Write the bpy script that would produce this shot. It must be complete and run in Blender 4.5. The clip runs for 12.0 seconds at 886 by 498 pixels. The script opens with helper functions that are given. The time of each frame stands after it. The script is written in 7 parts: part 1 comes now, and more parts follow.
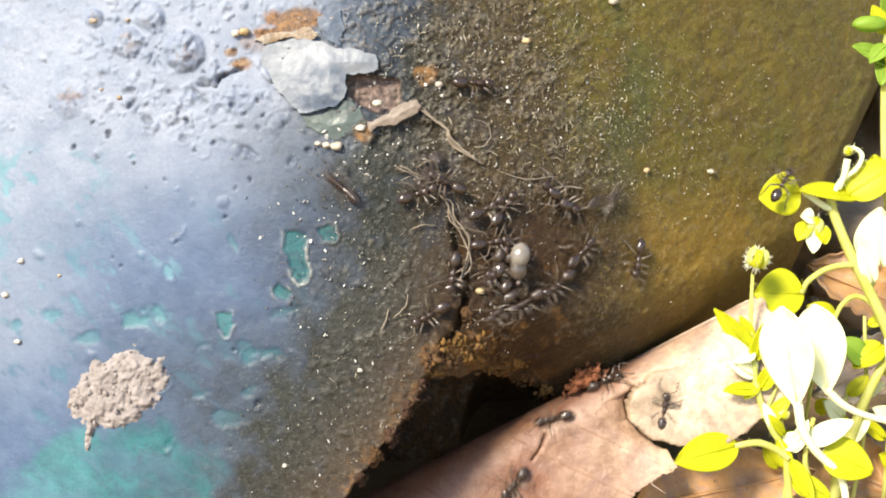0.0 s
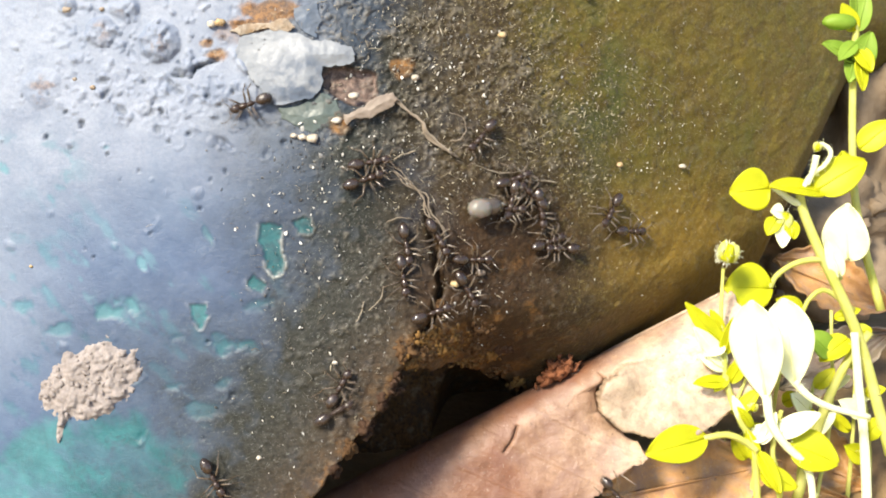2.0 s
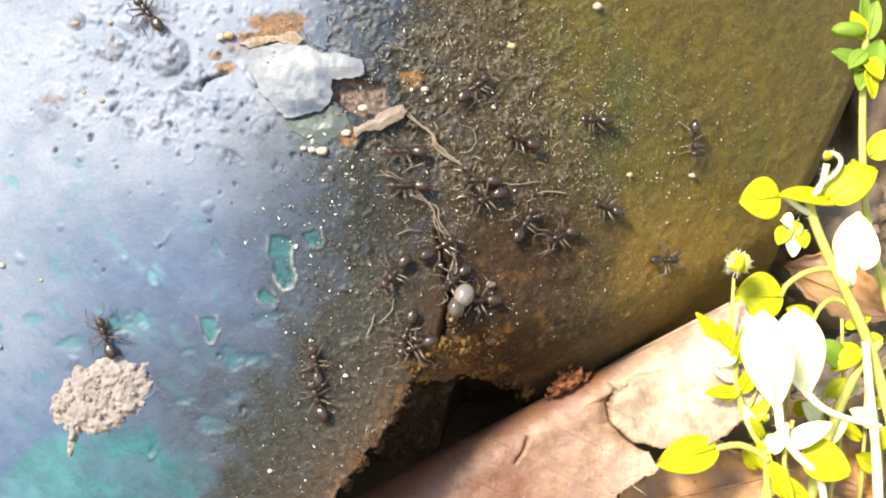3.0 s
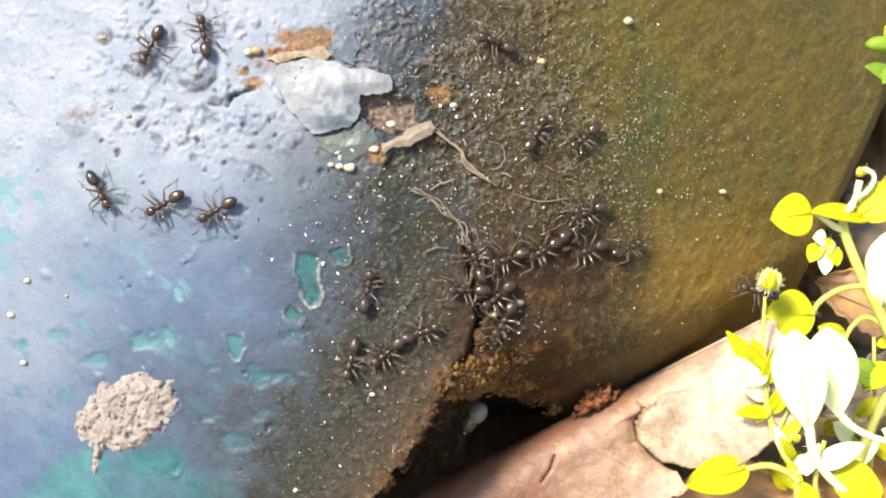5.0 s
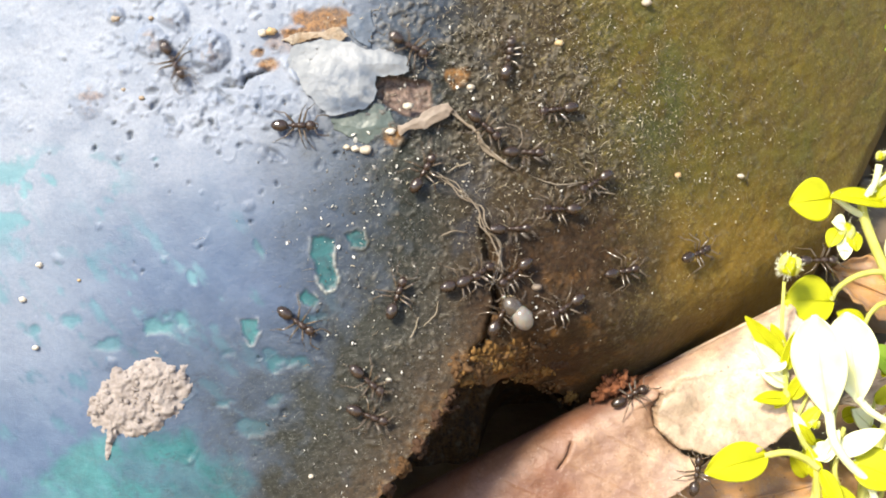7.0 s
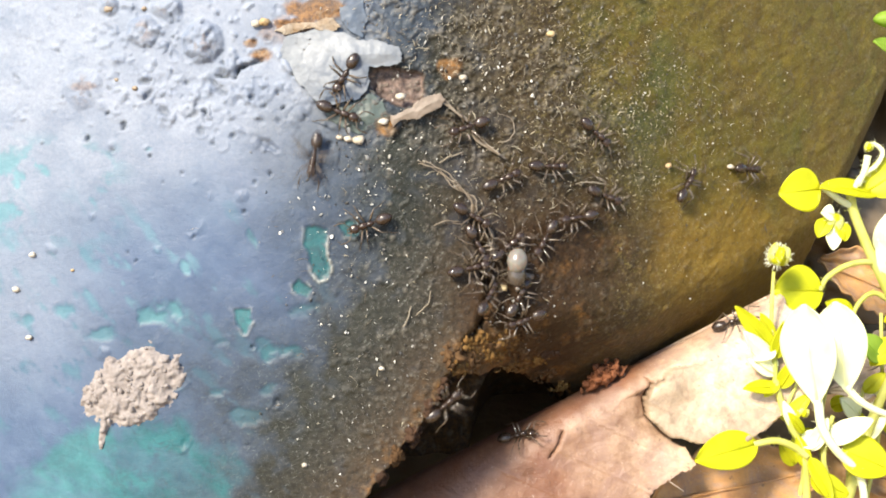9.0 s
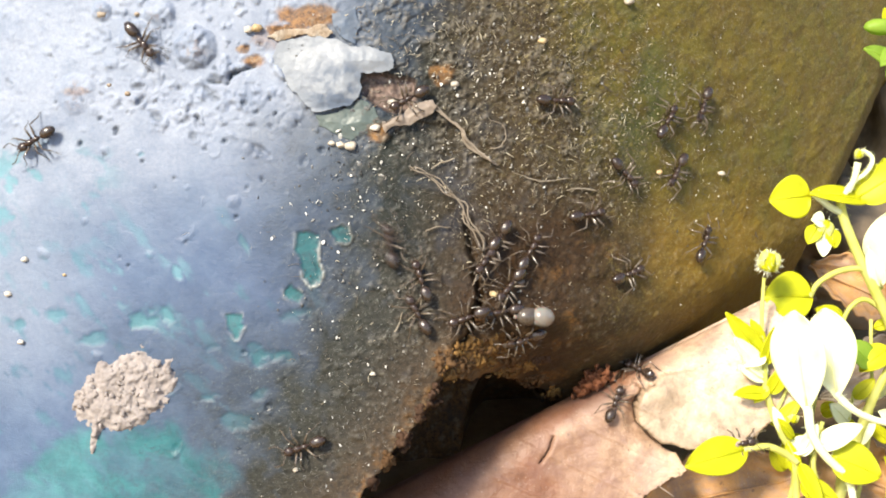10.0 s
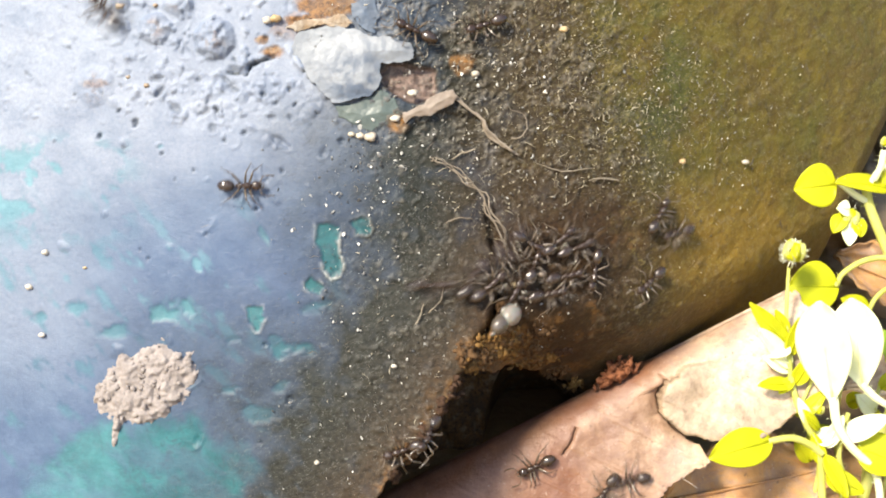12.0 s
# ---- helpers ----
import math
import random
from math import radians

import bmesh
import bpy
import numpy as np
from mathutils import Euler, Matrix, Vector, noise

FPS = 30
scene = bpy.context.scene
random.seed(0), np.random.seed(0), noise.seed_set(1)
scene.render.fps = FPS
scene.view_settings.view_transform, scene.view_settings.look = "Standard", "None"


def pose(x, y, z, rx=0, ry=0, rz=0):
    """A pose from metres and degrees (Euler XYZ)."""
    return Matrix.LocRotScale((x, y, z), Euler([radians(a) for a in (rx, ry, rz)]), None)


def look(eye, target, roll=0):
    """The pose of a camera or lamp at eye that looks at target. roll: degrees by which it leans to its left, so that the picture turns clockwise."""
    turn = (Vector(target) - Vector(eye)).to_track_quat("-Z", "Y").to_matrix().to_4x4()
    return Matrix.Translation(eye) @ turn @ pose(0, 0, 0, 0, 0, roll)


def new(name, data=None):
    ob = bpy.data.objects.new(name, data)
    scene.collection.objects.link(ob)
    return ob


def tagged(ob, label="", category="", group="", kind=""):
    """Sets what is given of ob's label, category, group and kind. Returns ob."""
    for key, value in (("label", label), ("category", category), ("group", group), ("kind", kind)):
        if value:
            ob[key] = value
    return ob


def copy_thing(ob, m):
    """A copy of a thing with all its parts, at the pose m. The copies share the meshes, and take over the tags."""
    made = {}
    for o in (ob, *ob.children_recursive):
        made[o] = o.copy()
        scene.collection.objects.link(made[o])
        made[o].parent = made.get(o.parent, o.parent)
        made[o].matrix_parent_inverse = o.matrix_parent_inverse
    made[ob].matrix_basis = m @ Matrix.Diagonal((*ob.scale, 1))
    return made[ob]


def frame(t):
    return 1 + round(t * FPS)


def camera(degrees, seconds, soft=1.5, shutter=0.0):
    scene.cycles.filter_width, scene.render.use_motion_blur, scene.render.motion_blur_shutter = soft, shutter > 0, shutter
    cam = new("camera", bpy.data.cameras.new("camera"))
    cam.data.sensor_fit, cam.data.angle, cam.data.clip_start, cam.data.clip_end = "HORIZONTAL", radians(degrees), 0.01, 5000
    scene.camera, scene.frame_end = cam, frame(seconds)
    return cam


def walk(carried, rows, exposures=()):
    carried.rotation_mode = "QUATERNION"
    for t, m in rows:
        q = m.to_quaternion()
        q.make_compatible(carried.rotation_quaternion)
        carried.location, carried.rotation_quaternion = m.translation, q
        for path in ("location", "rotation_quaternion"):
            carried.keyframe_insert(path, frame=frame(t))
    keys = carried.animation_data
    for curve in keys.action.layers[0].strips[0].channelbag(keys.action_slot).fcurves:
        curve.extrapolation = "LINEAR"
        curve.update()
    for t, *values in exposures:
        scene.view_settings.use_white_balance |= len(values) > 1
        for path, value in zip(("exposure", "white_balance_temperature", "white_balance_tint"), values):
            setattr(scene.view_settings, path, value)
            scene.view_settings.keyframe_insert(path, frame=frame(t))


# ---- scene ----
MM = 0.001
LEAN = radians(20.0)
BASE = 0.0285
cam = camera(41.0, 12.0, soft=1.9, shutter=0.9)
PATH = [
    (0.0, pose(0.00000, -0.08796, 0.06051, 70.000, -0.000, -0.000)),
    (0.5, pose(-0.00045, -0.08831, 0.06013, 70.036, -0.181, -0.150)),
    (1.0, pose(-0.00085, -0.08822, 0.05995, 69.950, -0.189, -0.402)),
    (1.5, pose(-0.00137, -0.08754, 0.06040, 69.788, -0.365, -0.920)),
    (2.0, pose(-0.00123, -0.08808, 0.06092, 69.468, -0.992, -1.704)),
    (2.5, pose(-0.00164, -0.08735, 0.06135, 69.257, -0.830, -1.744)),
    (3.0, pose(-0.00171, -0.08756, 0.06180, 69.439, -0.683, -1.600)),
    (5.0, pose(-0.00255, -0.08610, 0.06275, 69.424, -0.661, -0.717)),
    (5.5, pose(-0.00331, -0.08563, 0.06305, 69.094, -0.871, -0.790)),
    (6.0, pose(-0.00316, -0.08544, 0.06241, 69.314, -0.647, -0.736)),
    (6.5, pose(-0.00329, -0.08552, 0.06225, 69.150, -0.666, -0.628)),
    (7.0, pose(-0.00377, -0.08543, 0.06136, 69.282, -0.631, -0.679)),
    (9.0, pose(-0.00410, -0.08603, 0.06117, 69.034, -0.807, -1.215)),
    (9.5, pose(-0.00384, -0.08595, 0.06125, 69.185, -0.819, -1.137)),
    (10.0, pose(-0.00385, -0.08625, 0.06147, 69.194, -1.049, -1.398)),
    (10.5, pose(-0.00387, -0.08549, 0.06138, 69.023, -0.709, -1.032)),
    (11.0, pose(-0.00403, -0.08550, 0.06179, 68.815, -0.754, -0.706)),
    (11.5, pose(-0.00397, -0.08584, 0.06138, 69.018, -0.556, -0.838)),
    (12.0, pose(-0.00388, -0.08547, 0.06159, 68.521, -0.476, -0.557)),
]
walk(cam, PATH, [(0.0, 1.06), (2.0, 1.05), (2.5, 1.05), (3.0, 1.15), (5.0, 1.1), (6.5, 1.07), (9.0, 1.1), (12.0, 1.13)])


def place(u, v, w):
    """A point of the post's own frame (mm to the right, up along it, out of it) in the world."""
    return Vector((u * MM, (v * math.sin(LEAN) - w * math.cos(LEAN)) * MM, (v * math.cos(LEAN) + w * math.sin(LEAN)) * MM + BASE))


def turn(u, v, w):
    """A direction of the post's own frame in the world."""
    return Vector((u, v * math.sin(LEAN) - w * math.cos(LEAN), v * math.cos(LEAN) + w * math.sin(LEAN)))


# ---- light ----
SUN_WAY = turn(-0.45, 0.50, 0.74).normalized()
world = bpy.data.worlds.new("sky")
scene.world = world
world.use_nodes = True
sky = world.node_tree.nodes.new("ShaderNodeTexSky")
sky.sky_type = "NISHITA"
sky.sun_disc = False
sky.sun_elevation = math.asin(SUN_WAY.z)
sky.sun_rotation = math.atan2(SUN_WAY.x, SUN_WAY.y)
world.node_tree.links.new(sky.outputs[0], world.node_tree.nodes["Background"].inputs[0])
world.node_tree.nodes["Background"].inputs[1].default_value = 0.15
sun = new("sun", bpy.data.lights.new("sun", "SUN"))
sun.data.energy = 4.8
sun.data.angle = radians(12.0)
sun.data.color = (1.0, 0.905, 0.735)
sun.matrix_world = look(SUN_WAY * 3, (0, 0, 0))


# ---- materials ----
class Nodes:
    """A material with a few short ways to add nodes."""

    def __init__(self, name):
        self.m = bpy.data.materials.new(name)
        self.m.use_nodes = True
        self.t = self.m.node_tree
        self.b = self.t.nodes["Principled BSDF"]
        self.out = self.t.nodes["Material Output"]
        self.co = self.t.nodes.new("ShaderNodeTexCoord").outputs["Object"]

    def put(self, socket, value):
        if hasattr(value, "is_output"):
            self.t.links.new(value, socket)
        elif isinstance(value, tuple) and len(value) == 3:
            socket.default_value = (*value, 1.0)
        else:
            socket.default_value = value

    def noise(self, per_mm, detail=5.0, rough=0.6, warp=0.0):
        n = self.t.nodes.new("ShaderNodeTexNoise")
        n.inputs["Scale"].default_value = per_mm * 1000.0
        n.inputs["Detail"].default_value = detail
        n.inputs["Roughness"].default_value = rough
        n.inputs["Distortion"].default_value = warp
        self.t.links.new(self.co, n.inputs["Vector"])
        return n.outputs["Fac"]

    def strokes(self, per_mm, angle, stretch, detail=3.0, rough=0.6, warp=0.5):
        """Noise drawn out along one direction over the post's face."""
        r = self.t.nodes.new("ShaderNodeVectorRotate")
        r.rotation_type = "Y_AXIS"
        r.inputs["Angle"].default_value = math.radians(angle)
        self.t.links.new(self.co, r.inputs["Vector"])
        s = self.t.nodes.new("ShaderNodeVectorMath")
        s.operation = "MULTIPLY"
        s.inputs[1].default_value = (1.0 / stretch, 1.0, 1.0)
        self.t.links.new(r.outputs[0], s.inputs[0])
        keep, self.co = self.co, s.outputs[0]
        out = self.noise(per_mm, detail, rough, warp)
        self.co = keep
        return out

    def cells(self, per_mm, feature="F1"):
        n = self.t.nodes.new("ShaderNodeTexVoronoi")
        n.feature = feature
        n.inputs["Scale"].default_value = per_mm * 1000.0
        self.t.links.new(self.co, n.inputs["Vector"])
        return n.outputs["Distance"]

    def span(self, fac, a, b, lo=0.0, hi=1.0):
        n = self.t.nodes.new("ShaderNodeMapRange")
        self.put(n.inputs["Value"], fac)
        for key, value in (("From Min", a), ("From Max", b), ("To Min", lo), ("To Max", hi)):
            n.inputs[key].default_value = value
        return n.outputs[0]

    def mix(self, fac, a, b, mode="MIX"):
        n = self.t.nodes.new("ShaderNodeMix")
        n.data_type = "RGBA"
        n.blend_type = mode
        self.put(n.inputs[0], fac)
        self.put(n.inputs[6], a)
        self.put(n.inputs[7], b)
        return n.outputs[2]

    def calc(self, op, a, b=0.0):
        n = self.t.nodes.new("ShaderNodeMath")
        n.operation = op
        self.put(n.inputs[0], a)
        self.put(n.inputs[1], b)
        return n.outputs[0]

    def layer(self, name):
        n = self.t.nodes.new("ShaderNodeAttribute")
        n.attribute_name = name
        return n.outputs["Fac"]

    def chance(self):
        return self.t.nodes.new("ShaderNodeObjectInfo").outputs["Random"]

    def island(self):
        return self.t.nodes.new("ShaderNodeNewGeometry").outputs["Random Per Island"]

    def bump(self, height, depth_mm, strength=1.0):
        n = self.t.nodes.new("ShaderNodeBump")
        n.inputs["Strength"].default_value = strength
        n.inputs["Distance"].default_value = depth_mm * MM
        self.t.links.new(height, n.inputs["Height"])
        self.t.links.new(n.outputs[0], self.b.inputs["Normal"])
        return n

    def done(self, colour=None, rough=None, metal=None, spec=None):
        for key, value in (("Base Color", colour), ("Roughness", rough), ("Metallic", metal), ("Specular IOR Level", spec)):
            if value is not None:
                self.put(self.b.inputs[key], value)
        return self.m


def plain(name, a, b, per_mm=1.5, rough=0.6, bump_mm=0.03, spec=0.4):
    """A surface that varies between two colours at two scales."""
    n = Nodes(name)
    big, fine = n.noise(per_mm * 0.25, 3), n.noise(per_mm, 6)
    col = n.mix(n.span(big, 0.35, 0.65), a, b)
    col = n.mix(n.span(fine, 0.35, 0.75, 0.0, 0.6), col, tuple(x * 0.45 for x in a))
    n.bump(fine, bump_mm)
    return n.done(col, n.span(fine, 0.3, 0.7, rough - 0.12, rough + 0.15), spec=spec)


def paint_material():
    n = Nodes("old_paint")
    big, mid, fine, dust = n.noise(0.06, 4, 0.6, 0.6), n.noise(0.5, 5, 0.65, 0.3), n.noise(3.0, 6, 0.7), n.noise(9.0, 3)
    blue = n.mix(n.span(mid, 0.3, 0.7), (0.042, 0.069, 0.124), (0.072, 0.107, 0.168))
    blue = n.mix(n.span(big, 0.4, 0.7, 0.0, 0.5), blue, (0.05, 0.072, 0.135))
    olive = n.mix(n.span(mid, 0.3, 0.7), (0.092, 0.071, 0.0075), (0.155, 0.111, 0.012))
    olive = n.mix(n.span(big, 0.35, 0.6), olive, (0.06, 0.066, 0.009))
    smear = n.strokes(0.45, 35, 2.5, 5, 0.65, 1.0)
    olive = n.mix(n.span(smear, 0.42, 0.62, 0.0, 0.8), olive, (0.092, 0.058, 0.009))
    olive = n.mix(n.span(n.strokes(0.7, 35, 2.0, 5, 0.65, 1.0), 0.56, 0.7, 0.0, 0.7), olive, (0.05, 0.036, 0.014))
    ochre = n.mix(n.span(n.noise(0.8, 5, 0.7), 0.35, 0.7), (0.142, 0.082, 0.009), (0.21, 0.128, 0.016))
    olive = n.mix(n.layer("ochre"), olive, ochre)
    col = n.mix(n.layer("olive"), blue, olive)
    # green tint over the olive
    col = n.mix(n.layer("green_tint"), col, n.mix(n.span(mid, 0.3, 0.7), (0.022, 0.042, 0.012), (0.04, 0.066, 0.02)))
    # whitish tone: sky sheen put into the colour along with chalky paint
    chalk_sheen = n.mix(n.span(fine, 0.3, 0.7), (0.21, 0.235, 0.29), (0.32, 0.34, 0.38))
    col = n.mix(n.layer("chalk_sheen"), col, chalk_sheen)
    teal = n.mix(n.span(mid, 0.3, 0.7), (0.009, 0.058, 0.068), (0.02, 0.12, 0.128))
    teal = n.mix(n.span(n.noise(0.9, 5, 0.7, 0.8), 0.5, 0.66, 0.0, 0.75), teal, (0.018, 0.045, 0.06))
    teal = n.mix(n.layer("aqua"), teal, n.mix(n.span(mid, 0.3, 0.7), (0.075, 0.2, 0.225), (0.12, 0.28, 0.3)))
    col = n.mix(n.layer("teal"), col, teal)
    col = n.mix(n.layer("rim"), col, (0.5, 0.52, 0.48))
    # dark film: real grime, plus dimmer light low on the left put into colour
    grime_shade = n.mix(n.span(fine, 0.35, 0.7), (0.0085, 0.0095, 0.0075), (0.025, 0.0272, 0.0215))
    grime_shade = n.mix(n.layer("warm"), grime_shade, n.mix(n.span(fine, 0.35, 0.7), (0.021, 0.0145, 0.0068), (0.06, 0.042, 0.02)))
    col = n.mix(n.layer("grime_shade"), col, grime_shade)
    # dark brown mottling that also paints the shade round the open foot
    shade_stain = n.mix(n.span(fine, 0.35, 0.7), (0.0125, 0.0062, 0.0024), (0.042, 0.021, 0.0078))
    col = n.mix(n.layer("shade_stain"), col, shade_stain)
    rust = n.mix(n.span(fine, 0.35, 0.65), (0.04, 0.018, 0.006), (0.24, 0.115, 0.03))
    rust = n.mix(n.span(mid, 0.48, 0.66), rust, (0.07, 0.045, 0.03))
    rust = n.mix(n.span(n.noise(1.1, 4), 0.54, 0.66, 0.0, 0.7), rust, (0.27, 0.2, 0.125))
    col = n.mix(n.layer("rust"), col, rust)
    col = n.mix(n.layer("bare"), col, n.mix(n.span(fine, 0.35, 0.65), (0.06, 0.042, 0.034), (0.2, 0.142, 0.118)))
    col = n.mix(n.calc("MULTIPLY", n.layer("fleck"), 0.55), col, (0.155, 0.138, 0.112))
    dusty = n.calc("MULTIPLY", n.calc("ADD", 0.03, n.calc("MULTIPLY", n.calc("MAXIMUM", n.layer("olive"), n.layer("grime_shade")), 0.7)), n.calc("SUBTRACT", 1.0, n.calc("MULTIPLY", n.layer("shade_stain"), 0.85)))
    long = n.strokes(5.0, 28, 2.6, 3, 0.6, 0.8)
    patch = n.span(n.noise(0.35, 4, 0.6, 0.5), 0.35, 0.65, 0.25, 1.0)
    col = n.mix(n.calc("MULTIPLY", dusty, n.calc("MULTIPLY", patch, n.span(long, 0.53, 0.63, 0.0, 0.7))), col, n.mix(n.layer("olive"), n.mix(n.layer("warm"), (0.034, 0.037, 0.03), (0.11, 0.088, 0.052)), (0.23, 0.185, 0.05)))
    col = n.mix(n.calc("MULTIPLY", dusty, n.span(n.strokes(7.0, 40, 2.0, 2, 0.5, 1.5), 0.62, 0.69, 0.0, 0.75)), col, n.mix(n.layer("warm"), (0.16, 0.17, 0.155), (0.27, 0.235, 0.16)))
    col = n.mix(n.calc("MULTIPLY", dusty, n.span(n.strokes(2.2, 25, 2.0, 4, 0.7, 1.0), 0.44, 0.32, 0.0, 0.8)), col, (0.014, 0.011, 0.007))
    lumps = n.noise(1.3, 3, 0.6, 0.6)
    height = n.calc("ADD", n.calc("MULTIPLY", fine, 0.5), n.calc("ADD", n.calc("MULTIPLY", dust, 0.25), n.calc("MULTIPLY", n.calc("MULTIPLY", long, dusty), 0.5)))
    height = n.calc("ADD", height, n.calc("MULTIPLY", n.layer("grime_shade"), n.calc("MULTIPLY", lumps, 0.55)))
    n.bump(height, 0.09, 0.9)
    rough = n.calc("ADD", n.span(fine, 0.3, 0.7, 0.33, 0.5), n.calc("MULTIPLY", n.calc("ADD", n.calc("ADD", n.layer("rust"), n.layer("chalk_sheen")), n.calc("ADD", n.layer("shade_stain"), n.layer("olive"))), 0.16))
    return n.done(col, rough, spec=n.span(n.calc("MAXIMUM", n.layer("grime_shade"), n.layer("olive")), 0.0, 1.0, 0.3, 0.17))


def dry_leaf_material(name, pale, mid_colour, deep, gloss=0.45, sun_graded=False):
    n = Nodes(name)
    big, mid, fine = n.noise(0.09, 4, 0.6, 0.8), n.noise(0.6, 6, 0.7), n.noise(5.0, 4)
    patchy = n.span(big, 0.35, 0.65)
    # leaf's own patches, plus sunlit and shaded ends put into the colour
    if sun_graded:
        patchy = n.calc("ADD", n.calc("MULTIPLY", patchy, 0.14), n.calc("MULTIPLY", n.layer("sun_graded"), 0.75))
    col = n.mix(patchy, mid_colour, pale)
    col = n.mix(n.span(mid, 0.42, 0.72, 0.0, 0.8), col, n.mix(patchy, deep, mid_colour))
    col = n.mix(n.span(n.noise(0.28, 5, 0.7, 1.0), 0.46, 0.62, 0.0, 0.65), col, n.mix(patchy, (0.16, 0.075, 0.05), (0.3, 0.235, 0.2)))
    col = n.mix(n.span(n.cells(1.3), 0.0, 0.12, 0.35, 0.0), col, deep)
    col = n.mix(n.span(n.noise(1.6, 3), 0.66, 0.72, 0.0, 0.7), col, (0.1, 0.06, 0.04))
    col = n.mix(n.span(fine, 0.64, 0.72, 0.0, 0.5), col, (0.5, 0.44, 0.37))
    if sun_graded:
        col = n.mix(n.calc("MULTIPLY", n.layer("tan"), n.span(mid, 0.25, 0.6, 0.5, 1.0)), col, n.mix(n.span(n.noise(0.8, 5, 0.7, 0.5), 0.35, 0.65), (0.19, 0.135, 0.088), (0.36, 0.275, 0.185)))
    n.bump(n.calc("ADD", mid, n.calc("MULTIPLY", fine, 0.4)), 0.16, 0.9)
    return n.done(col, n.span(mid, 0.3, 0.7, gloss - 0.1, gloss + 0.15), spec=0.5)


def green_material(name, a, b, thin=0.45):
    n = Nodes(name)
    mid, fine = n.noise(0.5, 4), n.noise(4.0, 4)
    col = n.mix(n.span(mid, 0.3, 0.7), a, b)
    n.bump(fine, 0.03, 0.5)
    n.done(col, n.span(fine, 0.3, 0.7, 0.42, 0.58), spec=0.35)
    through_leaf = n.t.nodes.new("ShaderNodeBsdfTranslucent")
    n.put(through_leaf.inputs["Color"], n.mix(0.5, col, b))
    both = n.t.nodes.new("ShaderNodeMixShader")
    both.inputs[0].default_value = thin
    n.t.links.new(n.b.outputs[0], both.inputs[1])
    n.t.links.new(through_leaf.outputs[0], both.inputs[2])
    n.t.links.new(both.outputs[0], n.out.inputs["Surface"])
    return n.m


def flake_material():
    n = Nodes("pale_blue_paint_flake")
    big, fine = n.noise(0.3, 4), n.noise(1.4, 6, 0.65)
    col = n.mix(n.span(big, 0.35, 0.65), (0.145, 0.16, 0.18), (0.2, 0.213, 0.23))
    col = n.mix(n.span(n.layer("worn"), 0.05, 0.6), col, (0.07, 0.088, 0.12))
    col = n.mix(n.span(fine, 0.55, 0.75, 0.0, 0.45), col, (0.09, 0.1, 0.11))
    n.bump(fine, 0.05)
    return n.done(col, n.span(fine, 0.3, 0.7, 0.4, 0.6), spec=0.35)


PAINT = paint_material()
DRY_LEAF = dry_leaf_material("brown_dead_leaf", (0.68, 0.53, 0.37), (0.155, 0.06, 0.027), (0.08, 0.03, 0.015), sun_graded=True)
TORN_LEAF = dry_leaf_material("tan_torn_leaf", (0.44, 0.34, 0.24), (0.34, 0.23, 0.15), (0.2, 0.11, 0.06))
ORANGE_LEAF = dry_leaf_material("orange_dead_leaf", (0.5, 0.28, 0.1), (0.4, 0.2, 0.065), (0.24, 0.1, 0.03))
GREY_LEAF = dry_leaf_material("grey_dead_leaf", (0.36, 0.3, 0.22), (0.26, 0.2, 0.13), (0.12, 0.09, 0.055))
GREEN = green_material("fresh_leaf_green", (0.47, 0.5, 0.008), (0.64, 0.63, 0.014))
# near-white copy of the green: direct sun put into the colour
PALE_LIT_GREEN = green_material("pale_lit_leaf_green", (0.76, 0.79, 0.42), (0.88, 0.88, 0.6), 0.25)
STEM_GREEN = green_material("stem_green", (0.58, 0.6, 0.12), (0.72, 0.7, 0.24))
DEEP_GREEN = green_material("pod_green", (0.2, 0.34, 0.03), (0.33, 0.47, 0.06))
HAIR = plain("white_plant_hair", (0.8, 0.8, 0.6), (0.7, 0.7, 0.5), 3.0)
MUD = plain("dried_mud", (0.225, 0.195, 0.18), (0.3, 0.265, 0.247), 2.5, 0.85, 0.1, 0.2)
SOIL = plain("garden_soil", (0.22, 0.14, 0.07), (0.34, 0.23, 0.11), 0.4, 0.9, 0.4, 0.15)
CLOD = plain("soil_clod", (0.2, 0.15, 0.1), (0.28, 0.21, 0.14), 0.35, 0.9, 0.5, 0.15)
RUST = plain("orange_rust", (0.11, 0.06, 0.025), (0.055, 0.028, 0.012), 1.6, 0.85, 0.12, 0.2)
GOLD_RUST = plain("golden_rust", (0.2, 0.11, 0.032), (0.1, 0.05, 0.017), 1.6, 0.8, 0.12, 0.2)
RED_RUST = plain("red_rust", (0.24, 0.09, 0.04), (0.12, 0.045, 0.02), 1.6, 0.8, 0.12, 0.2)
DARK_RUST = plain("dark_rust_scale", (0.06, 0.032, 0.018), (0.035, 0.018, 0.01), 1.6, 0.85, 0.12, 0.2)
FLAKE_PALE = flake_material()
FLAKE_BLUE = plain("dull_blue_paint_flake", (0.075, 0.098, 0.135), (0.125, 0.15, 0.19), 0.9, 0.45, 0.05)
FLAKE_CREAM = plain("cream_paint_flake", (0.3, 0.255, 0.2), (0.26, 0.17, 0.09), 4.0, 0.55, 0.12)
FLAKE_GREEN = plain("grey_green_paint_flake", (0.05, 0.068, 0.064), (0.1, 0.125, 0.112), 1.1, 0.5, 0.04)
FLAKE_TAN = plain("tan_paint_flake", (0.27, 0.222, 0.18), (0.16, 0.118, 0.085), 0.9, 0.55, 0.12)
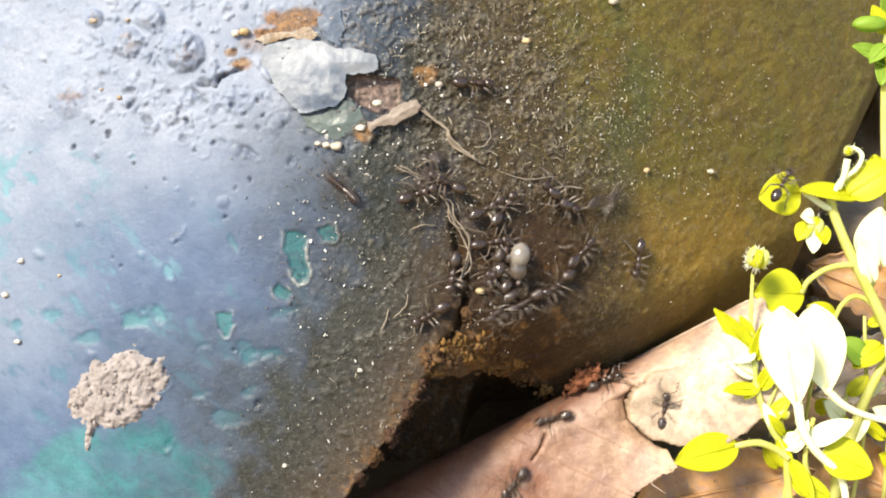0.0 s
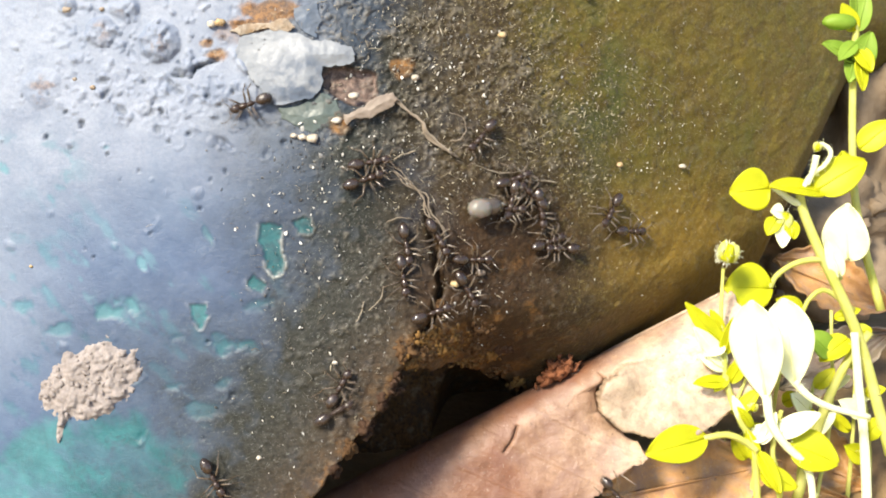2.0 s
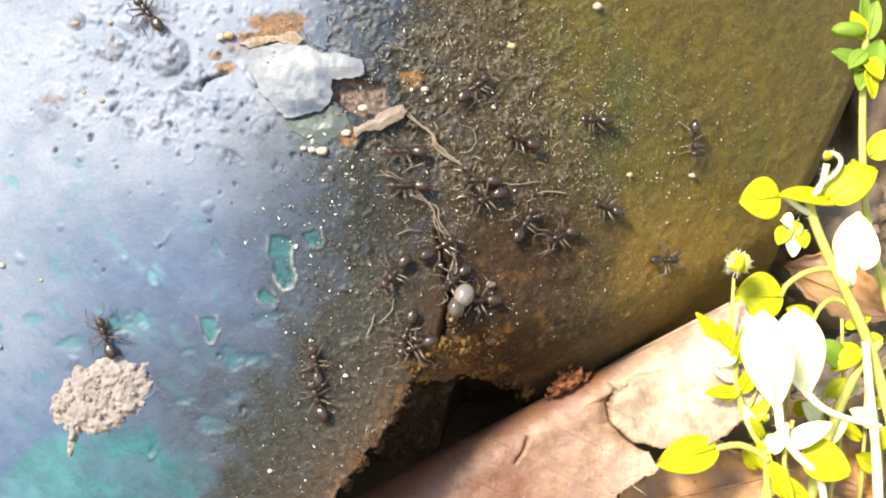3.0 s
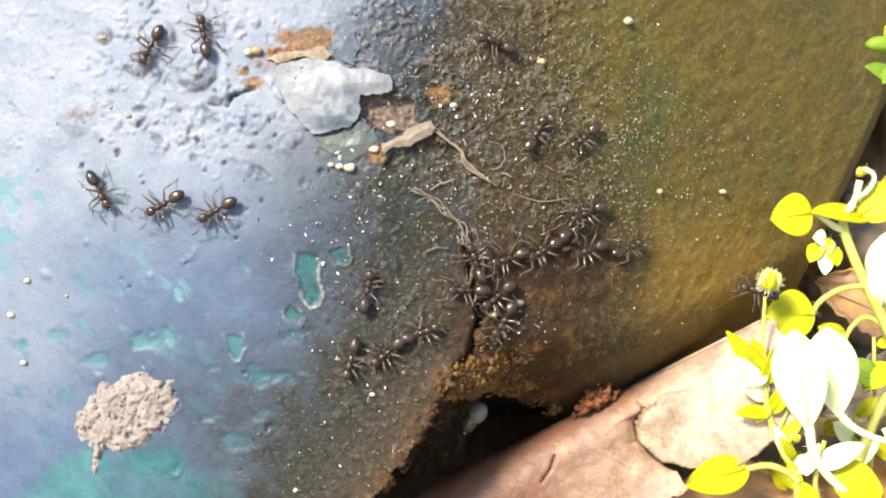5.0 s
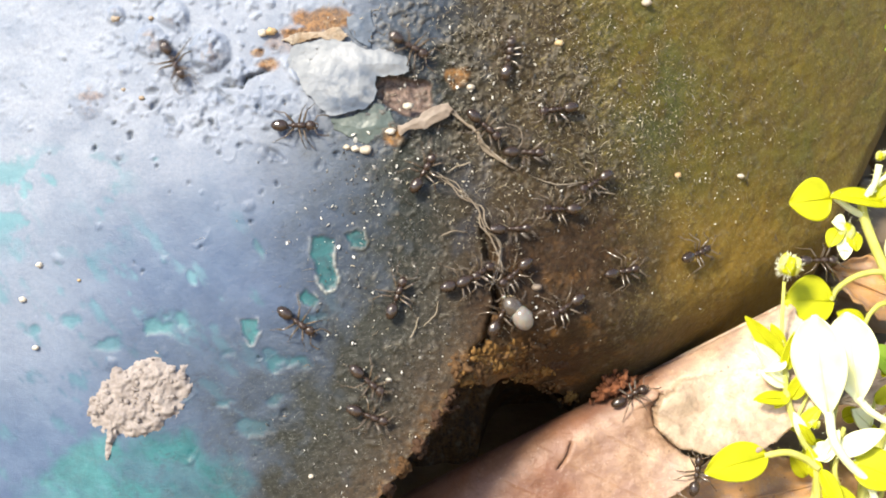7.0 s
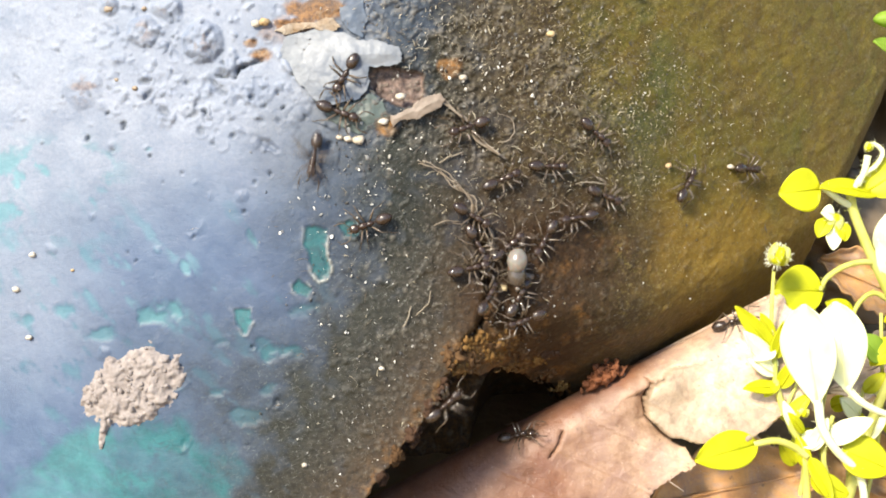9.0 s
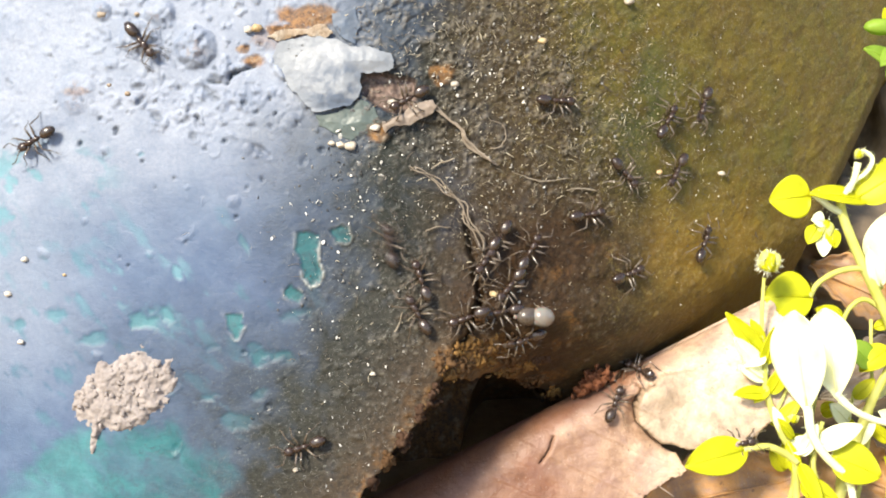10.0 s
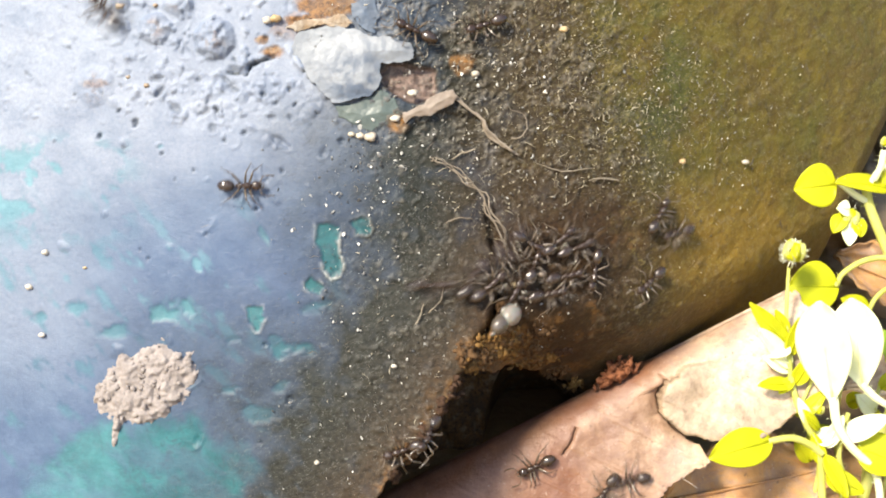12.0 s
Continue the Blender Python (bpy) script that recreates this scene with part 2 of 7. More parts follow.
GRIT_PALE = plain("pale_grit", (0.5, 0.46, 0.39), (0.36, 0.3, 0.22), 2.0, 0.4, 0.03)
GRIT_TAN = plain("tan_grit", (0.4, 0.26, 0.12), (0.46, 0.36, 0.2), 2.0, 0.45, 0.03)
ROOT = plain("dry_rootlet", (0.15, 0.115, 0.08), (0.3, 0.25, 0.19), 1.6, 0.55, 0.06)
FIBRE = plain("dry_fibre", (0.3, 0.25, 0.19), (0.18, 0.15, 0.1), 2.0, 0.6, 0.02)
ANT_BODY = plain("dark_ant_shell", (0.026, 0.015, 0.01), (0.042, 0.026, 0.018), 3.0, 0.2, 0.03, 0.45)
ANT_TAIL = plain("banded_ant_shell", (0.024, 0.015, 0.01), (0.055, 0.037, 0.027), 2.0, 0.22, 0.03, 0.6)
ANT_LEG = plain("brown_ant_leg", (0.13, 0.1, 0.07), (0.06, 0.044, 0.03), 3.0, 0.16, 0.01, 0.8)
LARVA = plain("milky_larva_skin", (0.21, 0.19, 0.165), (0.15, 0.132, 0.11), 0.5, 0.18, 0.01, 0.5)
GUT = plain("clear_larva_skin", (0.075, 0.06, 0.047), (0.045, 0.034, 0.025), 0.8, 0.25, 0.01, 0.6)
LARVA.node_tree.nodes["Principled BSDF"].inputs["Subsurface Weight"].default_value = 0.3
LARVA.node_tree.nodes["Principled BSDF"].inputs["Subsurface Scale"].default_value = 0.0006


# ---- mesh helpers ----
def mesh_object(name, verts, faces, material, parent=None, smooth=True, label=""):
    me = bpy.data.meshes.new(name)
    me.from_pydata(verts, [], faces)
    me.materials.append(material)
    if smooth:
        me.polygons.foreach_set("use_smooth", [True] * len(me.polygons))
    me.update()
    ob = new(name, me)
    ob.parent = parent
    return tagged(ob, label)


def part(name, bm, material, parent, label="", smooth=True):
    bmesh.ops.recalc_face_normals(bm, faces=bm.faces)
    me = bpy.data.meshes.new(name)
    for f in bm.faces:
        f.smooth = smooth
    bm.to_mesh(me)
    bm.free()
    me.materials.append(material)
    ob = new(name, me)
    ob.parent = parent
    return tagged(ob, label)


def thing(name, at=(0, 0, 0), **tags):
    ob = new(name)
    ob.empty_display_size = 0.002
    ob.location = at
    return tagged(ob, **tags)


def tube(bm, points, radii, sides=7):
    """A round tube along points (vectors), closed at both ends."""
    rings = []
    side = None
    for i, p in enumerate(points):
        d = (points[min(i + 1, len(points) - 1)] - points[max(i - 1, 0)]).normalized()
        if side is None:
            side = d.orthogonal().normalized()
        side = (side - d * side.dot(d)).normalized()
        other = d.cross(side)
        r = radii[i] if isinstance(radii, (list, tuple)) else radii
        rings.append([bm.verts.new(p + (side * math.cos(a) + other * math.sin(a)) * r)
                      for a in (2 * math.pi * k / sides for k in range(sides))])
    for a, b in zip(rings, rings[1:]):
        for k in range(sides):
            bm.faces.new((a[k], a[(k + 1) % sides], b[(k + 1) % sides], b[k]))
    bm.faces.new(rings[0][::-1])
    bm.faces.new(rings[-1])


def spline(points, steps=6):
    """A smooth line through points (Catmull-Rom)."""
    p = [Vector(q) for q in points]
    p = [p[0] * 2 - p[1], *p, p[-1] * 2 - p[-2]]
    line = []
    for i in range(1, len(p) - 2):
        for k in range(steps):
            t = k / steps
            line.append(0.5 * (2 * p[i] + (p[i + 1] - p[i - 1]) * t + (2 * p[i - 1] - 5 * p[i] + 4 * p[i + 1] - p[i + 2]) * t * t
                               + (3 * p[i] - p[i - 1] - 3 * p[i + 1] + p[i + 2]) * t ** 3))
    return line + [p[-2]]


def ball(bm, centre, size, turned=None, rough=0.0, level=2, seed=0):
    """An egg-shaped lump with the half-lengths in size (metres)."""
    made = bmesh.ops.create_icosphere(bm, subdivisions=level, radius=1.0)["verts"]
    for v in made:
        c = v.co.copy()
        k = 1 + rough * noise.noise(c * 1.7 + Vector((seed, 0, 0))) + 0.5 * rough * noise.noise(c * 4.1 + Vector((0, seed, 0)))
        c = Vector((c.x * size[0], c.y * size[1], c.z * size[2])) * k
        v.co = (turned @ c if turned else c) + Vector(centre)
    return made


TABLE = np.random.RandomState(7).rand(256, 256)


def wave(x, y, scale, seed=0):
    """Smooth value noise, 0 to 1, with features of that size."""
    x, y = np.asarray(x, float) / scale + 17.3 * seed + 500, np.asarray(y, float) / scale + 9.1 * seed + 500
    i, j = np.floor(x).astype(int), np.floor(y).astype(int)
    a, b = x - i, y - j
    a, b = a * a * (3 - 2 * a), b * b * (3 - 2 * b)
    g = lambda p, q: TABLE[p % 256, q % 256]
    return (g(i, j) * (1 - a) + g(i + 1, j) * a) * (1 - b) + (g(i, j + 1) * (1 - a) + g(i + 1, j + 1) * a) * b


def rough_wave(x, y, scale, seed=0, octaves=4, gain=0.5):
    total, amount, k = 0.0, 0.0, 1.0
    for o in range(octaves):
        total = total + k * wave(x, y, scale / 2 ** o, seed + o)
        amount += k
        k *= gain
    return total / amount


def ramp(x, a, b):
    t = np.clip((np.asarray(x, float) - a) / (b - a), 0, 1)
    return t * t * (3 - 2 * t)


def within(x, y, outline):
    """Which points lie inside a closed outline."""
    hit = np.zeros(np.shape(x), bool)
    for a, b in zip(outline, outline[1:] + outline[:1]):
        hit ^= ((a[1] > y) != (b[1] > y)) & (x < (b[0] - a[0]) * (y - a[1]) / (b[1] - a[1] + 1e-9) + a[0])
    return hit


def to_line(e, q, line):
    """Distance from a broken line."""
    best = np.full(np.shape(e), 99.0)
    for a, b in zip(line, line[1:]):
        d = (b[0] - a[0], b[1] - a[1])
        t = np.clip(((e - a[0]) * d[0] + (q - a[1]) * d[1]) / (d[0] ** 2 + d[1] ** 2), 0, 1)
        best = np.minimum(best, np.hypot(e - a[0] - d[0] * t, q - a[1] - d[1] * t))
    return best


def area(u, v, outline, seed, warp=0.3, scale=0.9):
    """How far inside an uneven outline each point lies: positive inside, negative outside."""
    x = u + 2 * warp * (rough_wave(u, v, scale, seed, 4, 0.6) - 0.5)
    y = v + 2 * warp * (rough_wave(u, v, scale, seed + 5, 4, 0.6) - 0.5)
    closed = list(outline) + [outline[0]]
    return to_line(x, y, closed) * np.where(within(x, y, list(outline)), 1, -1)


# ---- the post: an upright painted iron tube, rusted open at its foot ----
RIM_U, RIM_V = (-3.0, 0.72, 8.13, 15.11, 23.57, 35.05, 41.27, 48.44), (-10.27, -10.24, -9.75, -9.04, -6.73, -1.44, 8.15, 20.02)
OPEN_U, OPEN_V = (-3.0, 0.72, 4.5, 7.5, 11.0, 16.0, 58.0), (-10.27, -10.24, -10.35, -12.2, -15.5, -20.0, -20.0)
EDGE_V, EDGE_U = (-25.86, -19.15, -14.94, -11.62, -7.39, -5.83, -1.31, 2.75), (-11.79, -7.32, -4.2, -1.88, 0.27, 1.4, 1.63, 0.72)


def curve_of(u):
    s = np.asarray(u, float) + 8.0
    near, far = np.clip(s, 0, 30), np.clip(s - 30, 0, None)
    return np.where(s > 0, -0.0125 * near * near - 0.76 * far, -0.004 * s * s)


def rim_of(u):
    return np.interp(u, RIM_U, RIM_V)


def open_of(u):
    return np.interp(u, OPEN_U, OPEN_V)


def shell(u, v):
    """How far the post's smooth face stands out at (u, v), in mm."""
    u, v = np.asarray(u, float), np.asarray(v, float)
    d = v - rim_of(u)
    under = np.clip(5.2 - d, 0, 20)
    w = curve_of(u) - 0.2 * (np.minimum(under, 5.2) ** 2 + 10.4 * np.clip(under - 5.2, 0, 12)) * ramp(u, -1, 5) * (1 - 0.25 * ramp(u, 5, 15))
    edge = np.interp(v, EDGE_V, EDGE_U)
    proud = ramp(-v, -1.85, 6.71)
    return w + 0.9 * proud * np.where(u < edge, np.exp(-np.clip(edge - u, 0, 50) / 5.0), 0.0)


BLISTERS = (((-20.53, 15.72), 1.6, 0.75), ((-25.23, 16.48), 1.3, 0.5), ((-28.0, 18.57), 0.8, 0.4), ((-23.4, 18.6), 1.2, 0.4), ((-30.16, 12.13), 1.6, 0.2))
CHIPS = (((-12.56, 1.33), (-11.82, 1.6), (-10.9, 1.16), (-10.94, -0.5), (-10.41, -1.8), (-10.63, -2.59), (-11.33, -2.77), (-11.85, -1.99), (-12.16, -0.94), (-12.69, -0.07)),
         ((-9.85, 1.6), (-9.07, 2.13), (-8.41, 1.92), (-8.28, 1.18), (-8.72, 0.56), (-9.5, 0.47)),
         ((-13.52, -3.13), (-13.08, -2.61), (-12.47, -3.04), (-11.89, -3.65), (-12.29, -4.18), (-13.16, -4.01)),
         ((-18.2, -5.2), (-16.9, -5.0), (-16.5, -6.0), (-17.0, -7.0), (-17.7, -6.3)),
         ((-6.24, 3.54), (-5.59, 4.11), (-4.63, 4.08), (-4.62, 3.38), (-5.23, 2.85)),
         ((-3.3, 0.19), (-2.51, 0.85), (-1.94, 0.76), (-2.16, 0.15), (-2.95, -0.29)))
SPOTS = (((-24.2, -5.7), 2.3, 1.0), ((-22.9, -4.7), 0.9, 1.0), ((-31.49, -5.33), 1.1, 0.7), ((-28.69, -7.06), 1.2, 0.7), ((-18.81, -7.57), 1.2, 0.6), ((-13.9, -8.1), 1.9, 0.9), ((-12.2, -4.9), 1.3, 0.9),
         ((-34.83, -6.07), 0.9, 0.6), ((-15.9, -7.6), 0.6, 0.9), ((-24.8, 7.36), 0.8, 0.5), ((-16.66, 0.49), 0.3, 1.1), ((-21.78, -1.98), 0.35, 0.7), ((-17.2, -13.4), 1.7, 0.7), ((-19.3, -11.6), 1.2, 0.5), ((-15.4, -11.2), 1.0, 0.5))
LOW_TEAL = ((-35.6, -18.4), (-32.48, -16.36), (-29.88, -14.56), (-27.09, -15.05), (-24.12, -13.86), (-22.08, -13.28), (-21.18, -14.67), (-19.61, -14.99), (-18.18, -15.58), (-17.0, -17.6), (-18.2, -20.0), (-18.5, -26.0), (-38.0, -26.0))
RUST_SPOTS = (((-11.79, 18.07), 2.5, 1.1), ((-16.07, 14.75), 1.2, 0.6), ((-16.75, 15.5), 0.7, 0.5), ((-1.45, 13.95), 1.2, 1.0), ((-6.27, 9.16), 0.8, 0.6), ((2.2, -8.35), 4.2, 1.6), ((-30.27, 12.26), 1.4, 0.5), ((-15.0, 16.5), 1.8, 1.1), ((-12.8, 17.0), 2.0, 0.5))
SCRATCHES = (((-19.48, 13.06), (-17.99, 12.87), (-17.7, 13.61), (-16.52, 14.05), (-15.73, 14.28)), ((-14.67, 14.79), (-13.7, 13.27), (-12.23, 11.7), (-11.6, 10.7)))


def blot(u, v, centre, ru, rv, seed, ragged=0.45, soft=0.16):
    """1 inside an uneven spot, 0 outside."""
    du, dv = (u - centre[0]) / ru, (v - centre[1]) / rv
    r = np.hypot(du, dv) + ragged * (rough_wave(u, v, 1.4, seed, 4, 0.6) - 0.5) * 2
    return 1 - ramp(r, 1.02 - soft, 1.02), r


def build_post():
    us = np.concatenate([np.linspace(-110, -41, 24), np.arange(-40, 44, 0.135), np.linspace(44.5, 62, 10)])
    vs = np.concatenate([np.linspace(-30, -24.5, 8), np.arange(-24, 24.5, 0.135), np.linspace(25, 150, 30)])
    u, v = np.meshgrid(us, vs)
    w = shell(u, v)
    # soft dents, fine crust
    w = w + 0.35 * (rough_wave(u, v, 9.0, 3, 3) - 0.5) + 0.05 * (rough_wave(u, v, 0.9, 5, 4) - 0.5)
    crusty = ramp(v + 0.35 * u, 3, 9) * ramp(u, -14, -6) * ramp(-u, -19, -6)
    curls = 1 - np.abs(rough_wave(0.75 * u + 0.45 * v, 1.15 * v - 0.6 * u, 1.1, 11, 4, 0.7) - 0.5) / 0.12
    curls = np.clip(curls, 0, 1) * ramp(rough_wave(u, v, 1.3, 14, 3), 0.36, 0.6)
    w += crusty * (0.3 * curls ** 1.5 + 0.1 * ramp(rough_wave(u, v, 0.8, 15, 4, 0.7), 0.5, 0.66) + 0.16 * (rough_wave(u, v, 0.45, 12, 3) - 0.5))
    lumpy = ramp(v, 8.0, 10.5) * ramp(-u, 11, 16) * (1 - 0.7 * ramp(-u, 23, 31))
    w += lumpy * (0.24 * ramp(rough_wave(u, v, 0.62, 21, 3, 0.55), 0.62, 0.78) - 0.14 * ramp(rough_wave(u, v, 0.6, 22, 3, 0.5), 0.66, 0.85))
    # broken paint bubbles: small pits with a raised lip
    pits = random.Random(61)
    pit_tone = np.zeros_like(u)
    for k in range(150):
        c = (pits.gauss(-19, 7.0), pits.gauss(10.6, 2.9)) if k < 125 else (pits.uniform(-36, -12), pits.uniform(-16, 8))
        if c[0] > -10.5:
            continue
        r, stretch, slant = 0.12 + 0.3 * pits.random() ** 2.5, pits.uniform(0.6, 1.5), pits.uniform(-0.6, 0.6)
        cols_near, rows_near = slice(*np.searchsorted(us, (c[0] - 1.5, c[0] + 1.5))), slice(*np.searchsorted(vs, (c[1] - 1.5, c[1] + 1.5)))
        if cols_near.stop <= cols_near.start or rows_near.stop <= rows_near.start:
            continue
        uu, vv = u[rows_near, cols_near] - c[0], v[rows_near, cols_near] - c[1]
        d = np.hypot(uu * stretch, vv + slant * uu) / r + 1.6 * (rough_wave(uu + c[0], vv + c[1], 0.6, 62, 3) - 0.5)
        deep = pits.uniform(-0.36, 0.2)
        w[rows_near, cols_near] += deep * np.exp(-d ** 4) + 0.08 * np.exp(-((d - 1.25) / 0.35) ** 2) * ramp(uu - vv, -0.3, 0.5)
        # the deeper pits get a darker tone
        if deep < -0.15:
            pit_tone[rows_near, cols_near] = np.maximum(pit_tone[rows_near, cols_near], 0.35 * np.exp(-d ** 4))
    w += 0.3 * (rough_wave(0.8 * u + 0.6 * v, 1.5 * v - 1.1 * u, 1.7, 13, 4, 0.6) - 0.5) * ramp(u, 2, 12)
    w += 0.22 * (rough_wave(u, v, 1.2, 183, 5, 0.68) - 0.5) * np.exp(-(((u - 9.0) / 7.0) ** 2 + ((v + 5.0) / 6.0) ** 2))
    flecks = ramp(rough_wave(u + 0.6 * v, v - 0.4 * u, 0.36, 33, 3, 0.65), 0.6, 0.8) * ramp(u, -12, -4) * (1 - 0.45 * ramp(u, 8, 18))
    w += 0.09 * flecks
    gritty = ramp(u, -16, -6) * ramp(-v, -4, 4)
    w += gritty * 0.13 * ramp(rough_wave(u, v, 0.9, 31, 3, 0.5), 0.66, 0.82)
    blister_ring = np.zeros_like(u)
    for i, (c, r, h) in enumerate(BLISTERS):
        d = np.hypot(u - c[0], v - c[1]) / r * (1 + 0.35 * (rough_wave(u, v, 0.8, 40 + i) - 0.5))
        w += h * np.clip(1 - d ** 2, 0, 1) ** 0.6 * (1 + 1.3 * (rough_wave(u, v, 0.45, 50 + i, 4, 0.65) - 0.5))
        blister_ring = np.maximum(blister_ring, 1 - ramp(d, 0.3, 0.9))
    teal, rim = np.zeros_like(u), np.zeros_like(u)
    for i, outline in enumerate(CHIPS):
        depth = area(u, v, outline, 60 + 11 * i, 0.36, 0.8)
        inside = ramp(depth, -0.06, 0.08)
        cu, cv = np.mean(outline, axis=0)
        # pale broken lip, whiter on the right: its highlight put into the colour
        lip = np.exp(-((depth + 0.1) / 0.1) ** 2) * ramp(rough_wave(u, v, 0.7, 66 + i, 3), 0.34, 0.54) * (0.3 + 0.7 * ramp(u - cu + 0.5 * (cv - v), -0.3, 0.7))
        teal = np.maximum(teal, inside * (0.95 if i < 4 else 0.3))
        rim = np.maximum(rim, lip * (1.0, 0.9, 0.85, 0.35, 0.6, 0.5)[i])
    for i, (c, ru, rv) in enumerate(SPOTS):
        inside, r = blot(u + 0.5 * (v - c[1]), v - 0.25 * (u - c[0]), c, ru, rv, 160 + i, 1.1, 0.7)
        teal = np.maximum(teal, inside * (0.75 if i in (0, 1, 5) else 0.5))
    w += -0.14 * teal + 0.22 * rim
    drift_low = 8.0 * (rough_wave(u, v, 4.0, 173, 4, 0.6) - 0.5)
    # worn-through patches in the lower and outer paint
    depth = area(u, v, LOW_TEAL, 170, 1.3, 2.6)
    worn = ramp(depth + 1.6 * (rough_wave(u, v, 1.2, 174, 4, 0.65) - 0.5), -0.6, 1.2) * (0.55 + 0.38 * ramp(rough_wave(u + 0.8 * v, v, 2.4, 71, 5, 0.6), 0.36, 0.6))
    side = ramp(-u, 25, 31) * ramp(v, -1.31, 2.75) * ramp(-v, -9.05, -6.35)
    worn = np.maximum(worn, 0.55 * side * ramp(rough_wave(u + 0.7 * v, v - 0.5 * u, 2.2, 75, 5, 0.6), 0.5, 0.62))
    streaks = ramp(rough_wave(u + 0.9 * v, (v - 0.9 * u) * 0.4, 1.4, 77, 4, 0.6), 0.58, 0.76) * ramp(-u, 8, 13) * ramp(-v, -6, 2)
    worn = np.maximum(worn, 0.35 * streaks)
    # lighter teal up and left: the stronger light there put into its colour
    aqua = np.clip(1.2 * ramp(v, -9, -1) * ramp(-u, 14, 22) + 0.3 * ramp(-u + 0.4 * drift_low, 24, 32), 0, 1)
    teal = np.maximum(teal, worn)
    w -= 0.04 * worn
    rust = np.zeros_like(u)
    for i, (c, ru, rv) in enumerate(RUST_SPOTS):
        inside, r = blot(u, v, c, ru, rv, 80 + i, 0.55 if i == 0 else 0.9, 0.4)
        rust = np.maximum(rust, inside * (0.4 if i in (6, 7) else 0.55 if i == 5 else 0.9))
    # the hollow where paint has broken away, and the smooth patch below it
    bare, r = blot(u + 0.3 * (v - 12.4), v, (-5.3, 12.4), 2.4, 1.5, 91, 0.35)
    w -= 0.8 * bare
    w += 0.25 * bare * (rough_wave(u, v, 0.5, 92) - 0.5)
    smooth_patch, r = blot(u, v, (-2.2, 8.79), 3.6, 1.3, 93, 0.3)
    w -= 0.30 * smooth_patch
    for k, line in enumerate(SCRATCHES):
        d = np.full(u.shape, 99.0)
        for a, b in zip(line, line[1:]):
            t = np.clip(((u - a[0]) * (b[0] - a[0]) + (v - a[1]) * (b[1] - a[1])) / ((b[0] - a[0]) ** 2 + (b[1] - a[1]) ** 2), 0, 1)
            d = np.minimum(d, np.hypot(u - a[0] - (b[0] - a[0]) * t, v - a[1] - (b[1] - a[1]) * t) + 0.25 * (rough_wave(u, v, 0.8, 130 + k) - 0.5))
        w += (-0.5 * np.exp(-(d / 0.1) ** 2), 0.45 * np.exp(-(d / 0.28) ** 2) * ramp(rough_wave(u, v, 1.1, 135, 4, 0.65), 0.3, 0.7))[k]
        if k == 0:
            grime_line = 0.8 * np.exp(-(d / 0.1) ** 2)
    # the split, and the open foot
    edge = np.interp(v, EDGE_V, EDGE_U) + 1.5 * (rough_wave(v + 0.3 * u, 0.5 * u, 1.9, 95, 5, 0.65) - 0.5)
    split = ramp(-v, -4.1, -0.95) * (v > open_of(u) - 1)
    w -= split * 1.1 * np.exp(-((u - edge) / 0.28) ** 2)
    from_rim = v - rim_of(u) - 1.5 * (rough_wave(u, v, 1.5, 97, 5, 0.62) - 0.5)
    from_open = v - open_of(u) - (1.5 + 2.5 * ramp(u, 2, 6)) * (rough_wave(u, v, 1.5, 97, 5, 0.62) - 0.5)
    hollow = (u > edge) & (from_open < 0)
    w = np.where(hollow, np.minimum(w, -11 - 0.2 * np.clip(u, 0, 40)) - 16 + 1.5 * rough_wave(u, v, 3.0, 98), w)
    foot_band = np.where((v < -6.03) & (u < edge), np.exp(-(np.clip(edge - u, 0, 60) / 1.5) ** 1.5), 0) * ramp(rough_wave(u + 0.6 * v, v - 0.4 * u, 1.0, 99, 4, 0.65), 0.4, 0.66)
    foot_band = np.maximum(foot_band, 0.8 * hollow * (np.abs(u - edge) < 0.5))
    rust = np.maximum(rust, 0.5 * foot_band * (u < edge + 0.6))
    low_rust = 0.7 * ~hollow * np.exp(-np.clip(from_rim, 0, 9) / 1.0) * (u > edge) * ramp(-u, -14, -6) * ramp(rough_wave(u, v, 1.0, 101), 0.4, 0.6)
    rust = np.maximum(rust, 0.9 * low_rust)
    fleck_coat = np.maximum(flecks * (rough_wave(u, v, 1.1, 35) > 0.42), crusty * ramp(curls, 0.45, 0.95) * (0.5 + 0.9 * rough_wave(u, v, 2.5, 36)))
    mottled = np.exp(-(((u - 9.0) / 7.0) ** 2 + ((v + 5.0) / 5.5) ** 2)) * (u > edge)
    rust = np.maximum(rust, 0.5 * mottled * ramp(rough_wave(u + 0.4 * v, v - 0.3 * u, 2.0, 181, 5, 0.68), 0.52, 0.68))
    rust = np.where(hollow, 0.7, rust)
    green_cast = np.exp(-(((u - 13.8) / 4.6) ** 2 + ((v - 12.5) / 9.0) ** 2)) * ramp(rough_wave(u, v, 2.2, 124, 4), 0.3, 0.65)
    # which coat, tone or painted shade lies where
    drift = 5.0 * (rough_wave(u, v, 7.0, 111, 4) - 0.5)
    # olive to the right: the plants' reflection put into the paint's colour
    olive = ramp(u + 0.25 * v + drift, 1, 13)
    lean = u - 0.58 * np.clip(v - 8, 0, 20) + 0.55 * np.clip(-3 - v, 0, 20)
    grime_shade = (0.93 + 0.1 * ramp(-v, 3, 9)) * ramp(lean + 1.3 * drift + 3.0 * (rough_wave(u, v, 1.6, 117, 4, 0.65) - 0.5), -20, -4) * (1 - 0.85 * ramp(u + 0.35 * v + drift, 10, 23))
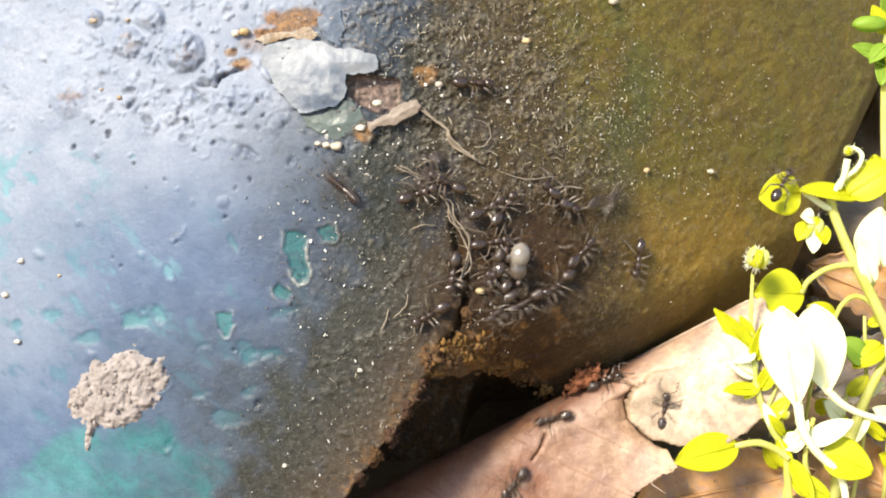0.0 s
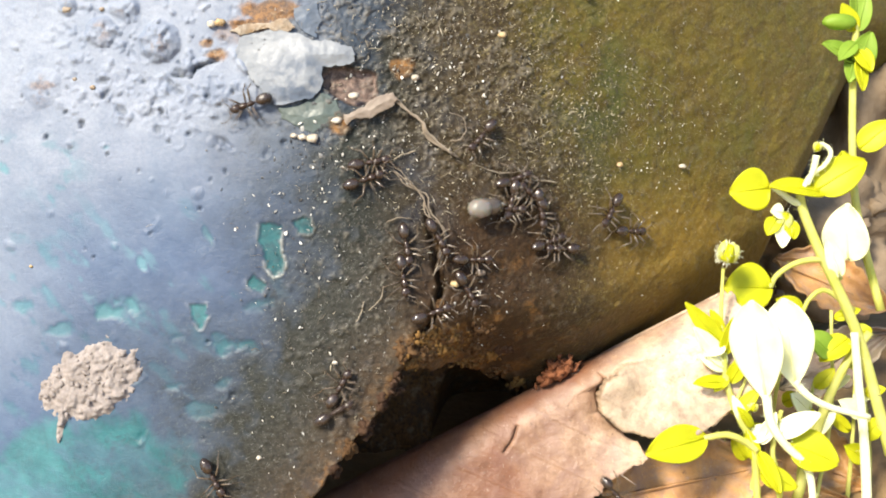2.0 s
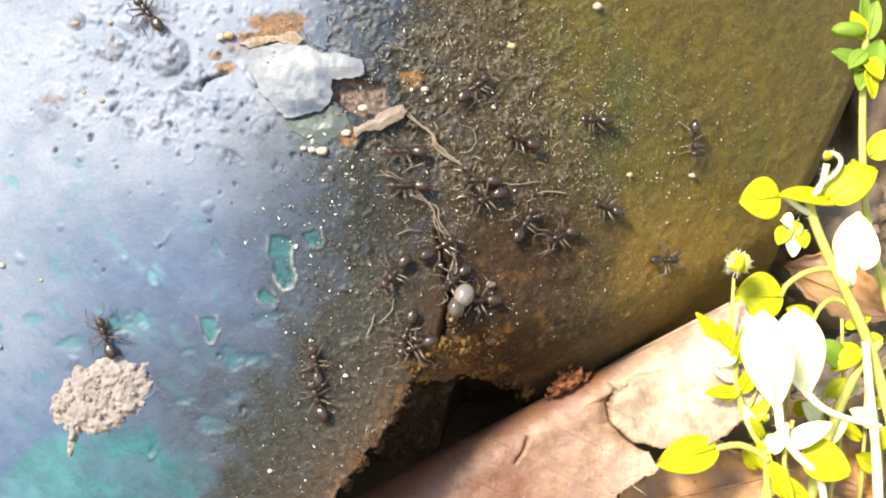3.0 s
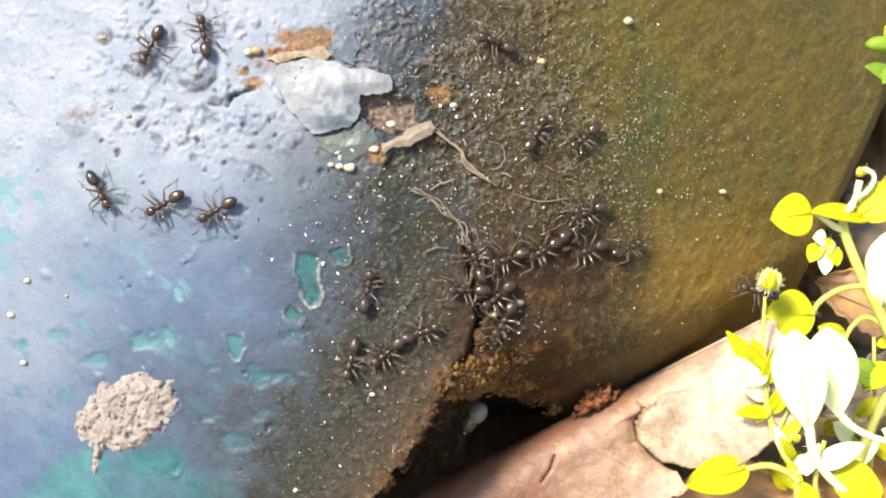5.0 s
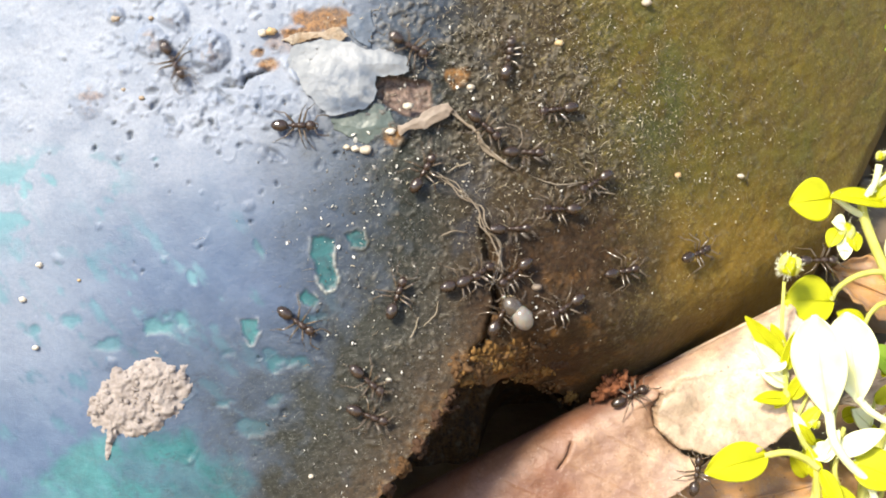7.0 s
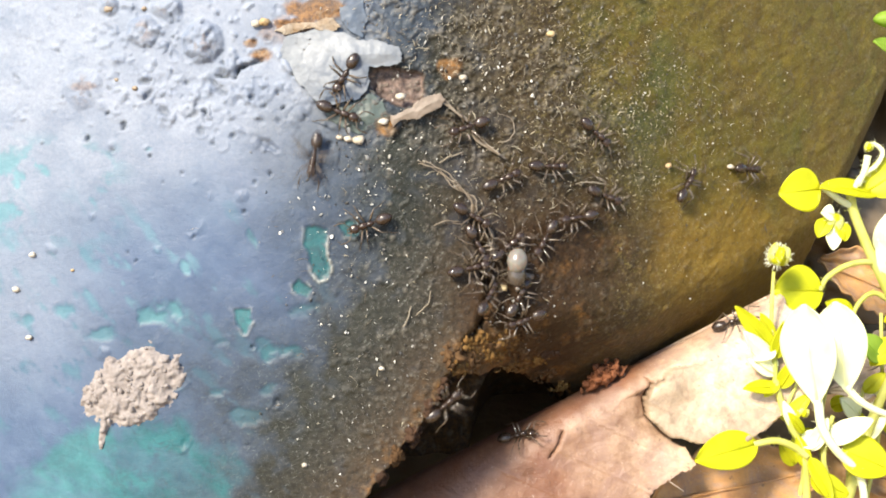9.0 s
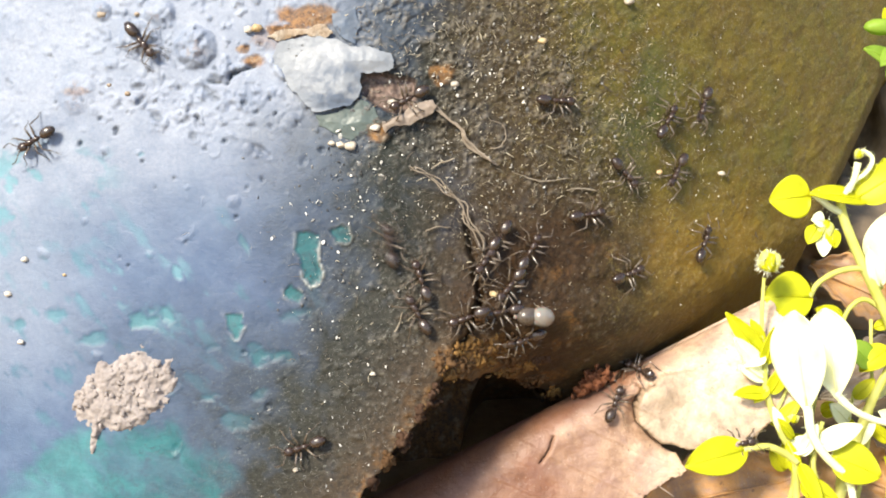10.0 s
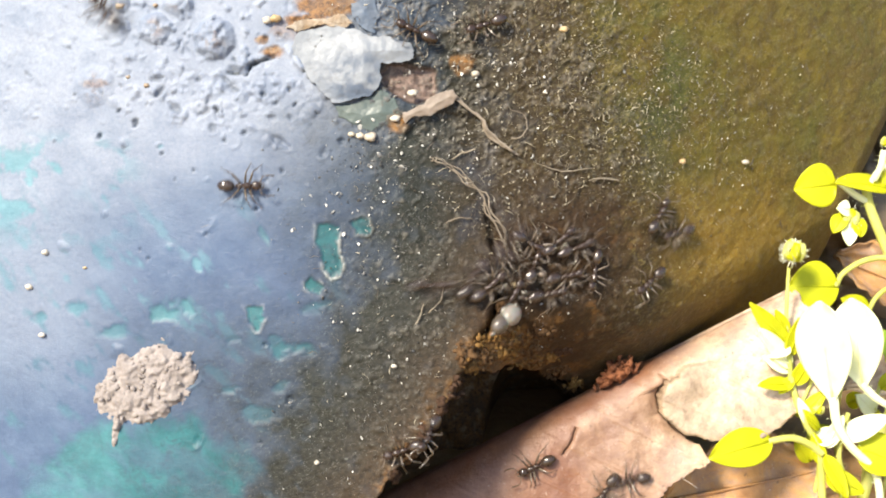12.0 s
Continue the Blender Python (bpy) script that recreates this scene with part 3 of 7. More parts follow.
    # darker towards the lower left: falling light painted into the blue
    grime_shade = np.maximum(grime_shade, 0.6 * ramp(-v + 4 * (rough_wave(u, v, 6.0, 119, 4) - 0.5), 1, 11) * ramp(u + 2 * drift, -33, -17) * (1 - 0.6 * teal) * (u < edge))
    heart = np.maximum(np.exp(-(((u - 5.5) / 6.5) ** 2 + ((v + 5.0) / 8.5) ** 2)), 0.5 * np.exp(-((u - 7.0) / 6.0) ** 2 - (np.clip(from_rim - 1.0, 0, 30) / 3.2) ** 2) * (u > edge))
    heart = np.maximum(heart, 0.85 * np.exp(-(((u - 8.8) / 5.5) ** 2 + ((v + 0.8) / 5.0) ** 2)))
    grime_shade = np.clip(grime_shade * (1.05 + 0.7 * (rough_wave(u, v, 1.5, 115) - 0.5)), 0, 1)
    # dark middle; part of the bare hollow's shading is put into the colour
    shade_stain = np.clip(1.85 * heart * (0.75 + 0.7 * (rough_wave(u, v, 2.2, 116) - 0.5)) + 0.7 * bare * ramp(rough_wave(u, v, 1.3, 94), 0.42, 0.6), 0, 0.95)
    shade_stain = np.maximum(shade_stain, 0.85 * mottled * ramp(rough_wave(u + 0.4 * v, v - 0.3 * u, 1.7, 182, 5, 0.68), 0.53, 0.66))
    # shade under the rim, painted as a dark brown band
    shade_stain = np.maximum(shade_stain, 0.97 * (u > edge) * np.exp(-(np.clip(from_rim - 1.2 - 3 * (rough_wave(u, v, 3.0, 118, 4) - 0.5), 0, 30) / 2.2) ** 2) * (0.8 - 0.62 * ramp(u, 3, 12)))
    shade_stain = np.maximum(shade_stain, 0.8 * (u <= edge) * np.exp(-(np.clip(edge - u, 0, 60) / 5.0) ** 1.4) * ramp(-v, 2, 9) * (0.6 + 0.6 * rough_wave(u, v, 1.5, 122, 4, 0.6)))
    # darkens towards the opening and inside it: shade put into the colour
    shade_stain = np.maximum(shade_stain, 0.9 * (u > 2) * np.exp(-(np.clip(from_open, 0, 30) / 1.3) ** 2))
    shade_stain = np.where(hollow, 0.97, shade_stain)
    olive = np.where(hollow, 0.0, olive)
    grime_shade = np.where(hollow, 0.0, grime_shade)
    grime_shade *= 1 - 0.7 * teal * ramp(-u - 0.3 * np.clip(-v - 6, 0, 20), 4, 10)
    # paler towards the upper left, where the painted sheen lies
    chalk_sheen = ramp(v - 0.25 * u + drift, 4, 17) * ramp(-u, 3, 12) * (0.55 + 0.5 * (rough_wave(u, v, 2.0, 121) - 0.5))
    grime_shade = np.maximum(np.maximum(grime_shade, pit_tone), np.maximum(0.97 * smooth_patch, grime_line))
    chalk_sheen = np.clip(np.maximum(chalk_sheen, 0.35 * ramp(-u, 24, 36) * ramp(v, -16, -5)) - teal * 0.6, 0, 0.9)
    # golden near the plants: their bounced light painted in
    ochre = ramp(u - 0.2 * v + 1.4 * drift, 6, 18) * ramp(-v - 0.1 * u + 2 * drift, -12, -1)
    ochre = np.where(hollow, 1.0, ochre)
    rust = np.maximum(rust, 0.35 * blister_ring * (rough_wave(u, v, 0.7, 123) > 0.55))
        # mesh
    rows, cols = u.shape
    co = np.empty((rows * cols, 3))
    co[:, 0] = u.ravel() * MM
    co[:, 1] = (v * math.sin(LEAN) - w * math.cos(LEAN)).ravel() * MM
    co[:, 2] = (v * math.cos(LEAN) + w * math.sin(LEAN)).ravel() * MM + BASE
    idx = np.arange(rows * cols).reshape(rows, cols)
    quads = np.stack([idx[:-1, :-1], idx[:-1, 1:], idx[1:, 1:], idx[1:, :-1]], -1).reshape(-1, 4)
    keep = ~((u > 27.0 + 0.15 * (v + 20)) & (from_open < -0.2))
    kept = keep.ravel()[quads].all(1)
    quads = quads[kept]
    me = bpy.data.meshes.new("post")
    me.vertices.add(len(co))
    me.vertices.foreach_set("co", co.ravel())
    me.loops.add(len(quads) * 4)
    me.loops.foreach_set("vertex_index", quads.ravel().astype(np.int32))
    me.polygons.add(len(quads))
    me.polygons.foreach_set("loop_start", np.arange(0, len(quads) * 4, 4, dtype=np.int32))
    me.polygons.foreach_set("loop_total", np.full(len(quads), 4, dtype=np.int32))
    me.polygons.foreach_set("use_smooth", np.ones(len(quads), dtype=bool))
    me.update(calc_edges=True)
    for name, layer in (("teal", teal), ("rim", rim), ("rust", rust), ("grime_shade", grime_shade), ("shade_stain", shade_stain), ("olive", olive), ("green_tint", 0.85 * green_cast * ~hollow), ("chalk_sheen", chalk_sheen), ("bare", bare), ("fleck", fleck_coat * (1 - 0.8 * shade_stain)), ("ochre", ochre), ("aqua", aqua), ("warm", np.maximum(ramp(u + 0.6 * drift, -5, 4), np.exp(-np.clip(edge - u, 0, 50) / 3.0) * (v < 0)))):
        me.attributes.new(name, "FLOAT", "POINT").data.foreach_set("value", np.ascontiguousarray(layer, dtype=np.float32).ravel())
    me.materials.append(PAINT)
    ob = new("shell", me)
    ob.parent = post
    return tagged(ob, "blue paint, tinged olive to the right, over rusted iron")


post = thing("iron_post", label="old blue painted iron post, chipped, grimy and rusted open at its foot", category="post", kind="structure")
build_post()


def build_back():
    """The far side of the tube, and its top."""
    n = 40
    bm = bmesh.new()
    rows = []
    for v in np.linspace(46, 150, 9):
        row = []
        for i in range(n + 1):
            a = math.pi * i / n
            row.append(bm.verts.new(place(-24 + 86 * math.cos(a), v, -51 - 10 * math.cos(a) - 80 * math.sin(a))))
        rows.append(row)
    for a, b in zip(rows, rows[1:]):
        for i in range(n):
            bm.faces.new((a[i], a[i + 1], b[i + 1], b[i]))
    us = np.linspace(62, -110, n + 1)
    front = [bm.verts.new(place(u, 150, float(curve_of(u)))) for u in us]
    for i in range(n):
        bm.faces.new((rows[-1][i], rows[-1][i + 1], front[i + 1], front[i]))
    return part("back", bm, plain("plain_blue_paint", (0.05, 0.075, 0.13), (0.08, 0.11, 0.18), 0.3, 0.5), post)


build_back()


def on_face(u, v, out=0.0):
    return place(u, v, float(shell(u, v)) + out)


def plate(name, outline, lift, bulge, material, label, curl=0.0, seed=0, flush=(0.0, 0.0), worn=None):
    """A thin broken flake of paint with an uneven edge; it stands off the post, but lies on it towards the side named by flush."""
    pts = np.array(outline)
    lo, hi = pts.min(0) - 0.5, pts.max(0) + 0.5
    u, v = np.meshgrid(np.arange(lo[0], hi[0], 0.05), np.arange(lo[1], hi[1], 0.05))
    x = u + 0.75 * (rough_wave(u, v, 1.5, seed + 600, 4, 0.55) - 0.5)
    y = v + 0.75 * (rough_wave(u, v, 1.5, seed + 610, 4, 0.55) - 0.5)
    inside, edge = np.zeros(u.shape, bool), np.full(u.shape, 99.0)
    for a, b in zip(pts, np.roll(pts, -1, 0)):
        crosses = (a[1] > y) != (b[1] > y)
        inside ^= crosses & (x < (b[0] - a[0]) * (y - a[1]) / (b[1] - a[1] + 1e-9) + a[0])
        t = np.clip(((x - a[0]) * (b[0] - a[0]) + (y - a[1]) * (b[1] - a[1])) / ((b - a) ** 2).sum(), 0, 1)
        edge = np.minimum(edge, np.hypot(x - a[0] - (b[0] - a[0]) * t, y - a[1] - (b[1] - a[1]) * t))
    c, size = pts.mean(0), (hi - lo) / 2
    away = flush[0] * (u - c[0]) / size[0] + flush[1] * (v - c[1]) / size[1]
    h = (lift + bulge * ramp(edge, 0.0, 1.6)) * np.clip(1 - np.clip(away, -0.4, 1), 0.02, 1.4) + curl * (v - c[1]) / size[1]
    h = h + 0.22 * (rough_wave(u, v, 1.7, seed + 620, 3) - 0.5) + 0.06 * (rough_wave(u, v, 0.5, seed + 630, 3) - 0.5)
    w = shell(u, v) + np.maximum(h, 0.05)
    idx = np.arange(u.size).reshape(u.shape)
    quads = np.stack([idx[:-1, :-1], idx[:-1, 1:], idx[1:, 1:], idx[1:, :-1]], -1).reshape(-1, 4)
    quads = quads[inside.ravel()[quads].all(1)]
    used = np.unique(quads)
    again = np.zeros(u.size, int)
    again[used] = np.arange(len(used))
    uu, vv, ww = u.ravel()[used], v.ravel()[used], w.ravel()[used]
    ob = mesh_object(name, [place(*p) for p in zip(uu, vv, ww)], again[quads].tolist(), material, post, True, label)
    thick = ob.modifiers.new("thickness", "SOLIDIFY")
    thick.thickness, thick.offset = 0.00014, -1.0
    tone = np.zeros(len(uu)) if worn is None else np.exp(-((uu - worn[0]) / 2.4) ** 2 - ((vv - worn[1]) / 2.0) ** 2) * ramp(rough_wave(uu, vv, 1.6, seed + 640, 4, 0.6), 0.25, 0.6)
    ob.data.attributes.new("worn", "FLOAT", "POINT").data.foreach_set("value", tone.astype(np.float32))
    return ob


plate("paint_flake", [(-14.26, 15.84), (-13.36, 16.51), (-11.79, 16.75), (-10.0, 16.45), (-8.2, 15.92), (-6.86, 15.75), (-5.29, 15.33), (-4.95, 14.1), (-6.18, 13.93), (-7.57, 13.78), (-7.7, 12.17), (-8.41, 11.23), (-9.98, 10.77), (-11.49, 10.68), (-12.23, 11.7), (-13.7, 13.27), (-14.67, 14.79)],
      0.36, 0.22, FLAKE_PALE, "pale blue paint flake lifting at its broken edge", seed=1, flush=(-0.9, 0.5), worn=(-9.3, 12.4))
plate("paint_flake", [(-11.22, 10.41), (-9.53, 10.64), (-8.41, 11.16), (-7.63, 11.83), (-6.57, 11.28), (-6.21, 10.17), (-6.79, 9.04), (-8.4, 8.63), (-9.98, 8.98), (-10.88, 9.36)], 0.10, 0.25, FLAKE_GREEN, "dull grey-green paint flake", seed=2)
plate("paint_flake", [(-5.99, 9.99), (-4.6, 10.59), (-3.25, 11.33), (-2.01, 11.8), (-1.62, 11.14), (-2.34, 10.33), (-3.69, 9.7), (-4.82, 9.78), (-5.6, 9.1), (-5.87, 9.45)], 0.5, 0.35, FLAKE_TAN, "curled tan paint flake", 0.45, 3)
plate("paint_flake", [(-15.05, 16.51), (-13.81, 17.07), (-11.79, 17.24), (-10.45, 17.34), (-9.82, 16.74), (-10.44, 16.36), (-12.02, 16.7), (-14.04, 16.22)], 0.25, 0.2, FLAKE_CREAM, "rusty cream paint flake", 0.2, 4)
plate("paint_flake", [(-9.89, 17.07), (-10.0, 18.52), (-8.21, 18.86), (-7.76, 17.31), (-8.09, 16.14), (-9.55, 16.51)], 0.1, 0.15, FLAKE_BLUE, "dull grey-blue paint flake", 0.1, 5)


def build_mud():
    cu, cv = (-25.98, -11.27)
    top = thing("mud_clump", label="crusty grey-brown lump of dried mud stuck on blue paint", category="mud")

    def reach(x, y):
        r = np.hypot(x / 4.1, (y - 0.22 * x) / 3.25) + 0.75 * (rough_wave(x, y, 1.7, 201, 5, 0.7) - 0.5)
        tail = np.hypot((x + 2.45 - 0.14 * (y + 3.4)) / (0.34 + 0.1 * np.clip(y + 3.4, 0, 2)), (y + 3.4) / 1.7)
        return np.minimum(r, tail), r

    n = 96
    x, y = np.meshgrid((np.arange(n) / (n - 1) - 0.5) * 10.4, (np.arange(n) / (n - 1) - 0.5) * 10.4)
    r, core = reach(x, y)
    h = (0.14 + 0.5 * ramp(-core, -1.1, -0.8)) * np.clip(1 - r * r, 0, 1) ** 0.5 + 1.05 * (rough_wave(x, y, 0.8, 203, 4, 0.66) - 0.45) * np.clip(3.5 * (1.02 - r), 0, 1) - 0.08
    w = shell(cu + x, cv + y) + h
    verts = [place(a, b, c) for a, b, c in zip((cu + x).ravel(), (cv + y).ravel(), w.ravel())]
    idx = np.arange(n * n).reshape(n, n)
    quads = np.stack([idx[:-1, :-1], idx[:-1, 1:], idx[1:, 1:], idx[1:, :-1]], -1).reshape(-1, 4)
    quads = quads[(r.ravel() < 1.02)[quads].all(1)]
    used = np.unique(quads)
    again = np.zeros(n * n, int)
    again[used] = np.arange(len(used))
    mesh_object("crust", [verts[i] for i in used], again[quads].tolist(), MUD, top)
    rng = random.Random(77)
    for k in range(70):
        while True:
            px, py = rng.uniform(-4.2, 4.2), rng.uniform(-3.6, 3.4)
            if float(reach(px, py)[1]) < 0.9:
                break
        s = rng.uniform(0.1, 0.28)
        bm = bmesh.new()
        ball(bm, on_face(cu + px, cv + py, 0.3 + 0.3 * (1 - float(reach(px, py)[1]))), (s * MM, s * 0.85 * MM, s * 0.7 * MM), Euler((rng.random() * 6, rng.random() * 6, 0)).to_matrix(), 0.55, 2, k)
        part("crumb", bm, MUD, top)
    return top


build_mud()


def rootlet(name, points, radius, material, label, strands=1, seed=0, category="rootlet"):
    rng = random.Random(seed)
    top = thing(name, label=label, category=category) if strands > 1 else None
    for s in range(strands):
        bm = bmesh.new()
        line = spline([(u + rng.uniform(-0.12, 0.12) * strands, v + rng.uniform(-0.12, 0.12) * strands, 0.12 + radius + 0.1 * s + rng.uniform(0, 0.15)) for u, v in points], 7)
        line = [on_face(p.x + 0.08 * noise.noise(p * 2.3), p.y + 0.08 * noise.noise(p * 2.9), p.z) for p in line]
        k = len(line)
        tube(bm, line, [radius * MM * (0.5 + 0.5 * math.sin(math.pi * min(1, 0.15 + 0.85 * (1 - i / k)))) * (1 + 0.25 * noise.noise(Vector((i * 0.9, seed, s)))) for i in range(k)], 6)
        ob = part("strand" if top else name, bm, material, top, "" if top else label)
        if not top:
            tagged(ob, category=category)
    return top


rootlet("rootlet", [(-1.88, 11.44), (-0.99, 10.6), (0.05, 9.41), (0.99, 8.26), (2.99, 7.12)], 0.115, ROOT, "forked dry brown rootlet stuck to the post", 3, 1)
rootlet("rootlet", [(-3.76, 6.31), (-2.06, 5.79), (-0.85, 4.76), (0.27, 3.65), (0.63, 2.3), (1.72, 0.72), (1.99, -1.09), (1.54, -2.67)], 0.07, ROOT, "frayed dry rootlet along the split", 3, 2)
rootlet("rootlet", [(2.54, 10.37), (3.54, 9.95), (3.91, 8.91), (3.36, 8.13), (2.45, 8.11)], 0.05, ROOT, "thin curled dry rootlet", 1, 3)
rootlet("rootlet", [(-4.2, -4.65), (-4.38, -5.41), (-5.0, -6.39)], 0.06, FIBRE, "pale dry sliver on dark paint", 1, 4, "fibre")
rootlet("rootlet", [(-2.78, -3.54), (-3.13, -4.66), (-3.76, -5.41)], 0.05, FIBRE, "pale dry sliver on dark paint", 1, 5, "fibre")
rootlet("rootlet", [(8.85, 4.91), (10.06, 5.26), (11.54, 4.97)], 0.07, FIBRE, "pale dry sliver on dark paint", 1, 6, "fibre")
rootlet("rootlet", [(4.37, 6.42), (6.71, 5.65), (9.33, 5.99)], 0.05, FIBRE, "pale dry sliver on dark paint", 1, 7, "fibre")
rootlet("rootlet", [(-2.06, 6.32), (-1.44, 7.0), (-0.4, 7.33)], 0.07, FIBRE, "pale dry sliver on dark paint", 1, 8, "fibre")
rootlet("rootlet", [(-0.4, 1.84), (-1.75, 2.06), (-2.64, 1.61)], 0.05, ROOT, "thin curled dry rootlet", 1, 9)


def grain(name, u, v, size, material, label, seed):
    bm = bmesh.new()
    ball(bm, on_face(u, v, size * 0.45), (size * MM, size * 0.85 * MM, size * 0.7 * MM), None, 0.35, 2, seed)
    return tagged(part(name, bm, material, None, label), category="grit")


for k, (c, s, m, text) in enumerate((
        ((-8.36, 8.13), 0.5, GRIT_PALE, "white grain of grit below the flaking paint"), ((-9.19, 8.2), 0.36, GRIT_PALE, "white grain of grit below the flaking paint"),
        ((-15.71, 17.18), 0.45, GRIT_TAN, "amber grain beside the rust"), ((-16.41, 17.07), 0.4, GRIT_PALE, "pale grain beside the rust"), ((-9.86, 8.31), 0.28, GRIT_PALE, "white grain of grit below the flaking paint"),
        ((6.75, 16.9), 0.36, GRIT_TAN, "tan grain of grit on dark paint"), ((17.46, 6.74), 0.30, GRIT_TAN, "tan grain of grit on olive-tinged paint"), ((24.0, 6.95), 0.30, GRIT_PALE, "pale grain of grit on olive-tinged paint"),
        ((14.33, 20.85), 0.45, GRIT_PALE, "pale grain of grit on olive-tinged paint"), ((-0.31, 13.09), 0.34, GRIT_PALE, "white grain of grit on dark paint"), ((-5.16, 11.52), 0.42, GRIT_PALE, "pale grain lying in the bare hollow"),
        ((-6.5, 9.54), 0.4, GRIT_PALE, "rusty crumb at the edge of a flake"), ((-34.28, -0.97), 0.3, GRIT_PALE, "pale crumb on blue paint"), ((-35.68, -3.73), 0.32, GRIT_PALE, "pale crumb on blue paint"),
        ((-34.58, -7.54), 0.28, GRIT_PALE, "pale crumb on blue paint"), ((-30.99, -2.15), 0.16, GRIT_TAN, "small dark crumb on blue paint"), ((-6.52, -9.56), 0.24, GRIT_PALE, "white grain of grit on dark paint"),
        ((2.99, -3.36), 0.4, GRIT_TAN, "tan crumb beside the split"), ((-27.9, 18.87), 0.36, FLAKE_CREAM, "pale crumb in a broken paint bubble"), ((-27.99, 18.3), 0.42, FLAKE_CREAM, "pale crumb in a broken paint bubble"),
        ((-25.17, 18.29), 0.24, FLAKE_CREAM, "pale crumb on blue paint"), ((-25.92, 12.11), 0.24, FLAKE_CREAM, "pale crumb on blue paint"), ((-27.38, 12.78), 0.2, FLAKE_CREAM, "pale crumb on blue paint"),
        ((-12.46, -17.07), 0.22, GRIT_PALE, "white grain of grit on dark paint"), ((5.07, -2.47), 0.4, FLAKE_TAN, "tan crumb beside the split"))):
    grain("grain", c[0], c[1], s, m, text, k)

GRAIN_PATCHES = (
    # u, v, spread u, spread v, count, smallest, largest
    ((-8.66, 6.29), 2.4, 3.2, 80, 0.05, 0.2), ((-9.55, 1.83), 4.5, 4.5, 95, 0.04, 0.15), ((0.72, 15.83), 9.0, 4.5, 420, 0.03, 0.17), ((8.13, 11.59), 7.0, 5.5, 300, 0.03, 0.12),
    ((-5.98, -5.31), 6.5, 6.0, 120, 0.03, 0.14), ((-8.21, -14.69), 6.0, 5.0, 95, 0.03, 0.14), ((17.0, 10.5), 8.0, 7.0, 240, 0.025, 0.1), ((26.75, 12.49), 7.0, 7.0, 110, 0.02, 0.08),
    ((2.08, 5.02), 5.0, 3.5, 110, 0.03, 0.13), ((4.37, -5.42), 3.0, 2.5, 70, 0.04, 0.14), ((22.36, 4.0), 6.0, 6.0, 70, 0.02, 0.09),
    ((-3.76, 6.31), 5.0, 2.5, 120, 0.04, 0.12), ((9.5, -5.0), 5.0, 3.0, 24, 0.03, 0.12))


def build_grit():
    rng = random.Random(5)
    shapes = []
    for s in range(6):
        bm = bmesh.new()
        made = ball(bm, (0, 0, 0), (1.25, 0.65 + 0.06 * s, 0.3 + 0.05 * s), None, 0.95, 1, s * 3.1)
        bm.verts.ensure_lookup_table()
        bm.verts.index_update()
        shapes.append(([v.co.copy() for v in bm.verts], [[v.index for v in f.verts] for f in bm.faces]))
        bm.free()
    verts, faces = [], []
    for u0, v0, su, sv, count, lo, hi in ((c[0], c[1], a, b, n, p, q) for c, a, b, n, p, q in GRAIN_PATCHES):
        for _ in range(count):
            u, v = rng.gauss(u0, su * 0.7), rng.gauss(v0, sv * 0.7)
            if v < float(rim_of(u)) + 0.5 and u > float(np.interp(v, EDGE_V, EDGE_U)) - 0.3:
                continue
            size = lo + (hi - lo) * rng.random() ** 2.5
            co, fs = rng.choice(shapes)
            m = Euler((rng.random() * 6, rng.random() * 6, rng.random() * 6)).to_matrix()
            at = on_face(u, v, size * 0.4 + 0.06)
            k = len(verts)
            verts += [at + m @ c * (size * MM) for c in co]
            faces += [[i + k for i in f] for f in fs]
    n = Nodes("mixed_grit")
    col = n.mix(n.span(n.island(), 0.4, 0.9), (0.052, 0.05, 0.047), (0.56, 0.54, 0.49))
    n.bump(n.noise(8.0), 0.02)
    ob = mesh_object("grit", verts, faces, n.done(col, 0.35), None, False, "pale and brown specks of grit stuck to the paint")
    return tagged(ob, category="grit", kind="stuff")


FIBRE_PATCHES = (((8.13, 11.13), 6.5, 5.0, 1300), ((0.72, 16.73), 8.0, 3.5, 800), ((0.27, 4.55), 4.5, 3.5, 300), ((10.06, 5.17), 5.0, 2.5, 260), ((2.54, -0.86), 1.8, 4.5, 110),
                 ((16.5, 6.5), 6.0, 5.0, 330), ((-6.43, -8.89), 5.0, 6.0, 120), ((22.36, 11.0), 7.0, 5.0, 420), ((14.0, 14.5), 6.0, 4.0, 500), ((-10.0, -0.4), 4.5, 4.5, 60), ((9.0, -4.0), 4.5, 3.0, 60))


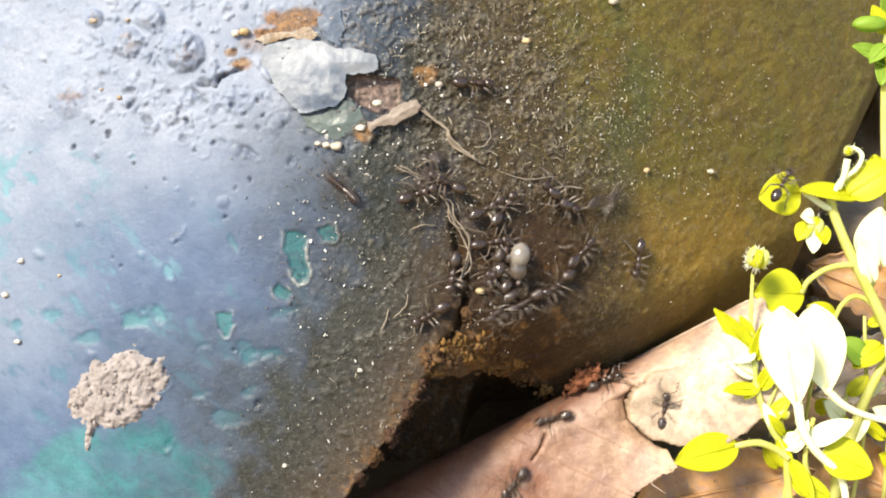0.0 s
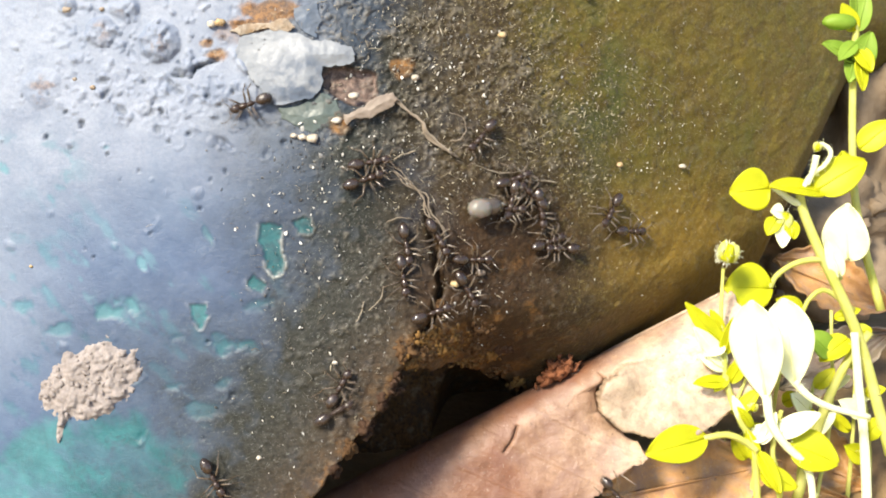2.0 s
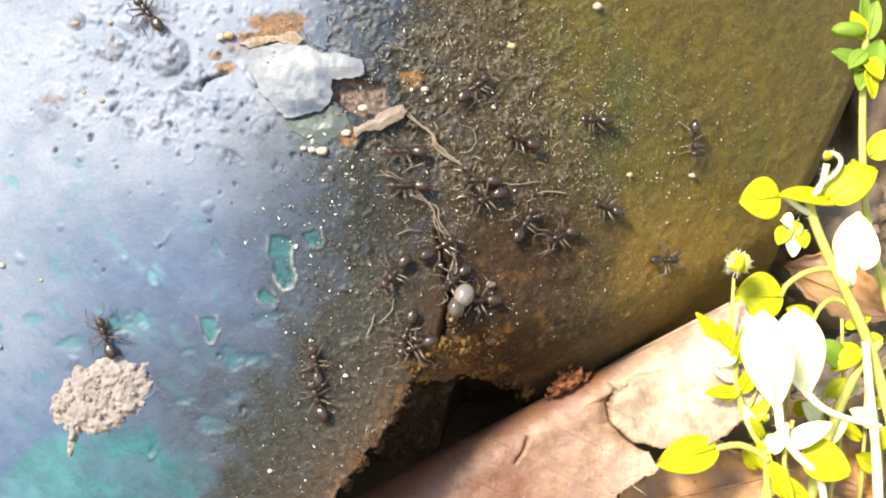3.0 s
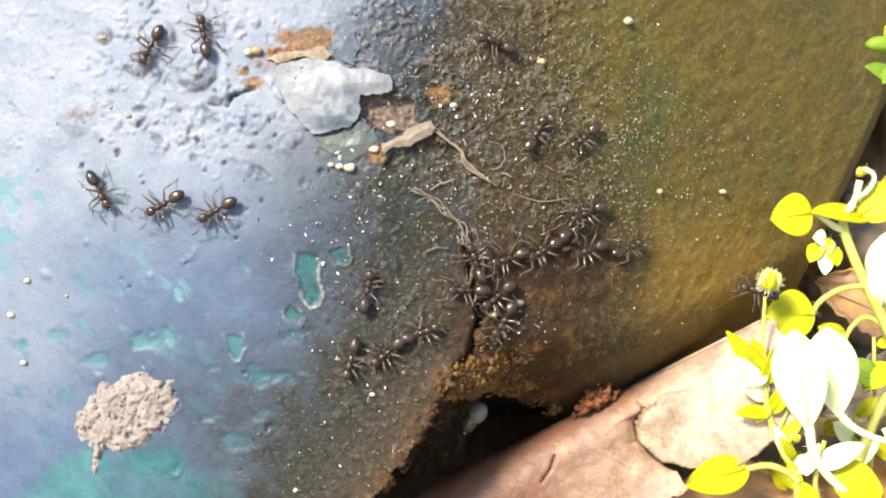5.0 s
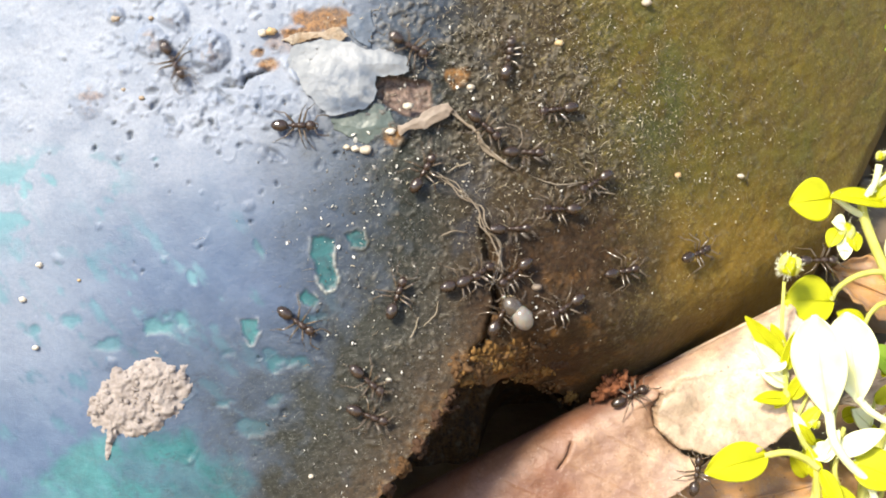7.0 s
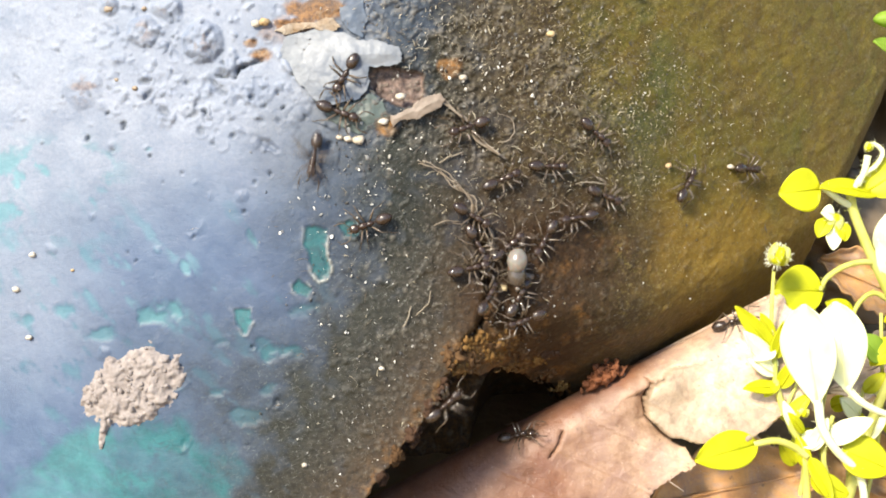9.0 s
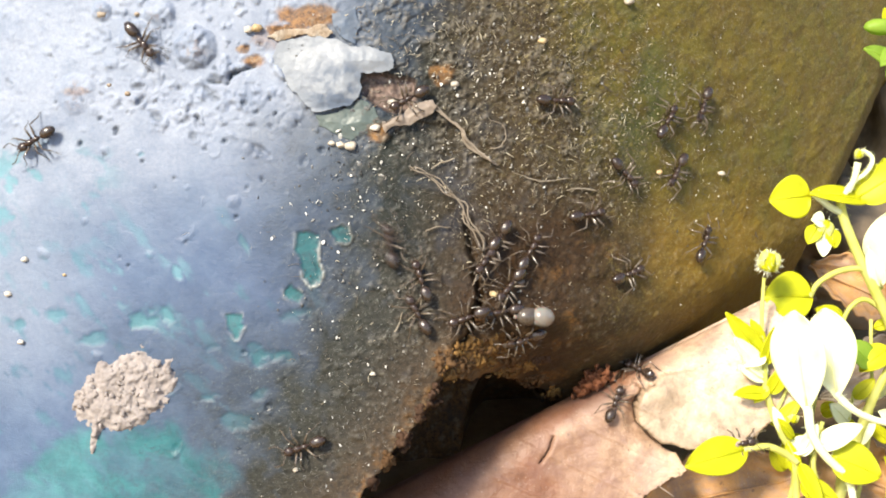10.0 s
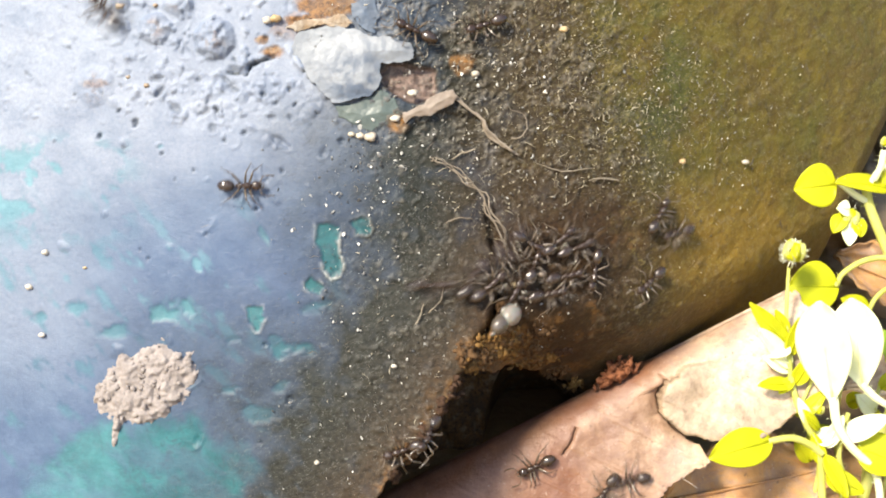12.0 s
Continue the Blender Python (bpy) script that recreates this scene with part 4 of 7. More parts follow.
def build_fibres():
    rng = random.Random(9)
    verts, faces = [], []
    for c, su, sv, count in FIBRE_PATCHES:
        for _ in range(count):
            u, v = rng.gauss(c[0], su * 0.7), rng.gauss(c[1], sv * 0.7)
            if v < float(rim_of(u)) + 0.6 and u > float(np.interp(v, EDGE_V, EDGE_U)) - 0.4:
                continue
            length, a, bend = rng.uniform(0.08, 0.34) * (3.2 if rng.random() < 0.1 else 1), rng.gauss(0.6, 0.9), rng.uniform(-0.7, 0.7)
            r, lift = rng.uniform(0.008, 0.026), rng.uniform(0.06, 0.3)
            k = len(verts)
            uu, vv, b = u - 0.5 * length * math.cos(a), v - 0.5 * length * math.sin(a), a
            flat = rng.uniform(0.6, 2.2)
            for i in range(5):
                t = i / 4
                r2 = r * (1.0 - 0.75 * abs(2 * t - 1) ** 2)
                mid = on_face(uu, vv, lift + rng.uniform(-0.03, 0.05))
                side, up = turn(-math.sin(b), math.cos(b), 0) * (r2 * flat * MM), turn(0, 0, 1) * (r2 * MM)
                verts += [mid + side, mid + up, mid - side]
                b += bend * 0.3 + rng.gauss(0, 0.4)
                uu, vv = uu + length / 4 * math.cos(b), vv + length / 4 * math.sin(b)
            for i in range(4):
                q = k + 3 * i
                faces += [[q, q + 1, q + 4, q + 3], [q + 1, q + 2, q + 5, q + 4], [q + 2, q, q + 3, q + 5]]
    n = Nodes("mixed_fibres")
    col = n.mix(n.span(n.island(), 0.5, 1.0), (0.06, 0.045, 0.03), (0.52, 0.46, 0.33))
    ob = mesh_object("fibres", verts, faces, n.done(col, 0.5), None, True, "dry brown plant fibres and dust stuck to the paint")
    return tagged(ob, category="fibres", kind="stuff")


build_grit()
build_fibres()


def rust_scale(at, size, material, label, seed):
    """Crumbly heap of rust built from lumps."""
    rng = random.Random(seed)
    top = thing("rust_scale", label=label, category="rust")
    for k in range(34):
        a, r = rng.random() * 6.28, rng.random() ** 0.6
        u, v = at[0] + size[0] * r * math.cos(a), at[1] + size[1] * r * math.sin(a)
        s = rng.uniform(0.1, 0.42) * (1.1 - 0.5 * r)
        bm = bmesh.new()
        ball(bm, place(u, v, float(shell(u, v)) + 0.1 * (1 - r) + rng.uniform(-0.1, 0.1)), (s * MM, s * 0.8 * MM, s * 0.5 * MM), Euler((rng.random() * 6, rng.random() * 6, 0)).to_matrix(), 0.7, 2, seed + k)
        part("lump", bm, material, top)
    return top


for k, (c, s) in enumerate((((0.94, -7.5), (1.3, 0.9)), ((3.07, -7.7), (1.4, 1.0)), ((4.9, -8.9), (1.3, 0.9)), ((-0.4, -9.6), (0.9, 0.8)), ((2.1, -9.0), (1.5, 0.9)), ((-1.2, -8.7), (0.8, 0.9)), ((6.3, -9.8), (1.2, 0.7)), ((4.4, -10.4), (1.6, 0.6)), ((7.4, -11.6), (1.2, 0.9)), ((9.4, -13.0), (1.0, 0.9)))):
    rust_scale(c, s, (GOLD_RUST, GOLD_RUST, RUST)[k % 3], "flaky golden-brown rust hanging at the open foot of the post", 840 + 37 * k)
for k, (c, s, m, text) in enumerate((
        ((2.99, -8.03, -1.51), (2.2, 1.0), RUST, "crumbly orange rust at the open foot of the post"), ((5.3, -7.27, -2.21), (1.3, 0.9), RUST, "crumbly orange rust at the open foot of the post"),
        ((0.72, -9.2, -0.95), (1.2, 1.0), RUST, "crumbly orange rust at the open foot of the post"),
        ((-1.75, -11.17, -0.49), (0.7, 1.2), DARK_RUST, "dark rust along the broken edge"), ((-4.2, -14.71, -0.18), (0.7, 1.0), DARK_RUST, "dark rust along the broken edge"))):
    rust_scale(c, s, m, text, 300 + 31 * k)
for k, (c, s) in enumerate((((-0.27, -8.95, -0.75), (0.5, 0.9)), ((-2.78, -12.59, -0.34), (0.45, 0.9)), ((-5.32, -16.4, -0.09), (0.5, 0.9)), ((-6.43, -18.04, -0.03), (0.4, 0.7)), ((1.9, -5.38, -1.23), (0.5, 0.9)), ((7.18, -9.16, -2.88), (1.2, 0.4)))):
    rust_scale(c, s, (RUST, DARK_RUST)[k % 2], "ragged rust crumbs along the broken edge", 700 + 17 * k)


# ---- ground and dead leaves ----
def build_ground():
    xs = np.concatenate([-np.geomspace(300, 0.12, 34), np.linspace(-0.11, 0.14, 110), np.geomspace(0.15, 300, 34)])
    x, y = np.meshgrid(xs, xs)
    close = ramp(-np.hypot(x, y), -0.5, -0.1)
    z = close * (0.004 * (rough_wave(x * 1000, y * 1000, 14.0, 401, 5, 0.55) - 0.5) + 0.0012 * (rough_wave(x * 1000, y * 1000, 3.5, 405, 3) - 0.5))
    rows, cols = x.shape
    idx = np.arange(rows * cols).reshape(rows, cols)
    quads = np.stack([idx[:-1, :-1], idx[:-1, 1:], idx[1:, 1:], idx[1:, :-1]], -1).reshape(-1, 4)
    ob = mesh_object("ground", np.stack([x, y, z], -1).reshape(-1, 3).tolist(), quads.tolist(), SOIL, None, True, "dark crumbly garden soil")
    return tagged(ob, category="ground", kind="structure")


build_ground()

A_END, B_END = (-9.35, -23.59, -13.0), (28.52, -4.22, -13.0)
ALONG = Vector((B_END[0] - A_END[0], B_END[1] - A_END[1])).normalized()
DOWN = Vector((ALONG.y, -ALONG.x))
LEAF_LONG = math.hypot(B_END[0] - A_END[0], B_END[1] - A_END[1])
ROLL = 3.0


def leaf_frame(u, v):
    d = Vector((u - A_END[0], v - A_END[1]))
    return d.dot(ALONG), d.dot(DOWN)


def leaf_out(e, q):
    """How far the dead leaf's face stands out at e along its rolled edge and q below it."""
    e, q = np.asarray(e, float), np.maximum(np.asarray(q, float), 0.0)
    roll = np.sqrt(np.clip(ROLL * ROLL - (ROLL - np.minimum(q, ROLL)) ** 2, 0, None))
    out = -13.0 + roll + 0.10 * np.clip(q - ROLL, 0, None)
    return out + 0.5 * np.sin(e * 0.21) * np.minimum(1, q / 4) + 0.45 * (rough_wave(e, q, 6.0, 501, 3) - 0.5)


LOBE_TEAR = [leaf_frame(*c[:2]) for c in ((16.7, -12.2, -10.0), (16.11, -13.54, -10.0), (16.4, -15.02, -10.0), (18.08, -16.65, -10.0), (20.8, -17.24, -10.0), (23.52, -17.74, -10.0))]
CRACK = [leaf_frame(*c[:2]) for c in ((8.89, -16.35, -10.0), (8.6, -17.24, -10.0), (7.81, -18.48, -10.0))]
SMALL_CRACK = [leaf_frame(*c[:2]) for c in ((16.4, -11.71, -10.0), (17.0, -12.1, -10.0), (17.69, -11.61, -10.0))]
RIGHT_EDGE = [leaf_frame(*c[:2]) for c in ((28.52, -4.22, -13.0), (29.94, -8.84, -10.0), (30.43, -14.53, -10.0), (26.98, -20.21, -10.0), (20.55, -25.64, -10.0), (15.61, -32.56, -10.0))]
LOBE = [leaf_frame(*c[:2]) for c in ((16.7, -12.2, -10.0), (16.11, -13.54, -10.0), (16.4, -15.02, -10.0), (18.08, -16.45, -10.0), (20.8, -17.05, -10.0), (24.01, -16.85, -10.0), (25.99, -15.96, -10.0), (27.37, -14.67, -10.0), (26.98, -12.8, -10.0), (25.0, -11.41, -10.0), (21.54, -10.42, -10.0), (18.58, -10.82, -10.0))]
NOTCH = [leaf_frame(*c[:2]) for c in ((18.18, -16.55, -10.0), (20.8, -17.05, -10.0), (24.01, -16.85, -10.0), (25.99, -15.96, -10.0), (27.47, -14.67, -10.0), (32.41, -13.78, -10.0), (32.41, -26.63, -10.0), (11.17, -26.63, -10.0), (16.5, -21.89, -10.0), (18.08, -20.21, -10.0), (20.8, -19.02, -10.0))]


def leaf_world(e, q, extra=0.0):
    p = Vector(A_END[:2]) + ALONG * e + DOWN * q
    return place(p.x, p.y, float(leaf_out(e, q)) + extra)


def build_dead_leaf():
    step = 0.1
    e, q = np.meshgrid(np.arange(-3, LEAF_LONG + 3, step), np.arange(-2.8, 21, step))
    edge_q, edge_e = [p[1] for p in RIGHT_EDGE], [p[0] for p in RIGHT_EDGE]
    limit = np.interp(np.maximum(q, 0), edge_q, edge_e)
    teeth = 1.3 * np.abs(((q * 0.42 + 0.6 * wave(q, q * 0, 3.0, 503)) % 1.0) - 0.5) + 1.0 * (rough_wave(q, q * 0, 1.2, 505, 4, 0.6) - 0.5)
    inside = e < limit + teeth - 0.3
    # the back of the roll, then the face
    a = np.clip(-q, 0, None) / ROLL
    qq = np.where(q < 0, ROLL * (1 - np.cos(a)), q)
    out = np.where(q < 0, -13.0 - ROLL * np.sin(a), leaf_out(e, q))
    front = q > 0
    wobble_e, wobble_q = e + 0.35 * (rough_wave(e, q, 1.1, 511, 3) - 0.5), q + 0.35 * (rough_wave(e, q, 1.1, 515, 3) - 0.5)
    tear, crack, small = to_line(wobble_e, wobble_q, LOBE_TEAR), to_line(wobble_e, wobble_q, CRACK), to_line(wobble_e, wobble_q, SMALL_CRACK)
    ragged_e, ragged_q = e + 0.9 * (rough_wave(e, q, 1.0, 521, 4, 0.65) - 0.5), q + 0.9 * (rough_wave(e, q, 1.0, 525, 4, 0.65) - 0.5)
    flap = within(wobble_e, wobble_q, LOBE)
    inside &= ~within(ragged_e, ragged_q, NOTCH) | flap
    out = out + front * (0.10 * (rough_wave(e, q, 0.9, 507, 4, 0.6) - 0.5) + 0.25 * (rough_wave(e, q, 2.5, 508, 3) - 0.5) * np.minimum(1, q / 3))
    out += np.where(flap, 1.0 * np.exp(-(np.clip(tear - 0.25, 0, None) / 3.0) ** 2), -0.9 * np.exp(-(tear / 1.0) ** 2) * (q > LOBE_TEAR[0][1])) * front
    out -= front * (1.3 * np.exp(-(crack / 0.13) ** 2) + 0.9 * np.exp(-(small / 0.09) ** 2) + 1.4 * np.exp(-(tear / 0.2) ** 2) * ~flap)
    # fine side veins
    out += front * 0.07 * np.exp(-((((e - 0.8 * q) / 4.6) % 1.0 - 0.5) / 0.03) ** 2) * np.minimum(1, q / 3)
    u = A_END[0] + ALONG.x * e + DOWN.x * qq
    v = A_END[1] + ALONG.y * e + DOWN.y * qq
    co = np.stack([u * MM, (v * math.sin(LEAN) - out * math.cos(LEAN)) * MM, (v * math.cos(LEAN) + out * math.sin(LEAN)) * MM + BASE], -1).reshape(-1, 3)
    rows, cols = e.shape
    idx = np.arange(rows * cols).reshape(rows, cols)
    quads = np.stack([idx[:-1, :-1], idx[:-1, 1:], idx[1:, 1:], idx[1:, :-1]], -1).reshape(-1, 4)
    quads = quads[inside.ravel()[quads].all(1)]
    # paler towards the sunlit end, browner towards the shaded one, as painted tone
    sun_grade = np.clip(e / LEAF_LONG * 2.5 - 1.05 + 0.5 * (rough_wave(e, q, 4.0, 531, 4, 0.6) - 0.5) - 0.45 * np.exp(-(np.clip(q, 0, None) / 1.3) ** 2), 0, 1).ravel()
    tan = (flap * ramp(-tear, -5.5, -2.0)).ravel()
    used = np.unique(quads)
    again = np.zeros(rows * cols, int)
    again[used] = np.arange(len(used))
    blade = mesh_object("blade", co[used].tolist(), again[quads].tolist(), DRY_LEAF, dead_leaf)
    blade.data.attributes.new("sun_graded", "FLOAT", "POINT").data.foreach_set("value", sun_grade[used].astype(np.float32))
    blade.data.attributes.new("tan", "FLOAT", "POINT").data.foreach_set("value", tan[used].astype(np.float32))
    thick = blade.modifiers.new("thickness", "SOLIDIFY")
    thick.thickness, thick.offset = 0.00016, -1.0
    for k in range(4):
        bm = bmesh.new()
        line = [leaf_world(LEAF_LONG * (0.12 + 0.2 * k) + t * 4.5, 3.0 + t * 8.0, 0.0) for t in (i / 12 for i in range(13))]
        tube(bm, line, [0.00011 * (1 - 0.6 * i / 12) for i in range(13)], 5)
        part("vein", bm, TORN_LEAF, dead_leaf)


dead_leaf = thing("dead_leaf", label="curled reddish-brown dead leaf with a torn, toothed edge on the soil", category="leaf")
build_dead_leaf()
bm = bmesh.new()
e, q = leaf_frame(*(14.38, -11.61, -10.0)[:2])
ball(bm, leaf_world(e, q, 0.2), (0.00045, 0.0003, 0.00025), None, 0.3, 2, 3)
tagged(part("grain", bm, GRIT_PALE, None, "white grain of grit lying on the dead leaf"), category="grit")


def rust_on_leaf(e0, size, label, seed):
    """A crumbled piece of rust standing on the rolled edge of the dead leaf."""
    rng = random.Random(seed)
    top = thing("rust_scale", label=label, category="rust")
    for k in range(90):
        x, h = rng.gauss(0, 0.42), rng.random() ** 1.2
        s = rng.uniform(0.16, 0.42) * (1.15 - 0.5 * h)
        at = leaf_world(e0 + size[0] * x * (1.1 - 0.3 * h), 0.3, 0.0) + turn(0, 0.7, 0.6) * MM + turn(0, 1, 0) * (h * size[1] * (1 - 0.55 * abs(x)) * MM) + turn(0, 0, 1) * (rng.gauss(0, 0.35) * MM)
        bm = bmesh.new()
        ball(bm, at, (s * 1.25 * MM, s * 0.7 * MM, s * 0.6 * MM), Euler((rng.random() * 6, rng.random() * 6, rng.random() * 6)).to_matrix(), 0.8, 2, seed + k)
        part("lump", bm, RED_RUST, top)
    return top


rust_on_leaf(leaf_frame(12.3, -12.4)[0], (1.9, 2.6), "red-brown rust crumb standing on the dead leaf's edge", 911)


def litter_leaf(name, tip_a, tip_b, width, material, label, cup=0.15, seed=0, facing=(0, 0.3, 1)):
    """A flat dry leaf from one end to the other, cupped, with an uneven edge and a midrib."""
    a, b = place(*tip_a), place(*tip_b)
    along = b - a
    out = turn(*facing).normalized()
    side = along.cross(out).normalized()
    out = side.cross(along).normalized()
    top = thing(name, label=label, category="leaf")
    verts, faces = [], []
    n, m = 46, 30
    for i in range(n + 1):
        t = i / n
        half = width * MM * 0.5 * math.sin(math.pi * min(1, max(0.02, t)) ** 0.85) * (1 + 0.16 * (2 * abs((t * 9) % 1 - 0.5) - 0.5) + 0.25 * noise.noise(Vector((t * 4, seed, 0))))
        for j in range(m + 1):
            s = 2 * j / m - 1
            bend = cup * width * MM * (s * s - 0.3) + 0.0006 * noise.noise(Vector((t * 5, s * 3, seed)))
            verts.append(a + along * t + side * (half * s) + out * bend)
    for i in range(n):
        for j in range(m):
            k = i * (m + 1) + j
            faces.append((k, k + 1, k + m + 2, k + m + 1))
    blade = mesh_object("blade", verts, faces, material, top)
    thick = blade.modifiers.new("thickness", "SOLIDIFY")
    thick.thickness = 0.00016
    bm = bmesh.new()
    tube(bm, [a + along * t + out * (-0.3 * cup * width * MM + 0.00012) for t in (i / 10 for i in range(11))], [0.00022 * (1.1 - t / 10) for t in range(11)], 6)
    part("midrib", bm, material, top)
    return top


litter_leaf("dead_leaf", (17.24, -23.55, -14.0), (33.98, -20.41, -15.0), 9.0, ORANGE_LEAF, "orange-brown dead leaf lying under the plants", 0.08, 1)
litter_leaf("dead_leaf", (20.51, -25.84, -15.0), (40.56, -23.99, -16.0), 9.0, ORANGE_LEAF, "orange-brown dead leaf lying under the plants", 0.08, 2)
litter_leaf("dead_leaf", (38.08, -1.71, -30.0), (50.46, -7.01, -30.0), 6.5, ORANGE_LEAF, "tan dead leaf behind the plants", 0.2, 3)
litter_leaf("dead_leaf", (36.79, -14.53, -24.0), (48.82, -9.07, -26.0), 6.0, GREY_LEAF, "grey-brown dead leaf behind the plants", 0.2, 4)
def soil_clod(at, size, seed):
    """A lump of soil with crumbs on it."""
    top = thing("soil_clod", label="rough grey-brown clod of soil beyond the post", category="soil")
    bm = bmesh.new()
    c = place(*at)
    ball(bm, c, tuple(x * MM for x in size), None, 0.5, 5, seed)
    part("core", bm, CLOD, top)
    rng = random.Random(seed)
    for k in range(40):
        d = Vector((rng.gauss(0, 1), rng.gauss(-0.6, 1), rng.gauss(0.2, 1))).normalized()
        s = rng.uniform(0.4, 1.3)
        bm = bmesh.new()
        ball(bm, c + Vector((d.x * size[0], d.y * size[1], d.z * size[2])) * 0.97 * MM, (s * MM, s * 0.8 * MM, s * 0.7 * MM), None, 0.6, 2, seed + k)
        part("crumb", bm, CLOD, top)
    return top


soil_clod((55.97, 17.43, -52.0), (11, 12, 22), 9)
soil_clod((46.32, 0.74, -48.0), (12, 10, 10), 17)
litter_leaf("dead_leaf", (33.37, -18.37, -20.0), (43.43, -23.36, -18.0), 7.0, ORANGE_LEAF, "orange-brown dead leaf lying under the plants", 0.15, 6)


# ---- chickweed ----
def stem(parent, points, radius, material=None, name="stem"):
    bm = bmesh.new()
    line = [place(*p) for p in spline(points, 7)]
    n = len(line) - 1
    tube(bm, line, [radius * MM * (1 - 0.25 * i / n) for i in range(n + 1)], 8)
    rng = random.Random(len(line) + int(radius * 100))
    for k in range(int(n * 2.2)):
        i = rng.randrange(n)
        p = line[i].lerp(line[i + 1], rng.random())
        d = Vector((rng.gauss(0, 1), rng.gauss(0, 1), rng.gauss(0, 1))).normalized()
        tube(bm, [p, p + d * (radius + rng.uniform(0.15, 0.4)) * MM], [0.00003, 0.00001], 3)
    return part(name, bm, material or STEM_GREEN, parent)


def leaf_blade(parent, foot, tip, width, facing, material=None, shape=0.75, notch=0.0, cup=0.18, name="leaf"):
    """A fresh leaf from foot to tip, in the post's frame; notch makes it heart-shaped at the tip."""
    a, b = place(*foot), place(*tip)
    along = b - a
    out = turn(*facing).normalized()
    side = along.cross(out).normalized()
    out = side.cross(along).normalized()
    n, m = 18, 14
    verts, faces = [], []
    for layer in (0, 1):
        for i in range(n + 1):
            t = i / n
            half = 0.5 * width * MM * max(0.03, math.sin(math.pi * t ** shape)) ** 0.62
            for j in range(m + 1):
                s = 2 * j / m - 1
                bend = cup * width * MM * (0.5 * s * s + 0.35 * math.sin(math.pi * t) - 0.5 * t * t)
                dip = -notch * (1 - abs(s)) * max(0.0, t - 0.55) * 1.4
                verts.append(a + along * (t + dip) + side * half * s + out * (bend - layer * 0.00016))
    row = m + 1
    size = row * (n + 1)
    for i in range(n):
        for j in range(m):
            k = i * row + j
            faces.append((k, k + 1, k + row + 1, k + row))
            faces.append((size + k, size + k + row, size + k + row + 1, size + k + 1))
    rim = [j for j in range(row)] + [i * row + m for i in range(1, n + 1)] + [n * row + j for j in range(m - 1, -1, -1)] + [i * row for i in range(n - 1, 0, -1)]
    for p, q in zip(rim, rim[1:] + rim[:1]):
        faces.append((p, size + p, size + q, q))
    ob = mesh_object(name, verts, faces, material or GREEN, parent)
    bm = bmesh.new()
    line = [a + along * t + out * (cup * width * MM * (0.35 * math.sin(math.pi * t) - 0.5 * t * t) + 0.00004) for t in (0.02, 0.2, 0.4, 0.6, 0.85)]
    tube(bm, line, [0.00012, 0.0001, 0.00008, 0.00006, 0.00003], 5)
    part("midrib", bm, material or GREEN, ob)
    return ob


def bud(parent, at, size, hairs, seed, name="flower_bud", tilt=(0.2, 1.0, 0.3)):
    """A hairy bud: overlapping sepals round a core, and white hairs."""
    up = turn(*tilt).normalized()
    side = up.orthogonal().normalized()
    other = up.cross(side)
    c = place(*at)
    bm = bmesh.new()
    ball(bm, c, (size * 0.74 * MM,) * 3, None, 0.2, 3, seed)
    core = part(name, bm, GREEN, parent)
    for k in range(5):
        a = 2 * math.pi * k / 5
        d = side * math.cos(a) + other * math.sin(a)
        bm = bmesh.new()
        ball(bm, c + d * (size * 0.5 * MM) + up * (size * 0.15 * MM), (size * 0.42 * MM, size * 0.36 * MM, size * 0.75 * MM), up.to_track_quat("Z", "Y").to_matrix(), 0.15, 2, seed + k)
        part("sepal", bm, GREEN if k % 2 else STEM_GREEN, core)
    rng = random.Random(seed)
    bm = bmesh.new()
    for k in range(hairs):
        d = Vector((rng.gauss(0, 1), rng.gauss(0, 1), rng.gauss(0, 1))).normalized()
        tube(bm, [c + d * size * 0.7 * MM, c + d * size * rng.uniform(0.95, 1.22) * MM], [0.00004, 0.000012], 3)
    part("hairs", bm, HAIR, core, "fine white hairs")
    return core


